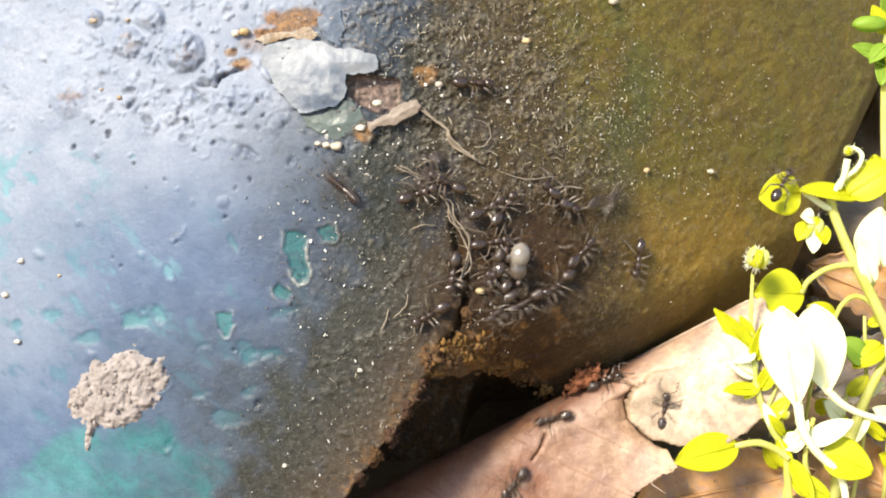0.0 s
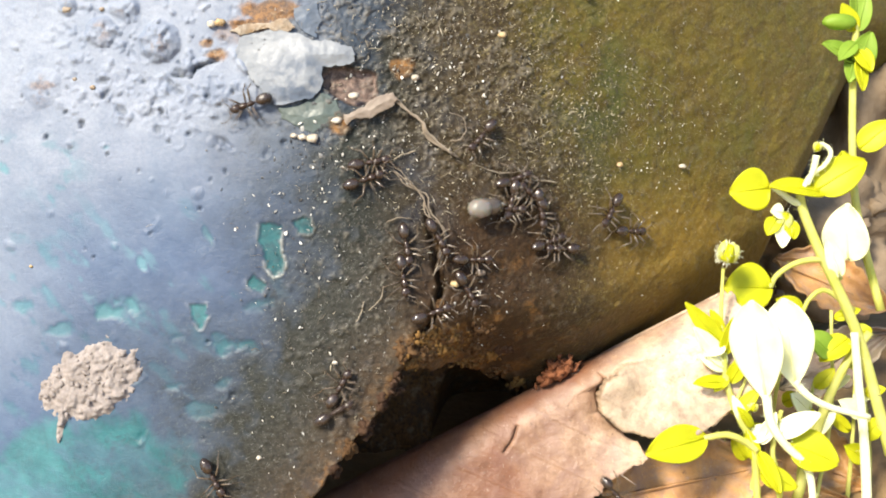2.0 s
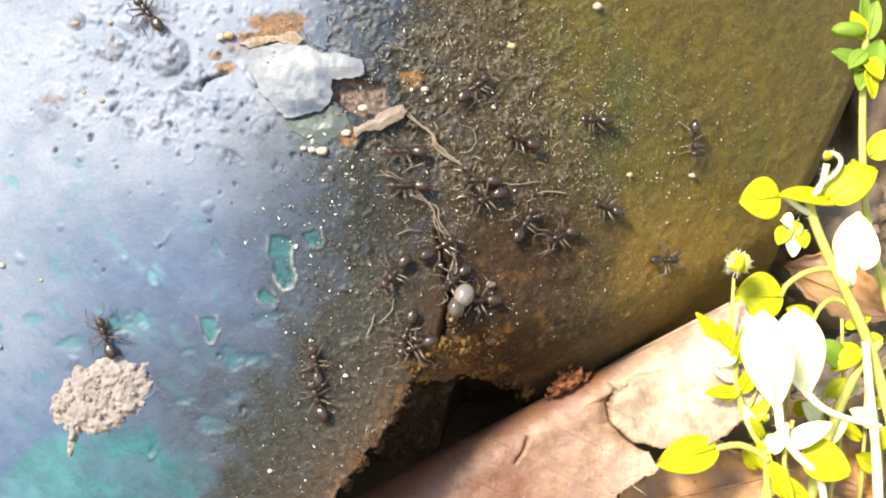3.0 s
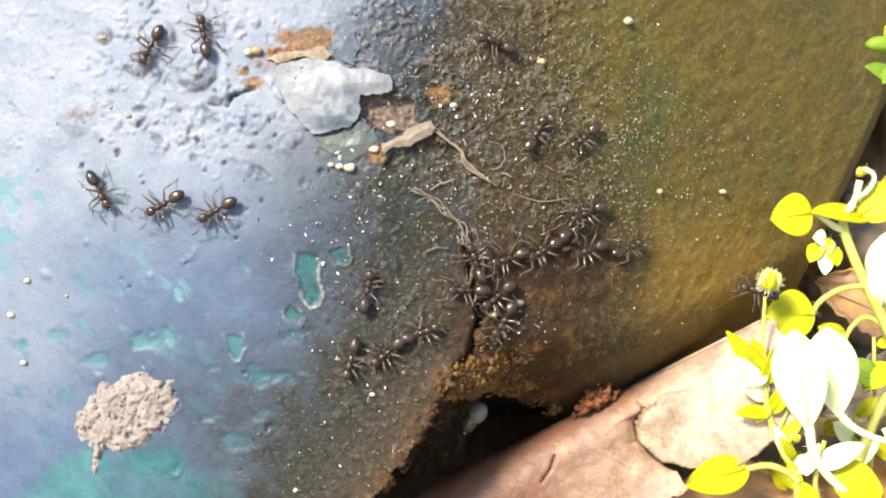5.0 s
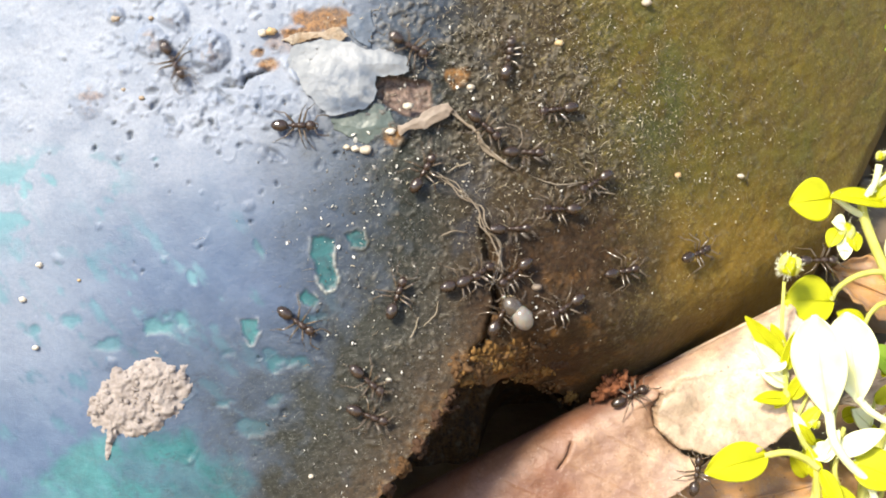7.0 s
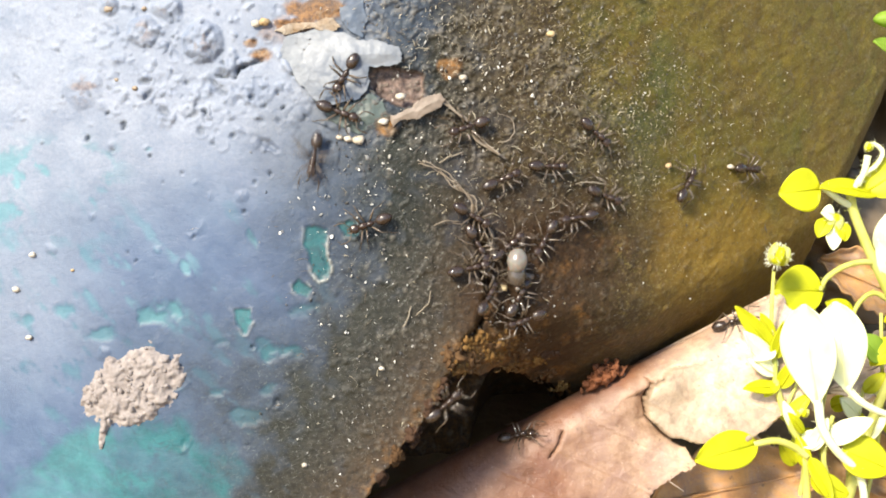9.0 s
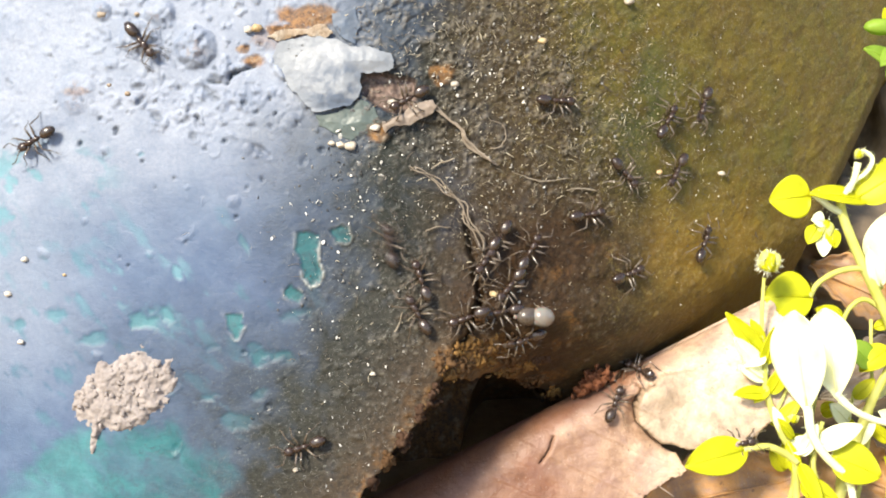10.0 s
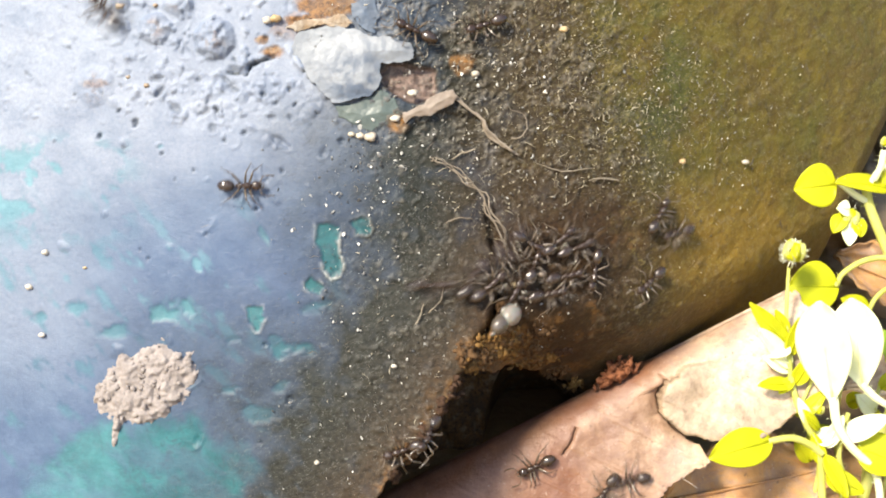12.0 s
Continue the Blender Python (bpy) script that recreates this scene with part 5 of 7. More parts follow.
def build_plants():
    tags = dict(category="plant", group="chickweed plants")
    a = thing("chickweed", place(*(31.32, -23.33, -13.0)), label="small sunlit yellow-green chickweed with a hairy bud", **tags)
    b = thing("chickweed", place(*(39.45, -23.33, -13.0)), label="sunlit chickweed with heart-shaped leaves and curled flower stalks", **tags)
    c = thing("chickweed", place(*(43.43, -3.14, -18.0)), label="upright chickweed with a plump green seed pod on top", **tags)
    for top in (a, b, c):
        top.location = (0, 0, 0)
    # the plant with the hairy bud
    stem(a, [(30.26, -25.49, -9.4), (30.06, -21.56, -9.4), (29.53, -17.55, -8.9), (28.3, -15.32, -8.7), (27.05, -12.11, -8.4), (26.56, -7.73, -8.4)], 0.36)
    stem(a, [(26.61, -8.22, -8.4), (26.51, -5.79, -8.4), (26.66, -2.19, -8.4)], 0.2)
    bud(a, (27.05, -0.9, -8.4), 1.15, 130, 11)
    leaf_blade(a, (25.25, -16.93, -8.4), (19.74, -17.98, -6.4), 3.3, (0, 0.4, 1), shape=0.85)
    stem(a, [(29.92, -18.14, -8.9), (28.69, -17.27, -8.7), (27.05, -16.68, -8.4), (25.1, -16.98, -8.4)], 0.36)
    leaf_blade(a, (26.8, -8.95, -8.4), (23.17, -5.15, -7.4), 1.6, (-0.3, 0.2, 1))
    leaf_blade(a, (26.95, -10.65, -8.4), (23.99, -7.27, -7.4), 1.7, (0.3, 0.2, 1), PALE_LIT_GREEN)
    leaf_blade(a, (27.05, -12.11, -8.4), (23.99, -11.99, -7.4), 1.4, (0, 0.8, 1))
    leaf_blade(a, (26.8, -9.68, -8.4), (27.36, -6.45, -7.4), 1.5, (0.2, 0, 1))
    leaf_blade(a, (27.29, -12.11, -8.4), (28.47, -9.59, -7.4), 1.5, (0.2, 0.6, 1))
    leaf_blade(a, (26.56, -8.71, -8.4), (24.85, -9.59, -7.4), 1.8, (0, 0.9, 1), PALE_LIT_GREEN)
    leaf_blade(a, (29.38, -16.0, -8.4), (27.84, -14.16, -7.4), 0.9, (0, 0.5, 1))
    leaf_blade(a, (30.06, -17.46, -8.4), (31.12, -14.64, -7.4), 1.3, (0, 0.5, 1), PALE_LIT_GREEN)
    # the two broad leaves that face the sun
    leaf_blade(a, (30.25, -13.34, -7.4), (28.23, -4.91, -5.4), 4.8, (-0.7, 0.5, 0.8), PALE_LIT_GREEN, 1.3, 0, 0.12)
    stem(a, [(30.25, -13.05, -7.4), (30.63, -15.37, -7.4), (31.84, -17.29, -7.4), (34.17, -19.8, -7.9), (34.83, -24.27, -8.4)], 0.42, PALE_LIT_GREEN, "petiole")
    leaf_blade(a, (33.18, -12.36, -8.4), (31.6, -4.77, -7.4), 4.4, (-0.5, 0.3, 1), PALE_LIT_GREEN, 1.3, 0, 0.15)
    stem(a, [(32.98, -12.01, -8.4), (34.34, -13.33, -8.4), (36.47, -14.37, -8.9), (40.08, -15.28, -9.4)], 0.36, PALE_LIT_GREEN, "petiole")
    leaf_blade(a, (31.42, -16.73, -8.4), (34.97, -14.64, -7.4), 2.0, (-0.4, 0.6, 1), PALE_LIT_GREEN)
    leaf_blade(a, (32.64, -17.46, -8.4), (36.66, -18.98, -7.4), 3.8, (0, 0.5, 1), GREEN)
    leaf_blade(a, (29.96, -18.19, -8.4), (31.6, -21.63, -7.4), 1.6, (0.2, 0.5, 1))
    stem(a, [(31.24, -25.49, -9.4), (32.16, -21.52, -9.2), (31.36, -18.54, -9.0), (31.64, -16.07, -8.8), (31.97, -14.57, -8.6)], 0.26)
    for foot, tip, wide, m in (((26.85, -9.68, -8.4), (24.95, -6.48, -7.8), 1.5, GREEN), ((26.95, -10.9, -8.4), (24.47, -9.62, -7.8), 1.4, PALE_LIT_GREEN), ((26.66, -7.73, -8.4), (25.49, -5.77, -8.0), 1.0, GREEN),
                               ((27.05, -11.63, -8.4), (25.82, -12.77, -7.8), 1.1, GREEN), ((28.07, -14.82, -8.6), (29.85, -12.55, -8.0), 1.3, GREEN), ((29.35, -17.04, -8.8), (31.06, -15.94, -8.0), 1.6, PALE_LIT_GREEN),
                               ((28.66, -15.55, -8.6), (27.52, -13.28, -8.0), 1.0, PALE_LIT_GREEN), ((29.9, -19.03, -9.0), (28.89, -16.25, -8.4), 1.3, GREEN), ((30.24, -20.01, -9.0), (33.37, -21.35, -8.4), 2.0, GREEN)):
        leaf_blade(a, foot, tip, wide, (-0.3, 0.4, 1), m)
    stem(a, [(27.64, -14.6, -8.8), (28.66, -12.14, -8.6), (29.34, -9.7, -8.6)], 0.16)
    bud(a, (29.32, -14.27, -8.2), 0.5, 20, 17)
    # the plant with the heart-shaped leaves
    stem(b, [(43.93, -19.45, -14.0), (41.36, -10.21, -14.0), (39.38, -5.57, -13.5), (36.91, -0.97, -13.0), (35.28, 2.85, -13.0), (34.87, 4.63, -13.0)], 0.55)
    leaf_blade(b, (31.93, 5.11, -12.5), (28.25, 4.58, -12.0), 3.9, (0.1, 0.1, 1), GREEN, 0.72, 0.0, 0.1)
    stem(b, [(35.13, 3.51, -13.0), (33.79, 4.11, -12.8), (32.08, 5.31, -12.5)], 0.34, PALE_LIT_GREEN, "petiole")
    leaf_blade(b, (37.16, 4.63, -13.0), (31.78, 5.31, -11.5), 2.7, (0.1, 0.9, 0.7), GREEN, 0.8)
    leaf_blade(b, (36.4, 4.88, -13.0), (40.59, 7.6, -12.0), 3.6, (-0.4, 0.3, 1), GREEN)
    leaf_blade(b, (39.26, -1.47, -12.5), (38.46, 3.54, -11.0), 4.4, (-0.7, 0.3, 0.8), PALE_LIT_GREEN)
    stem(b, [(34.98, 4.52, -13.0), (35.66, 6.13, -12.6), (36.95, 7.13, -12.4), (37.44, 8.33, -12.2), (36.63, 9.03, -12.2), (36.13, 8.53, -12.2)], 0.24, PALE_LIT_GREEN, "flower_stalk")
    bud(b, (36.18, 8.73, -12.2), 0.5, 14, 21)
    stem(b, [(36.13, 8.02, -12.2), (35.89, 6.62, -12.4), (35.52, 5.38, -12.8)], 0.34, PALE_LIT_GREEN, "flower_stalk")
    bud(b, (33.04, 2.06, -12.0), 1.15, 30, 23, "flower", (-0.4, -0.9, 0.3))
    for k, (x, tip) in enumerate((((32.28, 2.31, -11.5), (31.33, 0.8, -11.0)), ((32.88, 1.95, -11.5), (32.72, -0.35, -11.0)), ((33.48, 2.05, -11.5), (33.82, 0.45, -11.0)), ((32.88, 2.81, -11.5), (31.73, 2.94, -11.0)))):
        leaf_blade(b, x, tip, 1.5, (0.3 * (k - 1), 0.3, 1), PALE_LIT_GREEN if k % 2 else GREEN, name="petal")
    leaf_blade(b, (32.18, -4.0, -12.5), (27.9, -3.98, -12.0), 4.4, (0, 0.3, 1), GREEN, 0.9)
    stem(b, [(38.87, -3.27, -13.5), (37.16, -1.58, -13.0), (34.74, -1.67, -12.6), (32.79, -2.78, -12.5), (32.08, -4.0, -12.5)], 0.30, STEM_GREEN, "petiole")
    leaf_blade(b, (35.29, -6.84, -13.5), (32.94, -5.03, -13.0), 2.6, (0.2, 0.5, 1), GREEN)
    stem(b, [(40.33, -6.11, -14.0), (37.7, -4.3, -13.8), (36.09, -5.06, -13.6), (35.14, -7.0, -13.5)], 0.26, STEM_GREEN, "petiole")
    leaf_blade(b, (38.28, -10.21, -14.0), (36.06, -8.12, -13.5), 2.6, (0.2, 0.5, 1), DEEP_GREEN)
    leaf_blade(b, (39.82, -8.67, -14.0), (37.08, -10.67, -13.5), 2.4, (-0.2, 0.8, 1), GREEN)
    stem(b, [(35.2, -23.55, -14.0), (37.25, -16.37, -14.0), (39.56, -11.24, -14.0), (41.87, -8.16, -14.0)], 0.5)
    stem(b, [(41.48, -26.38, -13.0), (41.08, -18.25, -13.0), (40.39, -12.63, -12.8), (39.91, -8.05, -12.6)], 0.5, PALE_LIT_GREEN)
    leaf_blade(b, (39.32, 5.4, -13.2), (38.66, 8.4, -12.5), 2.5, (-0.2, 0.2, 1), GREEN)
    leaf_blade(b, (38.69, -3.0, -13.0), (37.07, 0.55, -12.0), 1.6, (-0.3, 0.3, 1), PALE_LIT_GREEN)
    # the crowded low shoots behind
    d = thing("chickweed", label="crowded low chickweed shoots with small sunlit leaves", **tags)
    rng = random.Random(31)
    for foot, tip in (((34.29, -25.56, -16.0), (34.76, -8.27, -15.5)), ((37.42, -25.56, -16.0), (38.99, -6.22, -16.0)), ((40.56, -25.56, -16.0), (41.34, -7.79, -16.0)), ((35.53, -25.33, -15.0), (37.08, -12.9, -15.0)), ((30.73, -25.21, -14.5), (30.17, -13.29, -14.0)),
                      ((42.26, -25.33, -15.0), (41.74, -13.41, -15.0))):
        f, g = Vector(foot), Vector(tip)
        mid = f.lerp(g, 0.5) + Vector((rng.uniform(-1, 1), 0, rng.uniform(-0.5, 0.5)))
        stem(d, [tuple(f), tuple(mid), tuple(g)], 0.22)
        for k in range(4):
            at = f.lerp(g, 0.45 + 0.17 * k) + Vector((rng.uniform(-0.3, 0.3), 0, 0.2))
            way = Vector(((1 if k % 2 else -1) * rng.uniform(1.2, 2.6), rng.uniform(0.4, 2.2), rng.uniform(0.2, 1.2)))
            leaf_blade(d, tuple(at), tuple(at + way), rng.uniform(1.1, 2.0), (rng.uniform(-0.5, 0.1), rng.uniform(0.2, 0.8), 1), rng.choice((GREEN, GREEN, PALE_LIT_GREEN)))
    # the tall stem with the pod
    stem(c, [(43.3, -6.16, -15.0), (41.12, 2.12, -15.0), (40.5, 8.34, -15.0), (40.31, 16.55, -14.5), (40.44, 20.58, -14.0)], 0.42)
    bm = bmesh.new()
    ball(bm, place(*(38.61, 20.33, -13.5)), (1.6 * MM, 0.75 * MM, 0.75 * MM), None, 0.08, 3, 5)
    part("seed_pod", bm, DEEP_GREEN, c, "plump green seed pod")
    leaf_blade(c, (40.52, 17.06, -14.5), (37.18, 18.44, -13.5), 2.0, (0, 0.6, 1), DEEP_GREEN)
    leaf_blade(c, (40.42, 16.03, -14.5), (41.58, 19.46, -13.5), 2.6, (0, 0.3, 1), DEEP_GREEN)
    leaf_blade(c, (40.31, 17.58, -14.5), (39.63, 14.86, -13.5), 1.6, (0, 0.5, 1), DEEP_GREEN)
    leaf_blade(c, (40.44, 19.55, -14.0), (41.17, 23.03, -13.5), 1.8, (-0.3, 0.3, 1), DEEP_GREEN)
    for k, (foot, tip, wide) in enumerate((((40.23, 19.55, -14.0), (38.87, 22.01, -13.5), 1.6), ((40.23, 18.52, -14.0), (38.43, 16.83, -13.0), 1.5), ((40.44, 18.01, -14.0), (41.48, 15.81, -13.0), 1.8), ((40.33, 21.09, -14.0), (39.9, 23.52, -13.4), 1.4), ((40.59, 16.98, -14.0), (40.8, 14.06, -13.2), 1.5))):
        leaf_blade(c, foot, tip, wide, (0.2 * (k - 2), 0.5, 1), DEEP_GREEN if k % 2 else GREEN)
    leaf_blade(c, (41.12, 8.86, -15.0), (43.93, 11.34, -14.0), 2.6, (0, 0.5, 1), GREEN)


build_plants()


# ---- ants ----
def build_ant():
    """One worker, head along +x, feet at z = 0, 3.4 mm long."""
    ant = thing("ant", label="small dark brown-black worker ant walking over the post", category="ant", group="ants of the colony")
    s = 0.0034

    def shape(name, pieces, material, parent=None, level=3):
        bm = bmesh.new()
        for c, size, rough in pieces:
            ball(bm, Vector(c) * s, tuple(x * s for x in size), None, rough, level, 2)
        return part(name, bm, material, parent or ant)

    head = shape("head", [((0.42, 0, 0.20), (0.125, 0.11, 0.085), 0.05)], ANT_BODY)
    for side in (1, -1):
        shape("eye", [((0.44, 0.085 * side, 0.235), (0.03, 0.022, 0.025), 0)], ANT_TAIL, head, 2)
        bm = bmesh.new()
        tube(bm, [Vector(p) * s for p in ((0.51, 0.05 * side, 0.175), (0.575, 0.045 * side, 0.16), (0.60, 0.005 * side, 0.155))], [0.022 * s, 0.018 * s, 0.006 * s], 6)
        part("mandible", bm, ANT_LEG, head)
        bm = bmesh.new()
        line = spline([Vector(p) * s for p in ((0.50, 0.045 * side, 0.24), (0.57, 0.15 * side, 0.33), (0.60, 0.20 * side, 0.345), (0.72, 0.23 * side, 0.26), (0.84, 0.22 * side, 0.20))], 4)
        n = len(line)
        tube(bm, line, [(0.011 + (0.005 if i > n * 0.6 else 0)) * s for i in range(n)], 6)
        part("antenna", bm, ANT_LEG, head, "jointed brown antenna")
    shape("thorax", [((0.22, 0, 0.215), (0.12, 0.078, 0.085), 0.05), ((0.06, 0, 0.195), (0.11, 0.062, 0.07), 0.05)], ANT_BODY)
    shape("waist", [((-0.07, 0, 0.17), (0.045, 0.03, 0.06), 0)], ANT_BODY, level=2)
    bm = bmesh.new()
    for v in ball(bm, Vector((-0.28, 0, 0.20)) * s, (0.20 * s, 0.135 * s, 0.125 * s), None, 0.02, 4, 2):
        x = (v.co.x / s + 0.28) / 0.20
        ridge = 1 - 0.035 * (abs((x * 2.6) % 1.0 - 0.5) < 0.09)
        v.co.y *= ridge * (1 + 0.12 * x)
        v.co.z = 0.20 * s + (v.co.z - 0.20 * s) * ridge
    part("gaster", bm, ANT_TAIL, ant, "glossy banded abdomen")
    hips = []
    for side in (1, -1):
        for k, (x, foot, knee) in enumerate(((0.25, (0.30, 0.36), (0.17, 0.24)), (0.15, (0.02, 0.44), (0.02, 0.27)), (0.05, (-0.36, 0.40), (-0.13, 0.26)))):
            hip = Vector((x, 0.055 * side, 0.15)) * s
            bm = bmesh.new()
            pts = [Vector((0, 0, 0)), Vector((knee[0], knee[1] * side, 0.15)) * s, Vector((foot[0] * 0.82, foot[1] * 0.86 * side, -0.05)) * s, Vector((foot[0], foot[1] * side, -0.148)) * s,
                   Vector((foot[0] * 1.18, foot[1] * 1.1 * side, -0.15)) * s]
            line, radii = [], []
            for i, (p, q) in enumerate(zip(pts, pts[1:])):
                for t in (0.0, 0.35, 0.7):
                    line.append(p.lerp(q, t))
                    radii.append(s * (0.024, 0.016, 0.011, 0.008)[i] * (1.0 if t else 0.8) * (1.15 if t == 0.35 and i == 0 else 1))
            line.append(pts[-1])
            radii.append(0.006 * s)
            tube(bm, line, radii, 6)
            leg = part("leg", bm, ANT_LEG, ant, "thin jointed brown leg")
            leg.location = hip
            hips.append(hip)
    return ant, hips


ANT, HIPS = build_ant()


def build_larva():
    """A milky grub of two swollen halves, bent, 4 mm long."""
    larva = thing("larva", label="glossy milky-white ant larva carried by the ants", category="larva", group="brood")
    bm = bmesh.new()
    for v in ball(bm, Vector((0.4, 0.05, 1.05)) * MM, (1.0 * MM, 0.8 * MM, 0.8 * MM), None, 0.03, 4, 2):
        v.co.y *= 1 - 0.02 * math.cos(v.co.x / MM * 9.0)
    part("body", bm, LARVA, larva)
    bm = bmesh.new()
    for v in ball(bm, Vector((-0.66, -0.12, 0.75)) * MM, (0.98 * MM, 0.72 * MM, 0.66 * MM), pose(0, 0, 0, 0, 0, 14).to_3x3(), 0.04, 4, 5):
        v.co.y *= 1 - 0.02 * math.cos(v.co.x / MM * 9.0)
    part("fore_end", bm, GUT, larva, "clear greyish fore end")
    bm = bmesh.new()
    ball(bm, Vector((-1.75, -0.34, 0.68)) * MM, (0.18 * MM, 0.18 * MM, 0.16 * MM), None, 0.05, 2, 1)
    part("head", bm, LARVA, larva)
    return larva


def on_post(u, v, degrees, lift=0.12):
    """The pose of something that stands on the post at (u, v), heading by degrees from the right, upward."""
    h = 0.4
    du = (float(shell(u + h, v)) - float(shell(u - h, v))) / (2 * h)
    dv = (float(shell(u, v + h)) - float(shell(u, v - h))) / (2 * h)
    du, dv = max(-1.2, min(1.2, du)), max(-1.2, min(1.2, dv))
    up = turn(-du, -dv, 1).normalized()
    a = radians(degrees)
    ahead = turn(math.cos(a), math.sin(a), du * math.cos(a) + dv * math.sin(a))
    return stand(on_face(u, v, lift), ahead, up)


def on_leaf(u, v, degrees, lift=0.05):
    """The same on the dead leaf."""
    e, q = leaf_frame(u, v)
    q = max(q, 0.6)
    h = 0.5
    de, dq = (leaf_world(e + h, q) - leaf_world(e - h, q)), (leaf_world(e, q + h) - leaf_world(e, q - h))
    up = de.cross(dq).normalized()
    if up.dot(turn(0, 0, 1)) < 0:
        up = -up
    a = radians(degrees)
    return stand(leaf_world(e, q, lift), turn(math.cos(a), math.sin(a), 0), up)


def on_plant(u, v, degrees):
    """The same on the chickweed's leaves and stems, which face outward."""
    a = radians(degrees)
    return stand(place(u, v, -11.2), turn(math.cos(a), math.sin(a), 0), turn(-0.1, 0.3, 1).normalized())


def stand(at, ahead, up):
    ahead = (ahead - up * ahead.dot(up)).normalized()
    left = up.cross(ahead)
    m = Matrix((ahead, left, up)).transposed().to_4x4()
    return Matrix.Translation(at) @ m


def step_rows(hip, k, seed):
    """A leg's swing in its ant's space, in the usual two sets of three."""
    rng = random.Random(seed)
    rows, phase = [], rng.random() * 6.28 + (math.pi if k in (0, 2, 4) else 0)
    for i in range(0, 121):
        t = i * 0.1
        a = phase + t * 2 * math.pi * 2.7
        lift = 7 * max(0.0, math.cos(a)) * (1 if k < 3 else -1)
        rows.append((t, pose(hip.x, hip.y, hip.z, lift, 0, 15 * math.sin(a))))
    return rows


LARVA_ROWS = [
    (0, 5.8, -0.9, 80),
    (0.5, 6.5, 0.8, 80),
    (1, 6.5, 2.0, 10),
    (1.5, 9.0, 4.1, 50),
    (1.75, 7.2, 3.6, 115),
    (2, 4.95, 2.75, 180),
    (2.25, 3.8, 0.0, 132),
    (2.5, 3.0, -3.1, 85),
    (3, 1.9, -3.6, 60),
    (4.3, 1.6, -8.6, 60),
    (5, 1.3, -12.5, 60),
    (5.5, 4.2, -8.7, 10),
    (6, 4.7, -6.0, 20),
    (6.5, 6.9, -4.9, 30),
    (6.75, 5.0, -4.8, -15),
    (7, 3.3, -4.5, -60),
    (7.5, 3.4, -3.9, 0),
    (8.2, 3.6, -2.8, 50),
    (9, 3.7, -1.6, 85),
    (9.5, 5.1, -3.8, 10),
    (10, 6.1, -5.0, -10),
    (10.5, 4.5, -7.9, -40),
    (11, 3.7, -8.2, 0),
    (11.5, 0.1, -8.9, -60),
    (11.75, 0.8, -7.4, -10),
    (12, 1.5, -5.8, 40)
]


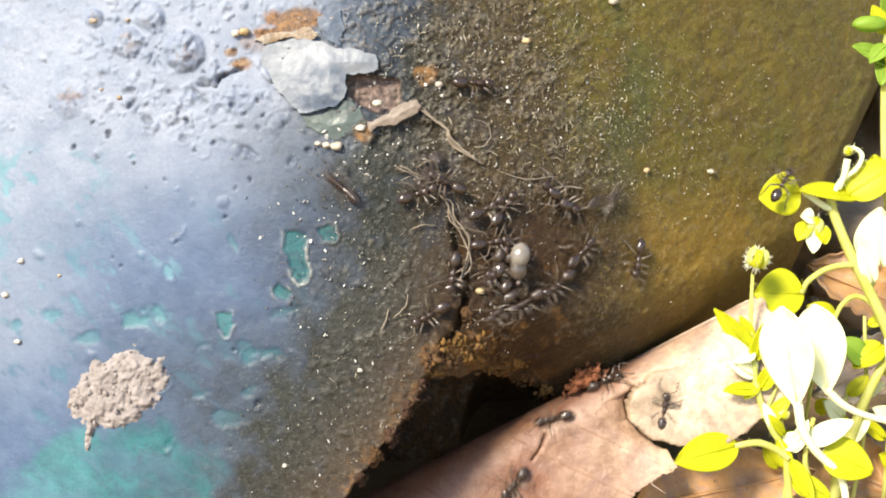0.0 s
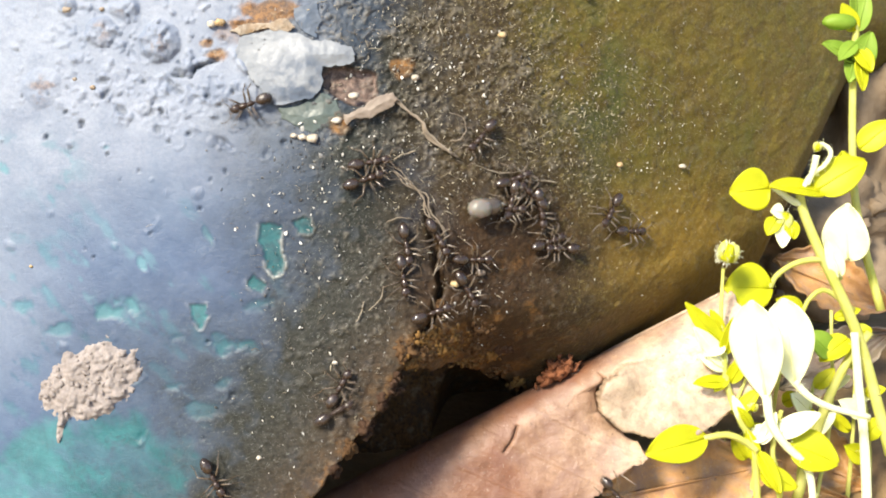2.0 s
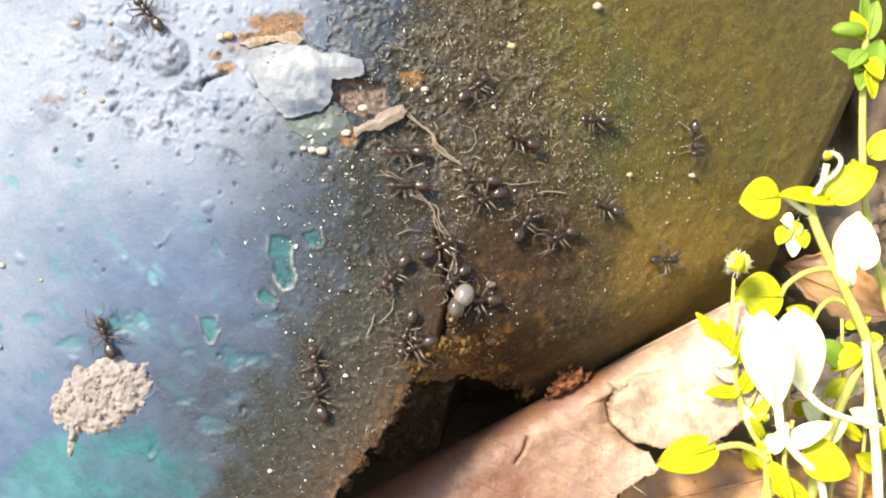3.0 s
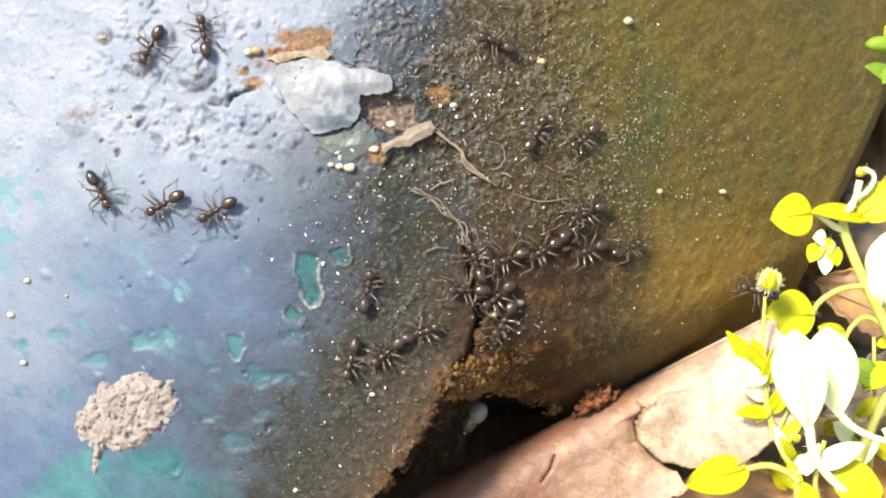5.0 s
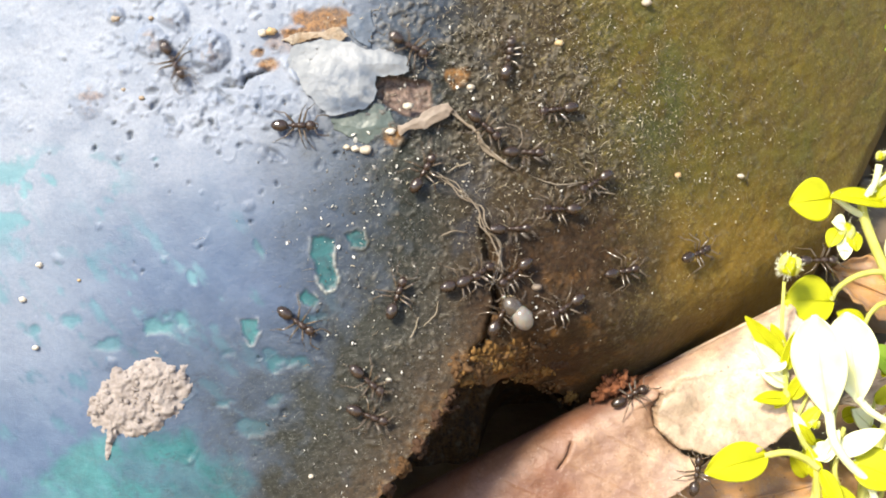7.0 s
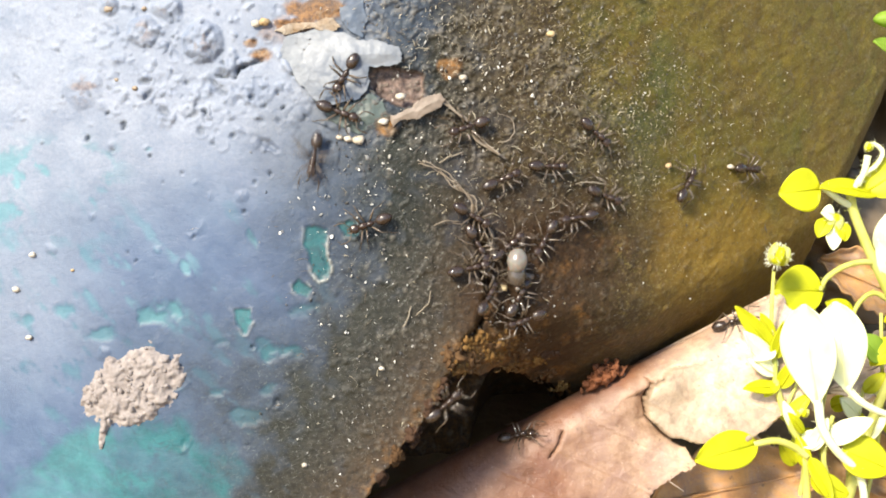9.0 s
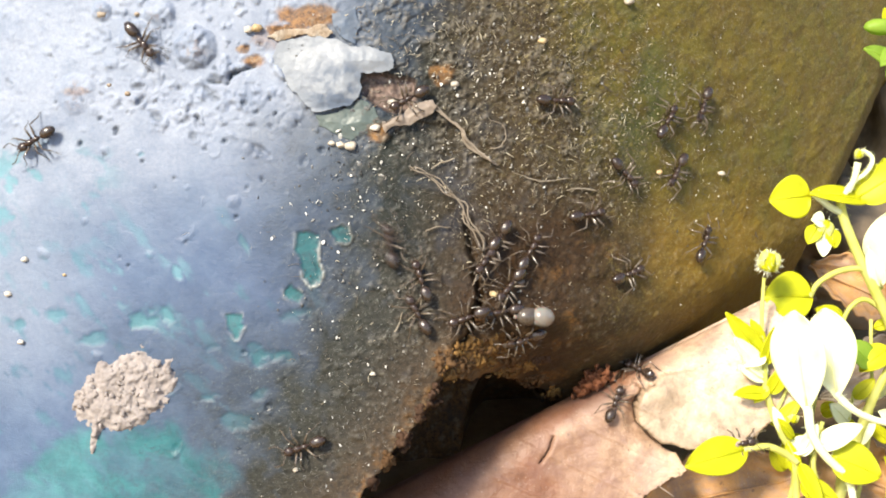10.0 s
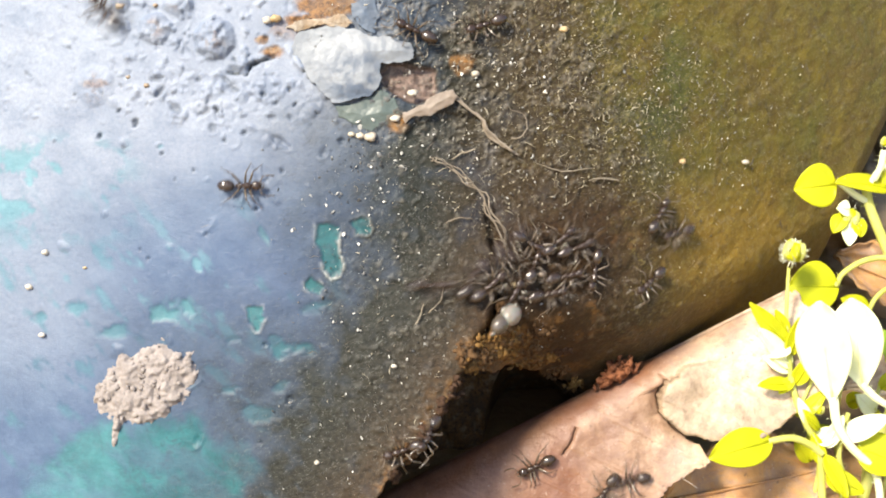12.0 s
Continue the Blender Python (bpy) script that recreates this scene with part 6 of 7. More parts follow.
def motions():
    larva = build_larva()
    walk(larva, [(t, on_post(u, v, d, -6.5 if t == 5 else 0.5)) for t, u, v, d in LARVA_ROWS])
    tracks = [
        (on_post, [(0, -7.8, 4.7, 140), (0.25, -18.4, 11.3, 130), (0.5, -30.7, 13.5, 120), (0.75, -24.0, 11.2, 54), (1, -17.0, 10.6, -11), (1.5, -12.8, 11.0, 10), (1.67, -12.9, 10.9, -46), (1.83, -12.9, 10.9, -103), (2, -13.0, 10.8, -160), (2.25, -14.8, 6.2, -217), (2.5, -13.5, 1.5, -275), (2.75, -18.9, 9.5, -252), (3, -21.8, 18.7, -230), (3.5, -20.2, 19.3, -202), (4, -20.6, 15.8, -175), (4.5, -24.1, 19.8, -147), (5, -23.8, 17.7, -120), (5.25, -17.0, 15.6, -74), (5.5, -11.5, 11.0, -28), (5.75, -14.0, 12.8, -81), (6, -16.8, 14.2, -135), (6.25, -16.0, 12.5, -92), (6.5, -16.2, 10.7, -50), (7, -14.0, 9.9, 0), (7.5, -14.1, 8.0, -25), (8, -12.7, 7.2, -50), (8.5, -12.5, 10.0, -75), (9, -11.7, 7.1, -100), (9.25, -17.4, -0.3, -120), (9.5, -21.2, -8.8, -140), (9.75, -17.4, -13.6, -150), (10, -11.5, -15.1, -160), (10.25, -20.2, -13.0, -200), (10.5, -28.4, -16.4, -240), (10.75, -32.5, -17.0, -290), (11, -36.0, -19.3, -340), (11.25, -34.5, -11.6, -292), (11.5, -30.2, -5.0, -245), (11.75, -16.9, -5.5, -302), (12, -3.8, -3.3, -360)]),
        (on_post, [(0, -1.1, 6.3, 240), (0.25, -9.3, 10.9, 232), (0.5, -18.5, 12.8, 225), (0.67, -18.8, 9.8, 273), (0.83, -18.0, 7.0, 321), (1, -16.2, 4.5, 370), (1.25, -12.7, 5.7, 335), (1.5, -9.3, 4.6, 300), (1.75, -6.9, 4.6, 340), (2, -4.5, 4.8, 380), (2.25, -3.8, 0.4, 355), (2.5, -1.3, -3.3, 330), (2.75, -1.7, -2.1, 280), (3, -2.6, -1.3, 230), (3.5, -5.2, -0.2, 192), (4, -6.4, -2.9, 155), (4.5, -6.0, -2.2, 117), (5, -7.0, -1.7, 80), (5.25, -6.4, 2.6, 35), (5.5, -3.2, 5.5, -10), (5.75, -5.5, 0.3, -65), (6, -4.9, -5.5, -120), (6.25, -6.4, -5.2, -190), (6.5, -7.8, -4.8, -260), (6.75, -10.7, -5.5, -327), (7, -13.7, -5.0, -395), (7.5, -8.0, -4.6, -383), (8, -7.9, -4.3, -371), (8.5, -5.4, -3.3, -359), (9, -0.0, -1.9, -347), (9.17, -1.4, -2.5, -288), (9.33, -2.6, -3.5, -229), (9.5, -3.6, -4.7, -170), (9.75, -3.5, -3.5, -210), (10, -2.8, -2.5, -250), (10.25, -11.0, -0.5, -302), (10.5, -17.4, 4.8, -355), (10.75, -8.3, 4.2, -352), (11, 0.8, 3.5, -350), (11.5, 1.5, -1.3, -360), (12, 4.2, -1.8, -290)]),
        (on_post, [(0, -2.2, 4.3, 20), (0.5, -2.3, 2.8, 30), (1, -1.7, 4.7, 10), (1.25, 0.6, 3.0, 15), (1.5, 3.2, 2.2, 20), (1.75, 2.5, 1.0, -20), (2, 1.3, 0.4, -60), (2.25, 2.4, -0.2, 0), (2.5, 3.6, -0.2, 60), (2.75, 2.0, 3.4, 120), (3, -1.5, 5.4, 180), (3.5, -5.4, 5.5, 187), (4, -10.4, 4.2, 195), (4.5, -13.5, 4.4, 202), (5, -18.5, 4.8, 210), (5.17, -13.4, 6.6, 153), (5.33, -8.1, 7.2, 96), (5.5, -2.7, 6.6, 40), (5.67, -3.0, 6.7, 90), (5.83, -3.3, 6.8, 140), (6, -3.6, 6.8, 190), (6.25, -6.7, 11.2, 142), (6.5, -11.6, 13.3, 95), (6.75, -8.2, 14.1, 32), (7, -5.3, 16.2, -30), (7.5, -4.2, 17.0, -52), (8, -7.6, 14.9, -75), (8.5, -6.7, 14.3, -97), (9, -9.3, 13.3, -120), (9.5, -5.9, 13.7, -60), (9.75, 0.9, 13.0, -30), (10, 7.5, 12.1, 0), (10.25, 5.1, 12.5, -50), (10.5, 2.7, 13.4, -100), (11, -0.1, 11.0, -160), (11.25, -5.9, 12.9, -110), (11.5, -12.0, 12.9, -60), (11.75, -3.0, 8.6, -10), (12, 2.2, -0.0, 40)]),
        (on_post, [(0, 2.1, 13.2, 0), (0.5, 3.3, 11.5, -20), (1, 2.9, 11.6, 0), (1.25, 4.3, 14.9, 0), (1.5, 7.4, 16.7, 0), (1.75, 10.9, 10.2, -40), (2, 9.8, 2.9, -80), (2.17, 9.4, 3.0, -30), (2.33, 9.1, 3.2, 19), (2.5, 8.8, 3.5, 70), (2.75, 6.9, 5.5, 125), (3, 4.2, 5.9, 180), (3.5, 2.4, 6.3, 162), (4, 4.3, 0.9, 145), (4.5, 1.2, 2.2, 127), (5, 1.4, 0.5, 110), (5.25, 1.1, 3.6, 90), (5.5, 1.1, 6.7, 70), (5.75, -0.2, 5.2, 140), (6, -1.9, 4.2, 210), (6.5, -4.1, 4.4, 200), (6.75, -4.0, 5.3, 130), (7, -4.1, 6.2, 60), (7.5, -1.7, 2.6, 37), (8, -1.0, 1.8, 15), (8.5, 0.0, 4.1, -7), (9, 0.2, 2.4, -30), (9.5, 0.4, 1.9, 0), (9.75, 1.4, 0.9, -60), (10, 2.3, -0.2, -120), (10.5, -1.4, -1.0, -100), (11, 0.4, -3.3, -100), (11.25, -1.8, -4.6, -110), (11.5, -4.3, -5.3, -120), (11.67, -2.6, -5.0, -66), (11.83, -0.9, -4.4, -13), (12, 0.6, -3.6, 40)]),
        (on_post, [(0, 13.0, 4.1, 20), (0.25, 21.6, 10.9, 40), (0.5, 32.4, 12.2, 60), (0.67, 30.8, 10.0, 116), (0.83, 28.7, 8.3, 173), (1, 26.1, 7.1, 230), (1.25, 19.8, 4.2, 217), (1.5, 13.5, 1.0, 205), (2, 11.9, -0.5, 180), (2.17, 12.0, -1.0, 126), (2.33, 12.4, -1.4, 73), (2.5, 12.9, -1.6, 20), (2.75, 16.8, -2.4, 10), (3, 20.4, -0.6, 0), (3.5, 18.7, 1.5, 5), (4, 17.6, -1.2, 10), (4.5, 14.9, 2.3, 15), (5, 13.9, 1.9, 20), (5.25, 17.0, 2.1, -15), (5.5, 20.1, 2.3, -50), (5.75, 20.4, 2.9, -105), (6, 20.2, 3.5, -160), (6.5, 17.0, 5.7, -165), (6.67, 18.1, 4.0, -223), (6.83, 18.7, 2.1, -281), (7, 18.7, 0.1, -340), (7.5, 21.2, 0.6, -345), (8, 24.2, 1.6, -350), (8.5, 23.1, 4.4, -355), (9, 25.2, 6.8, -360), (9.25, 22.8, 8.6, -335), (9.5, 22.1, 11.5, -310), (9.67, 22.0, 12.0, -363), (9.83, 21.8, 12.5, -416), (10, 21.4, 12.9, -470), (10.25, 22.1, 9.7, -485), (10.5, 24.5, 7.3, -500), (10.67, 24.6, 6.8, -558), (10.83, 24.6, 6.2, -616), (11, 24.6, 5.7, -675), (11.25, 23.0, 9.4, -745), (11.5, 23.5, 13.4, -815), (11.75, 20.2, 7.1, -850), (12, 16.8, 0.8, -885)]),
        (on_post, [(0, 3.5, 0.5, 10), (0.5, 3.8, 1.0, 58), (1, 8.0, 1.2, 60), (1.5, 9.4, 2.3, 50), (1.75, 9.6, 3.0, 95), (2, 9.3, 3.7, 140), (2.25, 12.6, 10.8, 110), (2.5, 19.0, 15.2, 80), (2.75, 16.0, 13.7, 130), (3, 14.0, 11.2, 180), (3.5, 14.5, 11.0, 190), (4, 13.5, 9.9, 200), (4.5, 12.9, 9.9, 210), (5, 10.3, 11.1, 220), (5.17, 11.1, 11.8, 166), (5.33, 11.6, 12.6, 113), (5.5, 11.9, 13.6, 60), (6, 11.0, 14.0, 10), (6.17, 14.0, 12.1, -46), (6.33, 17.2, 10.7, -103), (6.5, 20.6, 9.7, -160), (6.75, 13.6, 10.4, -165), (7, 6.6, 11.6, -170), (7.5, 9.4, 8.0, -132), (8, 9.1, 8.7, -95), (8.5, 10.6, 7.4, -57), (9, 11.0, 4.1, -20), (9.25, 13.2, 2.2, 20), (9.5, 15.3, 0.4, 60), (9.75, 18.5, -0.5, 65), (10, 21.5, 0.5, 70), (10.17, 19.9, 1.0, 126), (10.33, 18.2, 1.1, 183), (10.5, 16.6, 0.8, 240), (11, 14.2, 0.7, 200), (11.5, 14.2, -0.0, 210), (12, 14.2, -3.1, 220)]),
        (on_post, [(0, 0.7, -1.8, 260), (0.5, -1.9, -4.9, 190), (0.75, -2.2, -7.8, 205), (1, -3.0, -10.5, 220), (1.25, -5.1, -13.5, 225), (1.5, -7.9, -15.8, 230), (1.67, -7.6, -15.0, 283), (1.83, -7.2, -14.2, 336), (2, -6.6, -13.5, 390), (2.25, -1.8, -8.3, 402), (2.5, 1.4, -2.1, 414), (3, 0.5, 0.4, 390), (3.5, 2.4, -0.9, 427), (4, 2.4, 0.7, 465), (4.5, 1.4, -1.3, 502), (5, 1.0, -1.5, 540), (5.25, 1.3, 1.6, 520), (5.5, -0.0, 4.4, 500), (5.67, 0.0, 2.3, 556), (5.83, -0.4, 0.4, 613), (6, -1.4, -1.5, 670), (6.5, -3.5, 0.7, 610), (6.75, -1.7, -0.3, 680), (7, -0.1, -1.6, 750), (7.5, -1.1, -3.1, 752), (8, 3.0, -2.8, 755), (8.5, 4.1, -1.4, 757), (9, 3.0, -0.2, 760), (9.25, 2.2, 0.3, 710), (9.5, 1.5, 1.0, 660), (10, 4.2, -2.5, 590), (10.17, 3.9, -2.1, 643), (10.33, 3.7, -1.7, 696), (10.5, 3.5, -1.2, 750), (11, 4.2, 0.2, 780), (11.5, 3.5, -0.9, 740), (12, 6.1, -0.0, 760)]),
        (on_post, [(0, -0.9, -5.1, 210), (0.5, -4.8, -6.7, 260), (0.75, -10.3, -11.0, 280), (1, -16.6, -14.1, 300), (1.5, -15.5, -14.5, 310), (2, -16.0, -18.5, 300), (2.25, -15.5, -16.0, 362), (2.5, -16.6, -13.8, 425), (2.75, -19.8, -8.8, 447), (3, -25.3, -6.8, 470), (3.5, -26.0, -2.5, 427), (4, -27.5, 1.3, 385), (4.5, -30.4, 3.1, 342), (5, -28.1, 6.4, 300), (5.25, -29.0, -3.9, 280), (5.5, -29.8, -14.2, 260), (5.75, -34.7, -4.6, 320), (6, -38.5, 5.4, 380), (6.25, -34.1, 9.0, 365), (6.5, -28.4, 9.4, 350), (6.75, -26.4, 12.7, 325), (7, -23.3, 15.1, 300), (7.5, -21.1, 16.1, 309), (8, -15.1, 16.0, 319), (8.5, -12.3, 14.5, 329), (9, -10.1, 10.3, 339), (9.25, -13.2, 14.2, 289), (9.5, -17.3, 17.1, 240), (9.75, -20.9, 15.5, 275), (10, -24.8, 16.3, 310), (10.25, -21.8, 16.7, 375), (10.5, -18.8, 17.5, 440), (10.75, -25.2, 17.1, 495), (11, -31.7, 17.7, 550), (11.25, -30.3, 10.6, 615), (11.5, -32.7, 3.9, 680), (11.67, -32.3, 8.7, 738), (11.83, -31.0, 13.4, 796), (12, -28.8, 17.7, 855)]),
        (on_post, [(0, 5.3, -2.2, 60), (0.5, 6.6, -1.1, 60), (0.75, 9.9, -1.2, 30), (1, 13.0, -0.2, 0), (1.17, 12.4, -0.5, -50), (1.33, 11.8, -0.9, -100), (1.5, 11.4, -1.5, -150), (1.67, 11.0, -1.0, -93), (1.83, 10.6, -0.5, -36), (2, 10.4, -0.0, 20), (2.5, 13.3, 3.1, 40), (2.67, 12.7, 2.3, 93), (2.83, 11.9, 1.8, 146), (3, 10.9, 1.6, 200), (3.5, 10.0, 3.6, 165), (4, 9.0, 2.3, 130), (4.5, 7.3, 1.8, 95), (5, 8.9, 3.7, 60), (5.25, 7.8, 4.3, 100), (5.5, 6.8, 5.0, 140), (5.75, 6.7, 3.9, 180), (6, 6.3, 3.0, 220), (6.25, 8.7, 1.1, 215), (6.5, 10.8, -1.1, 210), (6.75, 9.1, 1.5, 195), (7, 6.9, 3.7, 180), (7.5, 7.6, 1.4, 195), (8, 5.1, 4.2, 210), (8.5, 8.9, 3.2, 225), (9, 6.2, 0.7, 240), (9.25, 8.6, -0.6, 310), (9.5, 10.7, -2.2, 380), (10, 14.0, -1.9, 380), (10.25, 14.3, -2.6, 310), (10.5, 15.0, -3.0, 240), (10.75, 9.9, -2.7, 240), (11, 5.0, -4.3, 240), (11.17, 4.6, -3.9, 293), (11.33, 4.2, -3.7, 346), (11.5, 3.7, -3.6, 400), (12, 7.5, -0.5, 380)]),
        (on_post, [(0, 11.0, -0.4, 45), (0.25, 13.8, 1.5, -2), (0.5, 17.2, 1.6, -50), (0.75, 16.9, 1.9, -10), (1, 16.7, 2.2, 30), (1.25, 16.6, 2.8, -15), (1.5, 16.3, 3.3, -60), (2, 16.3, 2.9, -120), (2.25, 16.1, 3.5, -75), (2.5, 15.7, 4.1, -30), (2.67, 15.6, 3.9, -86), (2.83, 15.3, 3.8, -143), (3, 15.1, 3.8, -200), (3.5, 15.1, 4.5, -190), (4, 12.9, 5.4, -180), (4.5, 10.7, 2.8, -170), (5, 10.9, 1.9, -160), (5.17, 10.5, 0.8, -103), (5.33, 10.5, -0.3, -46), (5.5, 10.8, -1.4, 10), (6, 12.7, -2.8, 60), (6.5, 13.9, -1.2, -10), (7, 11.8, -1.3, 10), (7.5, 12.2, 1.8, 22), (8, 15.2, 2.7, 35), (8.5, 18.5, 3.8, 47), (9, 18.7, 5.0, 60), (9.5, 21.5, 7.7, 5), (9.75, 20.3, 7.0, -57), (10, 18.8, 7.1, -120), (10.25, 17.2, 4.7, -110), (10.5, 14.7, 3.4, -100), (11, 13.2, 2.8, -150), (11.5, 10.6, 0.2, -160), (12, 9.2, -2.1, -100)]),
        (on_post, [(0, 16.2, -0.7, 260), (0.25, 17.4, -1.6, 325), (0.5, 18.3, -2.8, 390), (1, 18.6, -2.9, 380), (1.25, 19.0, 0.0, 385), (1.5, 19.3, 2.9, 390), (2, 18.0, 1.0, 360), (2.25, 21.1, 7.9, 350), (2.5, 27.1, 12.5, 340), (3, 23.7, 10.3, 270), (3.5, 18.5, 12.0, 253), (4, 15.4, 9.2, 236), (4.5, 14.2, 9.3, 219), (5, 10.8, 5.0, 202), (5.5, 11.2, 5.5, 210), (6, 10.6, 6.0, 230), (6.5, 10.0, 5.5, 300), (6.75, 10.0, 5.8, 255), (7, 9.7, 6.0, 210), (7.5, 7.8, 7.1, 205), (8, 8.4, 2.6, 200), (8.5, 11.1, 4.6, 195), (9, 9.1, 2.3, 190), (9.5, 7.8, 2.4, 220), (9.67, 8.6, 2.7, 270), (9.83, 9.5, 2.9, 320), (10, 10.3, 3.0, 370), (10.5, 7.9, 6.0, 400), (10.75, 6.1, 7.9, 455), (11, 5.1, 10.3, 510), (11.25, 1.1, 14.7, 505), (11.5, -4.4, 17.1, 500), (12, -4.8, 16.1, 515)]),
        (on_post, [(0, 6.7, -4.1, 210), (0.5, 2.0, -5.1, 200), (1, 2.4, -5.2, 180), (1.5, 1.0, -4.3, 180), (1.75, 2.2, -3.6, 240), (2, 3.7, -3.7, 300), (2.25, 4.0, -5.0, 250), (2.5, 4.6, -6.1, 200), (2.75, 1.4, -6.8, 225), (3, -1.7, -5.8, 250), (3.5, -1.7, -7.4, 282), (4, -2.0, -3.7, 315), (4.5, -3.6, -4.5, 347), (5, -3.0, -4.8, 380), (5.5, 1.4, -3.6, 420), (5.67, 1.7, -3.6, 470), (5.83, 1.9, -3.7, 520), (6, 2.2, -3.8, 570), (6.5, -0.3, -5.0, 590), (6.67, 0.4, -4.9, 533), (6.83, 1.2, -4.8, 476), (7, 1.9, -4.8, 420), (7.5, 4.0, -4.0, 420), (8, 2.1, -2.9, 420), (8.5, 4.0, -5.2, 420), (9, 3.9, -4.3, 420), (9.5, 3.1, -4.8, 410), (9.75, 3.4, -4.7, 480), (10, 3.7, -4.7, 550), (10.17, 2.7, -5.2, 500), (10.33, 1.7, -5.4, 450), (10.5, 0.6, -5.2, 400), (11, 2.7, -2.9, 390), (11.5, 0.6, -6.2, 360), (12, 2.4, -4.5, 420)]),
        (on_post, [(0, 9.3, -2.7, 220), (0.25, 5.5, -1.6, 189), (0.5, 1.8, 0.2, 158), (1, 2.0, 0.7, 200), (1.5, 2.3, 0.2, 180), (1.75, 0.6, 0.2, 230), (2, -1.1, -0.1, 280), (2.5, 2.3, -2.0, 260), (3, 1.9, -1.8, 220), (3.5, 2.4, -1.4, 220), (4, 1.5, -3.1, 220), (4.5, 1.0, -0.5, 220), (5, 3.3, -1.7, 220), (5.5, 1.8, -1.6, 180), (6, 1.3, -2.4, 240), (6.5, -1.7, -4.2, 200), (6.67, -1.8, -3.4, 140), (6.83, -1.7, -2.7, 80), (7, -1.2, -2.1, 20), (7.5, -0.9, -3.5, 0), (8, 1.0, -0.2, -20), (8.5, 0.6, -2.3, -40), (9, 0.7, 0.2, -60), (9.17, -0.0, -0.9, -113), (9.33, -0.9, -1.8, -166), (9.5, -2.0, -2.5, -220), (10, -5.3, 0.2, -260), (10.25, -14.4, 4.5, -255), (10.5, -23.6, 8.6, -250), (10.67, -24.7, 10.2, -303), (10.83, -26.2, 11.3, -356), (11, -28.0, 11.9, -410), (11.25, -23.7, 10.8, -397), (11.5, -19.3, 10.7, -385), (11.75, -18.0, 7.6, -372), (12, -18.5, 4.3, -360)]),
        (on_post, [(0, 3.2, 3.2, 30), (0.5, 4.5, 4.3, 40), (0.75, 4.7, 4.2, 2), (1, 4.8, 4.1, -34), (1.5, 4.6, 1.3, 0), (2, 6.9, 2.7, 0), (2.17, 6.9, 2.5, -60), (2.33, 6.9, 2.3, -120), (2.5, 6.9, 2.1, -180), (3, 4.7, 4.6, -160), (3.5, 6.6, 4.8, -160), (4, 5.9, 2.0, -160), (4.5, 5.1, 3.3, -160), (5, 4.2, 1.2, -160), (5.5, 4.1, 1.8, -110), (5.75, 2.4, 1.1, -175), (6, 0.8, 0.3, -240), (6.5, -2.6, 2.2, -210), (6.67, 0.4, 3.3, -260), (6.83, 2.4, 5.2, -310), (7, 3.6, 8.1, -360), (7.5, 6.3, 6.9, -360), (8, 6.3, 7.2, -360), (8.5, 6.3, 8.5, -360), (9, 6.2, 6.3, -360), (9.25, 9.2, 7.5, -380), (9.5, 11.9, 9.4, -400), (10, 13.6, 6.6, -405), (10.5, 10.8, 5.6, -350), (10.75, 11.8, 6.2, -415), (11, 12.9, 6.7, -480), (11.25, 11.6, 5.2, -410), (11.5, 11.6, 3.2, -340), (12, 14.7, 2.0, -300)]),
        (on_post, [(0, 4.0, -1.4, 251), (0.25, 1.3, -1.6, 193), (0.5, -1.2, -2.6, 135), (0.75, -2.0, -5.0, 192), (1, -3.9, -6.5, 250), (1.25, -2.9, -7.0, 310), (1.5, -1.7, -7.0, 370), (2, 0.9, -5.7, 380), (2.17, 0.2, -6.8, 323), (2.33, -0.1, -7.9, 266), (2.5, 0.0, -9.2, 210), (3, -0.8, -7.2, 200), (3.5, -3.6, -7.8, 205), (4, -1.0, -5.4, 210), (4.5, -2.3, -6.0, 215), (5, -5.2, -6.1, 220), (5.5, -3.0, -8.0, 240), (6, -2.9, -9.4, 190), (6.5, -6.0, -10.5, 210), (6.75, -7.3, -10.4, 265), (7, -8.2, -9.5, 320), (7.5, -6.5, -7.5, 345), (8, -4.6, -5.9, 370), (8.5, -1.6, -6.1, 395), (9, 1.2, -4.2, 420), (9.5, 0.9, -3.4, 380), (9.67, 1.1, -4.0, 320), (9.83, 1.2, -4.6, 260), (10, 1.0, -5.1, 200), (10.5, -2.9, -5.1, 210), (11, -5.1, -7.7, 240), (11.25, -6.4, -11.5, 240), (11.5, -6.0, -15.4, 240), (12, -5.5, -15.9, 200)]),
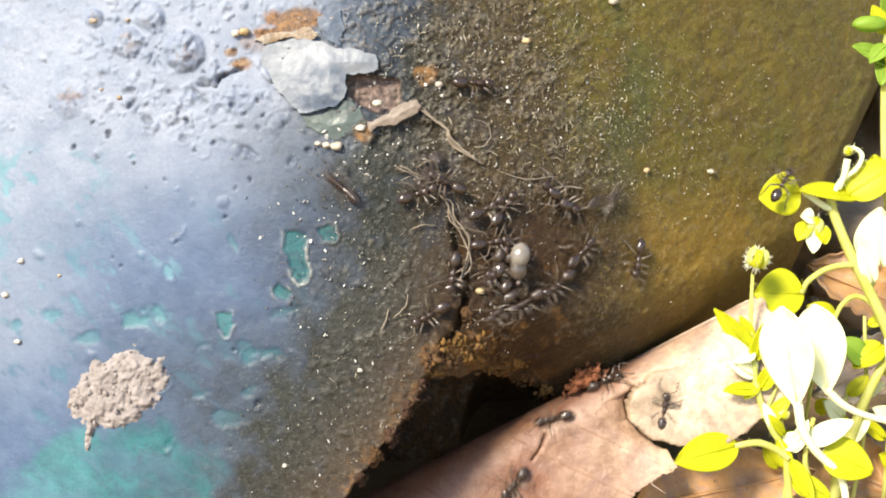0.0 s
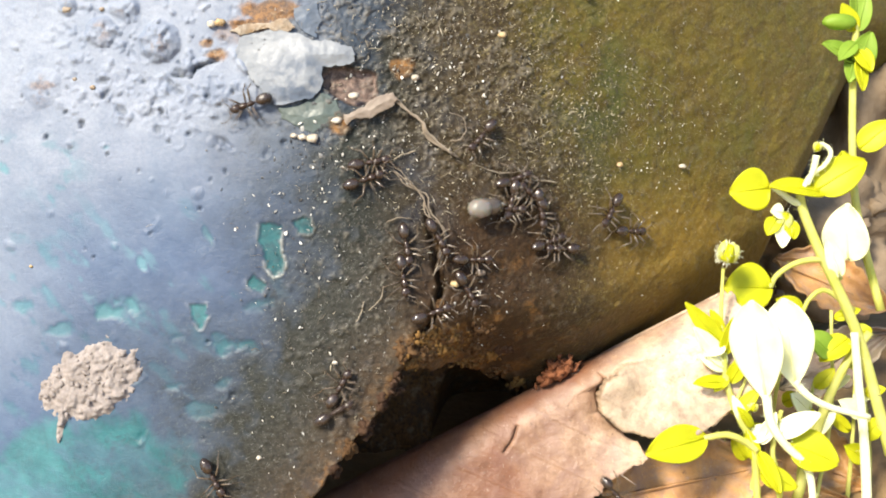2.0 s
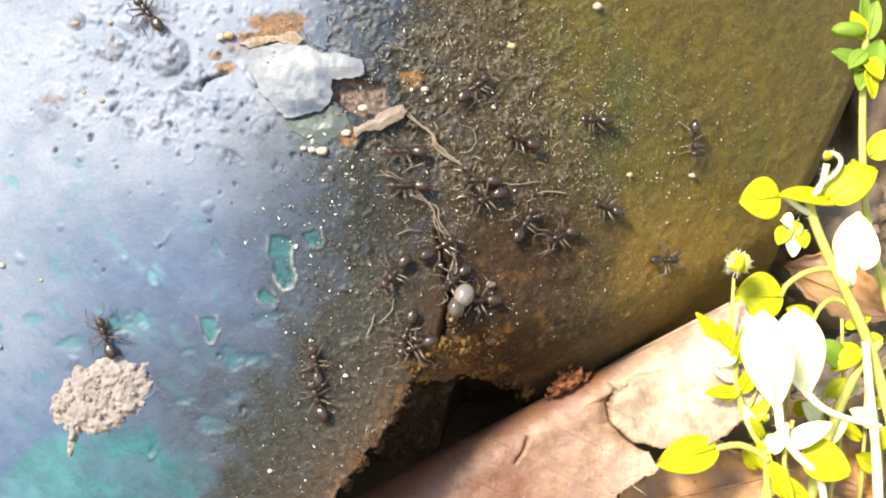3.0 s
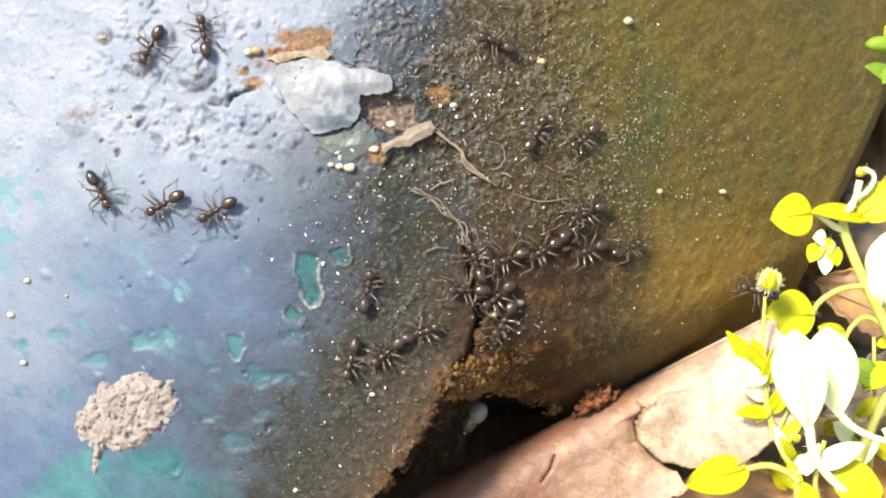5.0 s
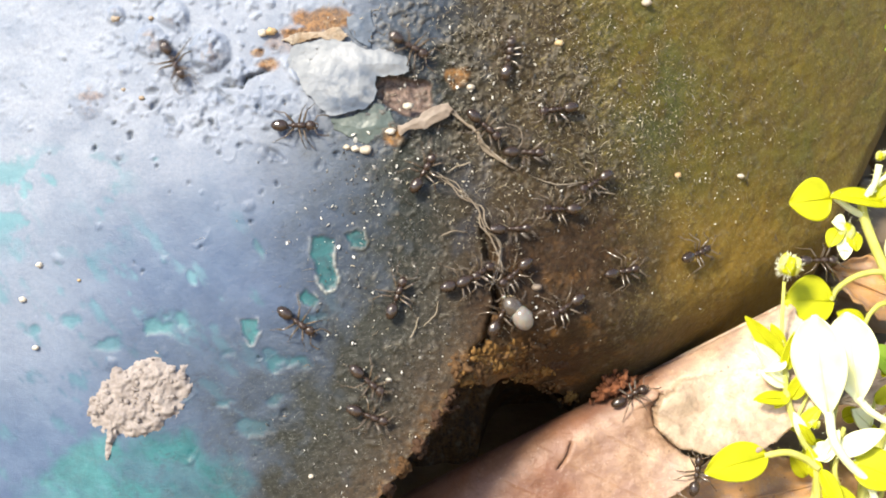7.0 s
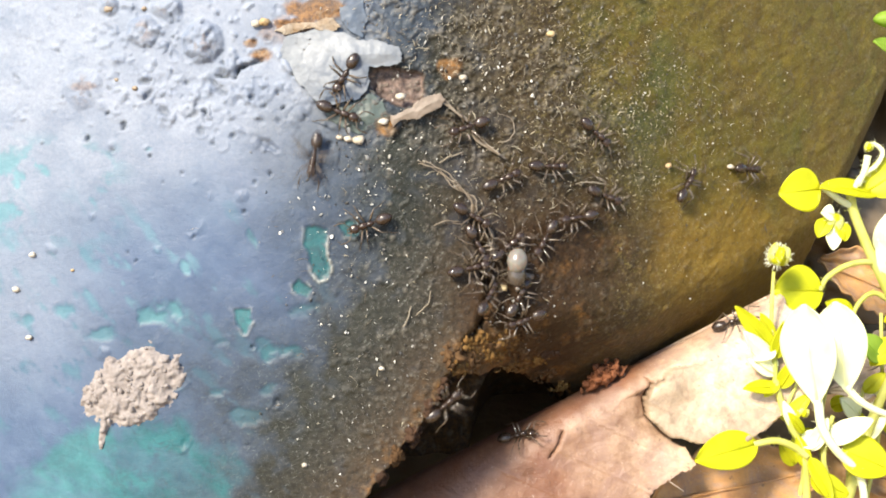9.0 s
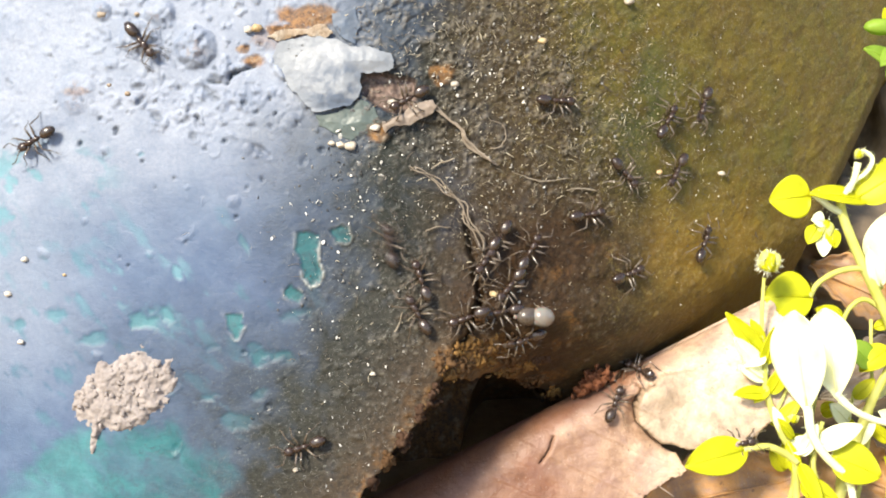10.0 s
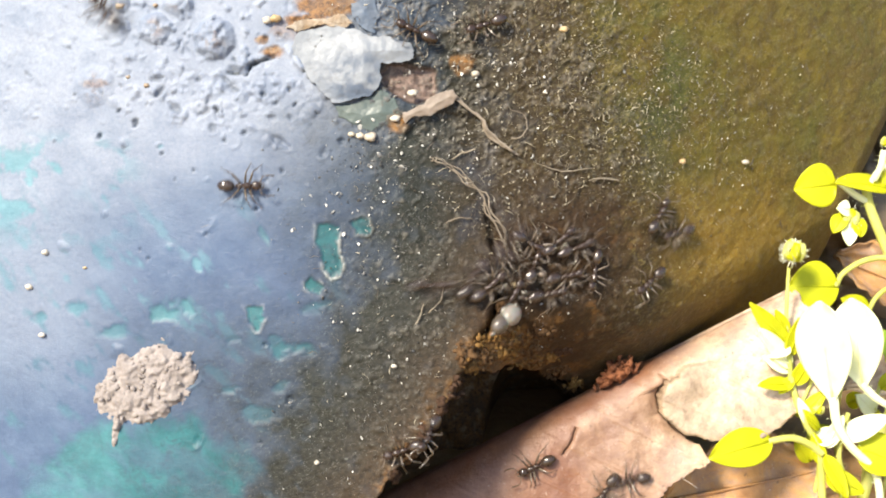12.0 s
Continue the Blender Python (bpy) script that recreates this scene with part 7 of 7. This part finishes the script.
        (on_post, [(0, 4.6, -0.8, 72), (0.5, 4.3, -1.7, 30), (1, 2.9, -1.3, 20), (1.5, 5.1, -2.1, 40), (2, 4.1, -1.4, 0), (2.5, 6.0, -4.8, 0), (2.67, 5.5, -4.3, -60), (2.83, 4.9, -3.9, -120), (3, 4.2, -3.7, -180), (3.5, 6.2, -3.1, -165), (4, 3.4, -1.4, -150), (4.5, 2.4, -4.8, -135), (5, 3.7, -3.6, -120), (5.5, 5.5, -5.4, -150), (5.67, 4.6, -5.9, -206), (5.83, 3.6, -5.9, -263), (6, 2.7, -5.5, -320), (6.25, 6.8, -5.1, -340), (6.5, 10.9, -5.7, -360), (6.67, 9.5, -5.7, -410), (6.83, 8.3, -5.1, -460), (7, 7.4, -3.9, -510), (7.5, 8.4, -3.2, -512), (8, 6.6, -2.9, -515), (8.5, 3.6, -6.2, -517), (9, 4.8, -5.6, -520), (9.5, 1.8, -5.7, -540), (10, 5.6, -6.6, -520), (10.5, 3.3, -6.6, -510), (11, 2.3, -6.5, -530), (11.17, 2.1, -6.7, -586), (11.33, 2.0, -6.9, -643), (11.5, 1.9, -7.1, -700), (12, 5.2, -4.1, -710)]),
        (on_post, [(0, 9.1, 4.2, 137), (0.5, 10.0, 6.6, 200), (0.75, 7.2, 8.3, 140), (1, 5.2, 10.8, 80), (1.25, 9.1, 13.0, 40), (1.5, 10.8, 17.2, 0), (1.75, 7.4, 10.8, -52), (2, 7.4, 3.6, -104), (2.25, 4.6, 4.3, -132), (2.5, 1.8, 3.9, -160), (2.75, 0.4, 6.3, -170), (3, -1.7, 8.1, -180), (3.5, -7.8, 10.8, -200), (4, -11.7, 12.0, -220), (4.5, -14.5, 17.2, -240), (5, -19.7, 18.1, -260), (5.17, -17.6, 13.7, -309), (5.33, -14.5, 10.2, -358), (5.5, -10.4, 7.6, -408), (5.75, -9.6, 1.6, -439), (6, -7.5, -4.2, -470), (6.5, -7.8, -2.0, -430), (6.75, -7.1, -2.9, -360), (7, -6.0, -3.4, -290), (7.5, -7.1, -0.5, -257), (8, -4.8, 1.3, -225), (8.5, -6.4, -1.4, -192), (9, -7.3, 1.7, -160), (9.5, -11.3, 0.9, -170), (9.75, -22.7, 3.1, -160), (10, -32.9, 8.6, -150), (10.25, -29.1, 6.3, -85), (10.5, -25.0, 4.6, -20), (10.75, -31.6, -4.1, -10), (11, -33.1, -14.9, 0), (11.25, -23.2, -12.4, 55), (11.5, -13.9, -8.2, 110), (11.75, -7.3, -5.8, 85), (12, -0.7, -3.1, 60)]),
        (on_post, [(0, 4.6, -4.5, 229), (0.25, -0.3, -6.3, 244), (0.5, -4.8, -9.1, 260), (0.67, -9.1, -11.5, 316), (0.83, -13.4, -14.0, 373), (1, -17.5, -16.8, 430), (1.25, -11.0, -13.8, 414), (1.5, -6.7, -7.9, 399), (2, -6.2, -11.7, 420), (2.17, -5.2, -10.8, 473), (2.33, -4.0, -10.1, 526), (2.5, -2.7, -9.8, 580), (2.75, -5.5, -11.2, 525), (3, -8.6, -11.6, 470), (3.5, -10.1, -11.3, 506), (4, -7.9, -7.4, 542), (4.5, -8.2, -5.8, 578), (5, -8.1, -6.6, 615), (5.25, -7.3, -9.7, 607), (5.5, -6.7, -12.8, 600), (6, -7.3, -8.1, 590), (6.25, -8.7, -10.3, 575), (6.5, -10.4, -12.3, 560), (6.75, -9.3, -12.1, 630), (7, -8.2, -12.2, 700), (7.5, -5.6, -14.2, 715), (8, -5.3, -10.8, 730), (8.5, -5.1, -14.4, 745), (9, -1.9, -12.6, 760), (9.25, -1.0, -9.9, 780), (9.5, -1.3, -7.0, 800), (10, -3.0, -5.1, 840), (10.25, -5.8, -4.1, 805), (10.5, -8.6, -3.4, 770), (10.67, -7.5, -4.3, 713), (10.83, -6.2, -5.0, 656), (11, -4.9, -5.5, 600), (11.25, -4.4, -9.4, 640), (11.5, -4.7, -13.2, 680), (11.75, -4.6, -13.9, 640), (12, -4.2, -14.5, 600)]),
        (on_post, [(0, 4.6, -1.2, 218), (0.5, 1.3, -3.5, 250), (1, 0.6, -5.2, 220), (1.5, 0.5, -3.4, 200), (1.75, -0.6, -3.3, 240), (2, -1.3, -2.6, 280), (2.5, -3.1, -5.1, 210), (2.75, -6.3, -6.5, 155), (3, -8.8, -8.9, 100), (3.5, -11.5, -4.6, 127), (4, -15.5, 0.6, 155), (4.5, -19.9, 2.2, 182), (5, -22.6, 5.3, 210), (5.25, -20.7, 5.2, 247), (5.5, -19.0, 6.2, 285), (5.75, -13.3, 4.6, 272), (6, -9.3, 0.2, 260), (6.5, -8.3, 1.5, 290), (6.75, -2.9, 3.7, 326), (7, 2.6, 2.1, 362), (7.5, 3.8, 3.3, 368), (8, 1.0, 5.0, 373), (8.5, 4.4, 2.5, 379), (9, 2.5, 5.1, 385), (9.5, 2.2, 3.0, 370), (9.75, 2.9, 2.2, 305), (10, 3.2, 1.1, 240), (10.5, 0.1, 0.6, 210), (11, 0.8, 0.2, 240), (11.17, 0.4, -1.2, 180), (11.33, 0.3, -2.6, 120), (11.5, 0.6, -4.0, 60), (11.75, 3.8, -4.3, 35), (12, 6.6, -2.7, 10)]),
        (on_post, [(0, 9.5, 4.0, 325), (0.25, 10.7, 3.8, 367), (0.5, 12.0, 3.7, 410), (1, 14.0, 3.2, 480), (1.25, 10.8, 7.0, 455), (1.5, 6.3, 9.3, 430), (1.67, 5.8, 9.1, 483), (1.83, 5.4, 8.9, 536), (2, 5.0, 8.7, 590), (2.5, 1.8, 8.4, 560), (2.67, 2.0, 10.0, 506), (2.83, 2.5, 11.6, 453), (3, 3.3, 13.2, 400), (3.5, 4.4, 13.4, 430), (4, 2.0, 13.4, 460), (4.5, 2.7, 18.3, 490), (5, 3.1, 18.0, 520), (5.25, -1.6, 17.7, 540), (5.5, -5.9, 19.7, 560), (5.75, -5.5, 13.9, 575), (6, -1.9, 9.3, 590), (6.17, -3.1, 10.0, 536), (6.33, -4.4, 10.6, 483), (6.5, -5.7, 11.2, 430), (6.75, -1.0, 11.9, 435), (7, 2.4, 15.2, 440), (7.5, 6.1, 12.6, 410), (8, 7.7, 14.0, 380), (8.5, 9.6, 9.2, 350), (9, 10.2, 9.2, 320), (9.25, 11.3, 11.2, 370), (9.5, 13.4, 12.3, 420), (10, 17.6, 10.9, 420), (10.17, 16.3, 11.3, 360), (10.33, 15.3, 12.2, 300), (10.5, 14.8, 13.5, 240), (11, 13.3, 13.0, 170), (11.25, 7.9, 17.3, 175), (11.5, 0.9, 17.2, 180), (12, 0.5, 16.9, 200)]),
        (on_post, [(0, 4.6, 3.1, 55), (0.5, 5.8, 3.3, 10), (1, 7.3, 4.2, 30), (1.5, 5.3, 6.8, 20), (2, 7.4, 5.1, 20), (2.5, 9.8, 7.0, 15), (2.67, 8.9, 7.6, 63), (2.83, 8.2, 8.4, 111), (3, 7.5, 9.2, 160), (3.5, 7.3, 10.5, 135), (4, 4.8, 9.8, 110), (4.5, 4.7, 8.8, 85), (5, 6.0, 10.9, 60), (5.25, 7.9, 11.9, 130), (5.5, 10.1, 12.2, 200), (5.75, 5.6, 6.8, 218), (6, 2.5, 0.5, 236), (6.5, 3.7, -0.6, 230), (7, 3.2, -1.2, 220), (7.5, 1.7, -0.8, 190), (8, 1.7, 0.4, 160), (8.5, 2.2, -0.6, 130), (9, 3.9, -2.0, 100), (9.5, 6.4, 0.1, 60), (10, 5.5, -0.2, 60), (10.5, 8.6, 1.9, 70), (11, 6.8, 2.0, 120), (11.25, 4.7, 1.9, 180), (11.5, 2.8, 2.4, 240), (11.75, 3.3, 1.2, 285), (12, 3.8, -0.0, 330)]),
        (on_post, [(0, 0.3, 5.2, 153), (0.5, -0.8, 5.0, 150), (0.75, -1.9, 7.4, 185), (1, -3.9, 9.2, 220), (1.25, -1.6, 5.5, 270), (1.5, 0.1, 1.5, 320), (1.75, -1.5, 4.3, 345), (2, -4.1, 6.2, 370), (2.25, 1.8, 3.2, 351), (2.5, 7.7, 0.3, 333), (2.75, 7.5, 1.3, 376), (3, 7.5, 2.3, 420), (3.5, 7.7, 2.5, 457), (4, 5.9, 4.1, 495), (4.5, 7.9, 3.0, 532), (5, 7.0, 1.9, 570), (5.17, 5.9, 2.6, 520), (5.33, 5.2, 3.6, 470), (5.5, 5.0, 4.9, 420), (5.75, 4.8, 7.3, 480), (6, 4.4, 9.7, 540), (6.25, 0.0, 8.3, 540), (6.5, -3.9, 6.0, 540), (6.75, -1.4, 7.8, 610), (7, 0.5, 10.2, 680), (7.5, -0.5, 9.2, 650), (8, -1.0, 9.7, 620), (8.5, -0.7, 9.0, 590), (9, 0.2, 9.3, 560), (9.25, -3.8, 7.8, 535), (9.5, -8.0, 7.3, 510), (9.75, -5.6, 9.3, 540), (10, -3.8, 11.9, 570), (10.25, -8.2, 11.1, 585), (10.5, -12.4, 12.5, 600), (11, -14.4, 12.1, 620), (11.5, -15.3, 7.8, 680), (11.75, -6.0, 5.1, 710), (12, 1.1, -1.6, 740)]),
        (on_leaf, [(0, 10.0, -15.1, 190), (0.25, 7.1, -18.7, 217), (0.5, 6.1, -23.2, 244), (1, 4.7, -26.5, 246), (1.17, 4.8, -26.3, 299), (1.33, 5.0, -26.1, 352), (1.5, 5.2, -26.1, 405), (2, 7.3, -26.6, 346), (2.5, 6.7, -26.2, 326), (2.67, 6.5, -26.0, 379), (2.83, 6.4, -25.8, 431), (3, 6.3, -25.6, 484), (3.5, 6.6, -24.6, 489), (4, 4.2, -25.4, 494), (4.5, 6.8, -24.5, 499), (5, 4.0, -23.9, 503), (5.5, 3.5, -24.0, 550), (6, 3.3, -24.0, 548), (6.5, 3.1, -24.5, 601), (7, 2.6, -24.9, 584), (7.5, 4.0, -27.1, 604), (8, 0.9, -27.7, 624), (8.5, 5.2, -26.1, 644), (9, 3.3, -26.0, 665), (9.5, 3.5, -25.5, 610), (9.75, 3.8, -25.5, 666), (10, 4.1, -25.5, 722), (10.25, 4.4, -21.2, 716), (10.5, 7.3, -17.9, 710), (10.75, 4.5, -21.4, 654), (11, 2.6, -25.5, 598), (11.5, 2.6, -25.7, 646), (12, 2.2, -26.2, 592)]),
        (on_leaf, [(0, 6.3, -20.3, 230), (0.25, 7.0, -24.5, 264), (0.5, 10.2, -27.2, 299), (1, 10.2, -27.5, 269), (1.25, 10.4, -27.3, 337), (1.5, 10.6, -27.1, 405), (2, 12.8, -27.6, 346), (2.5, 12.2, -27.2, 328), (2.67, 12.0, -27.1, 380), (2.83, 11.9, -26.9, 432), (3, 11.8, -26.6, 484), (3.5, 12.3, -26.6, 489), (4, 8.8, -26.2, 494), (4.5, 8.8, -27.3, 498), (5, 9.4, -24.9, 503), (5.5, 9.0, -24.9, 549), (5.67, 8.9, -24.9, 489), (5.83, 8.8, -24.9, 429), (6, 8.8, -25.0, 369), (6.25, 8.6, -20.0, 372), (6.5, 8.2, -15.1, 375), (6.75, 8.9, -19.6, 322), (7, 8.0, -24.1, 269), (7.5, 8.5, -23.4, 291), (8, 6.6, -19.2, 314), (8.5, 4.8, -17.2, 337), (9, 5.0, -17.1, 360), (9.25, 8.9, -19.9, 400), (9.5, 13.8, -20.1, 440), (9.75, 13.0, -16.8, 435), (10, 14.2, -13.6, 430), (10.25, 16.0, -13.8, 370), (10.5, 17.5, -14.9, 310), (11, 15.7, -17.1, 355), (11.5, 16.3, -13.9, 300), (11.75, 14.4, -18.0, 268), (12, 11.4, -21.4, 236)]),
        (on_leaf, [(0, 19.2, -14.3, 80), (0.25, 21.2, -12.5, 50), (0.5, 23.1, -10.5, 20), (0.75, 22.3, -8.9, 85), (1, 21.9, -7.1, 150), (1.25, 21.9, -11.8, 202), (1.5, 19.5, -15.8, 254), (1.75, 19.3, -20.3, 259), (2, 18.7, -24.8, 264), (2.5, 17.7, -28.3, 254), (2.75, 17.4, -28.0, 189), (3, 17.3, -27.7, 124), (3.5, 16.1, -29.1, 129), (4, 17.9, -26.0, 133), (4.5, 16.4, -27.3, 138), (5, 14.9, -25.8, 143), (5.5, 14.4, -25.9, 187), (5.67, 14.4, -25.9, 128), (5.83, 14.3, -25.9, 69), (6, 14.2, -26.0, 10), (6.25, 14.5, -18.2, 72), (6.5, 18.7, -11.6, 135), (6.75, 16.3, -11.9, 82), (7, 14.0, -12.7, 30), (7.5, 16.0, -9.5, 22), (8, 17.0, -7.7, 15), (8.5, 18.7, -6.6, 7), (9, 22.9, -5.4, 0), (9.25, 22.1, -10.0, -55), (9.5, 19.6, -13.8, -111), (9.75, 18.0, -11.8, -170), (10, 16.3, -9.9, -230), (10.17, 18.2, -10.3, -173), (10.33, 19.9, -11.0, -116), (10.5, 21.5, -12.2, -60), (10.75, 19.9, -14.2, -130), (11, 18.9, -16.6, -200), (11.25, 15.9, -20.1, -158), (11.5, 15.0, -24.6, -116), (12, 13.7, -20.5, -170)]),
        (on_leaf, [(0, 14.0, -11.6, 20), (0.17, 15.1, -12.8, 70), (0.33, 16.4, -13.7, 120), (0.5, 17.9, -14.3, 170), (0.75, 15.1, -14.2, 175), (1, 12.4, -13.3, 180), (1.5, 11.6, -14.9, 225), (1.75, 14.9, -18.0, 267), (2, 17.4, -21.8, 309), (2.25, 21.4, -24.4, 309), (2.5, 23.0, -28.9, 308), (2.67, 22.9, -28.8, 363), (2.83, 22.9, -28.8, 419), (3, 22.9, -28.7, 474), (3.5, 24.2, -26.5, 481), (4, 22.5, -28.7, 489), (4.5, 20.9, -26.4, 496), (5, 20.3, -26.8, 503), (5.5, 19.9, -26.9, 546), (6, 19.6, -26.9, 550), (6.25, 19.5, -27.2, 486), (6.5, 19.3, -27.4, 421), (6.75, 18.9, -23.2, 430), (7, 19.5, -19.0, 440), (7.5, 19.5, -22.7, 442), (8, 19.4, -25.0, 445), (8.5, 16.9, -23.8, 448), (9, 19.6, -28.0, 451), (9.25, 18.3, -23.5, 405), (9.5, 19.4, -18.9, 360), (9.75, 22.1, -18.1, 365), (10, 24.4, -16.6, 370), (10.25, 23.4, -16.5, 440), (10.5, 22.5, -17.1, 510), (10.75, 20.4, -19.3, 545), (11, 17.5, -20.3, 580), (11.25, 13.0, -19.9, 565), (11.5, 9.0, -17.8, 550), (12, 5.6, -19.3, 565)]),
        (on_plant, [(0, 29.8, 5.3, 60), (0.3, 32.3, 3.7, -20), (0.7, 35.8, -0.4, -55), (1.2, 39.1, -6.5, -60), (1.7, 43.7, -13.4, -60), (4, 42.9, -6.8, 20), (4.2, 42.0, -4.7, 95), (4.5, 38.5, -1.4, 150), (4.8, 32.0, -0.7, 190), (5, 27.0, -2.1, 160), (5.5, 28.0, -2.1, 130), (6, 29.2, 0.9, 80), (6.5, 29.6, 0.7, 60), (7, 30.1, -0.6, 0), (7.6, 35.3, -2.6, -10), (8.2, 40.2, -4.8, -20), (12, 39.7, -6.5, -20)]),
    ]
    ants = [ANT] + [copy_thing(ANT, Matrix()) for _ in tracks[1:]]
    for i, (ant, (surface, rows)) in enumerate(zip(ants, tracks)):
        if surface is on_plant:
            tagged(ant, "small dark brown-black worker ant on the chickweed")
        if surface is on_leaf:
            tagged(ant, "small dark brown-black worker ant on the dead leaf")
        walk(ant, [(t, surface(u, v, d)) for t, u, v, d in rows])
        legs = [o for o in ant.children if o.name.startswith("leg")]
        for k, (leg, hip) in enumerate(zip(legs, HIPS)):
            walk(leg, step_rows(hip, k, i))


motions()
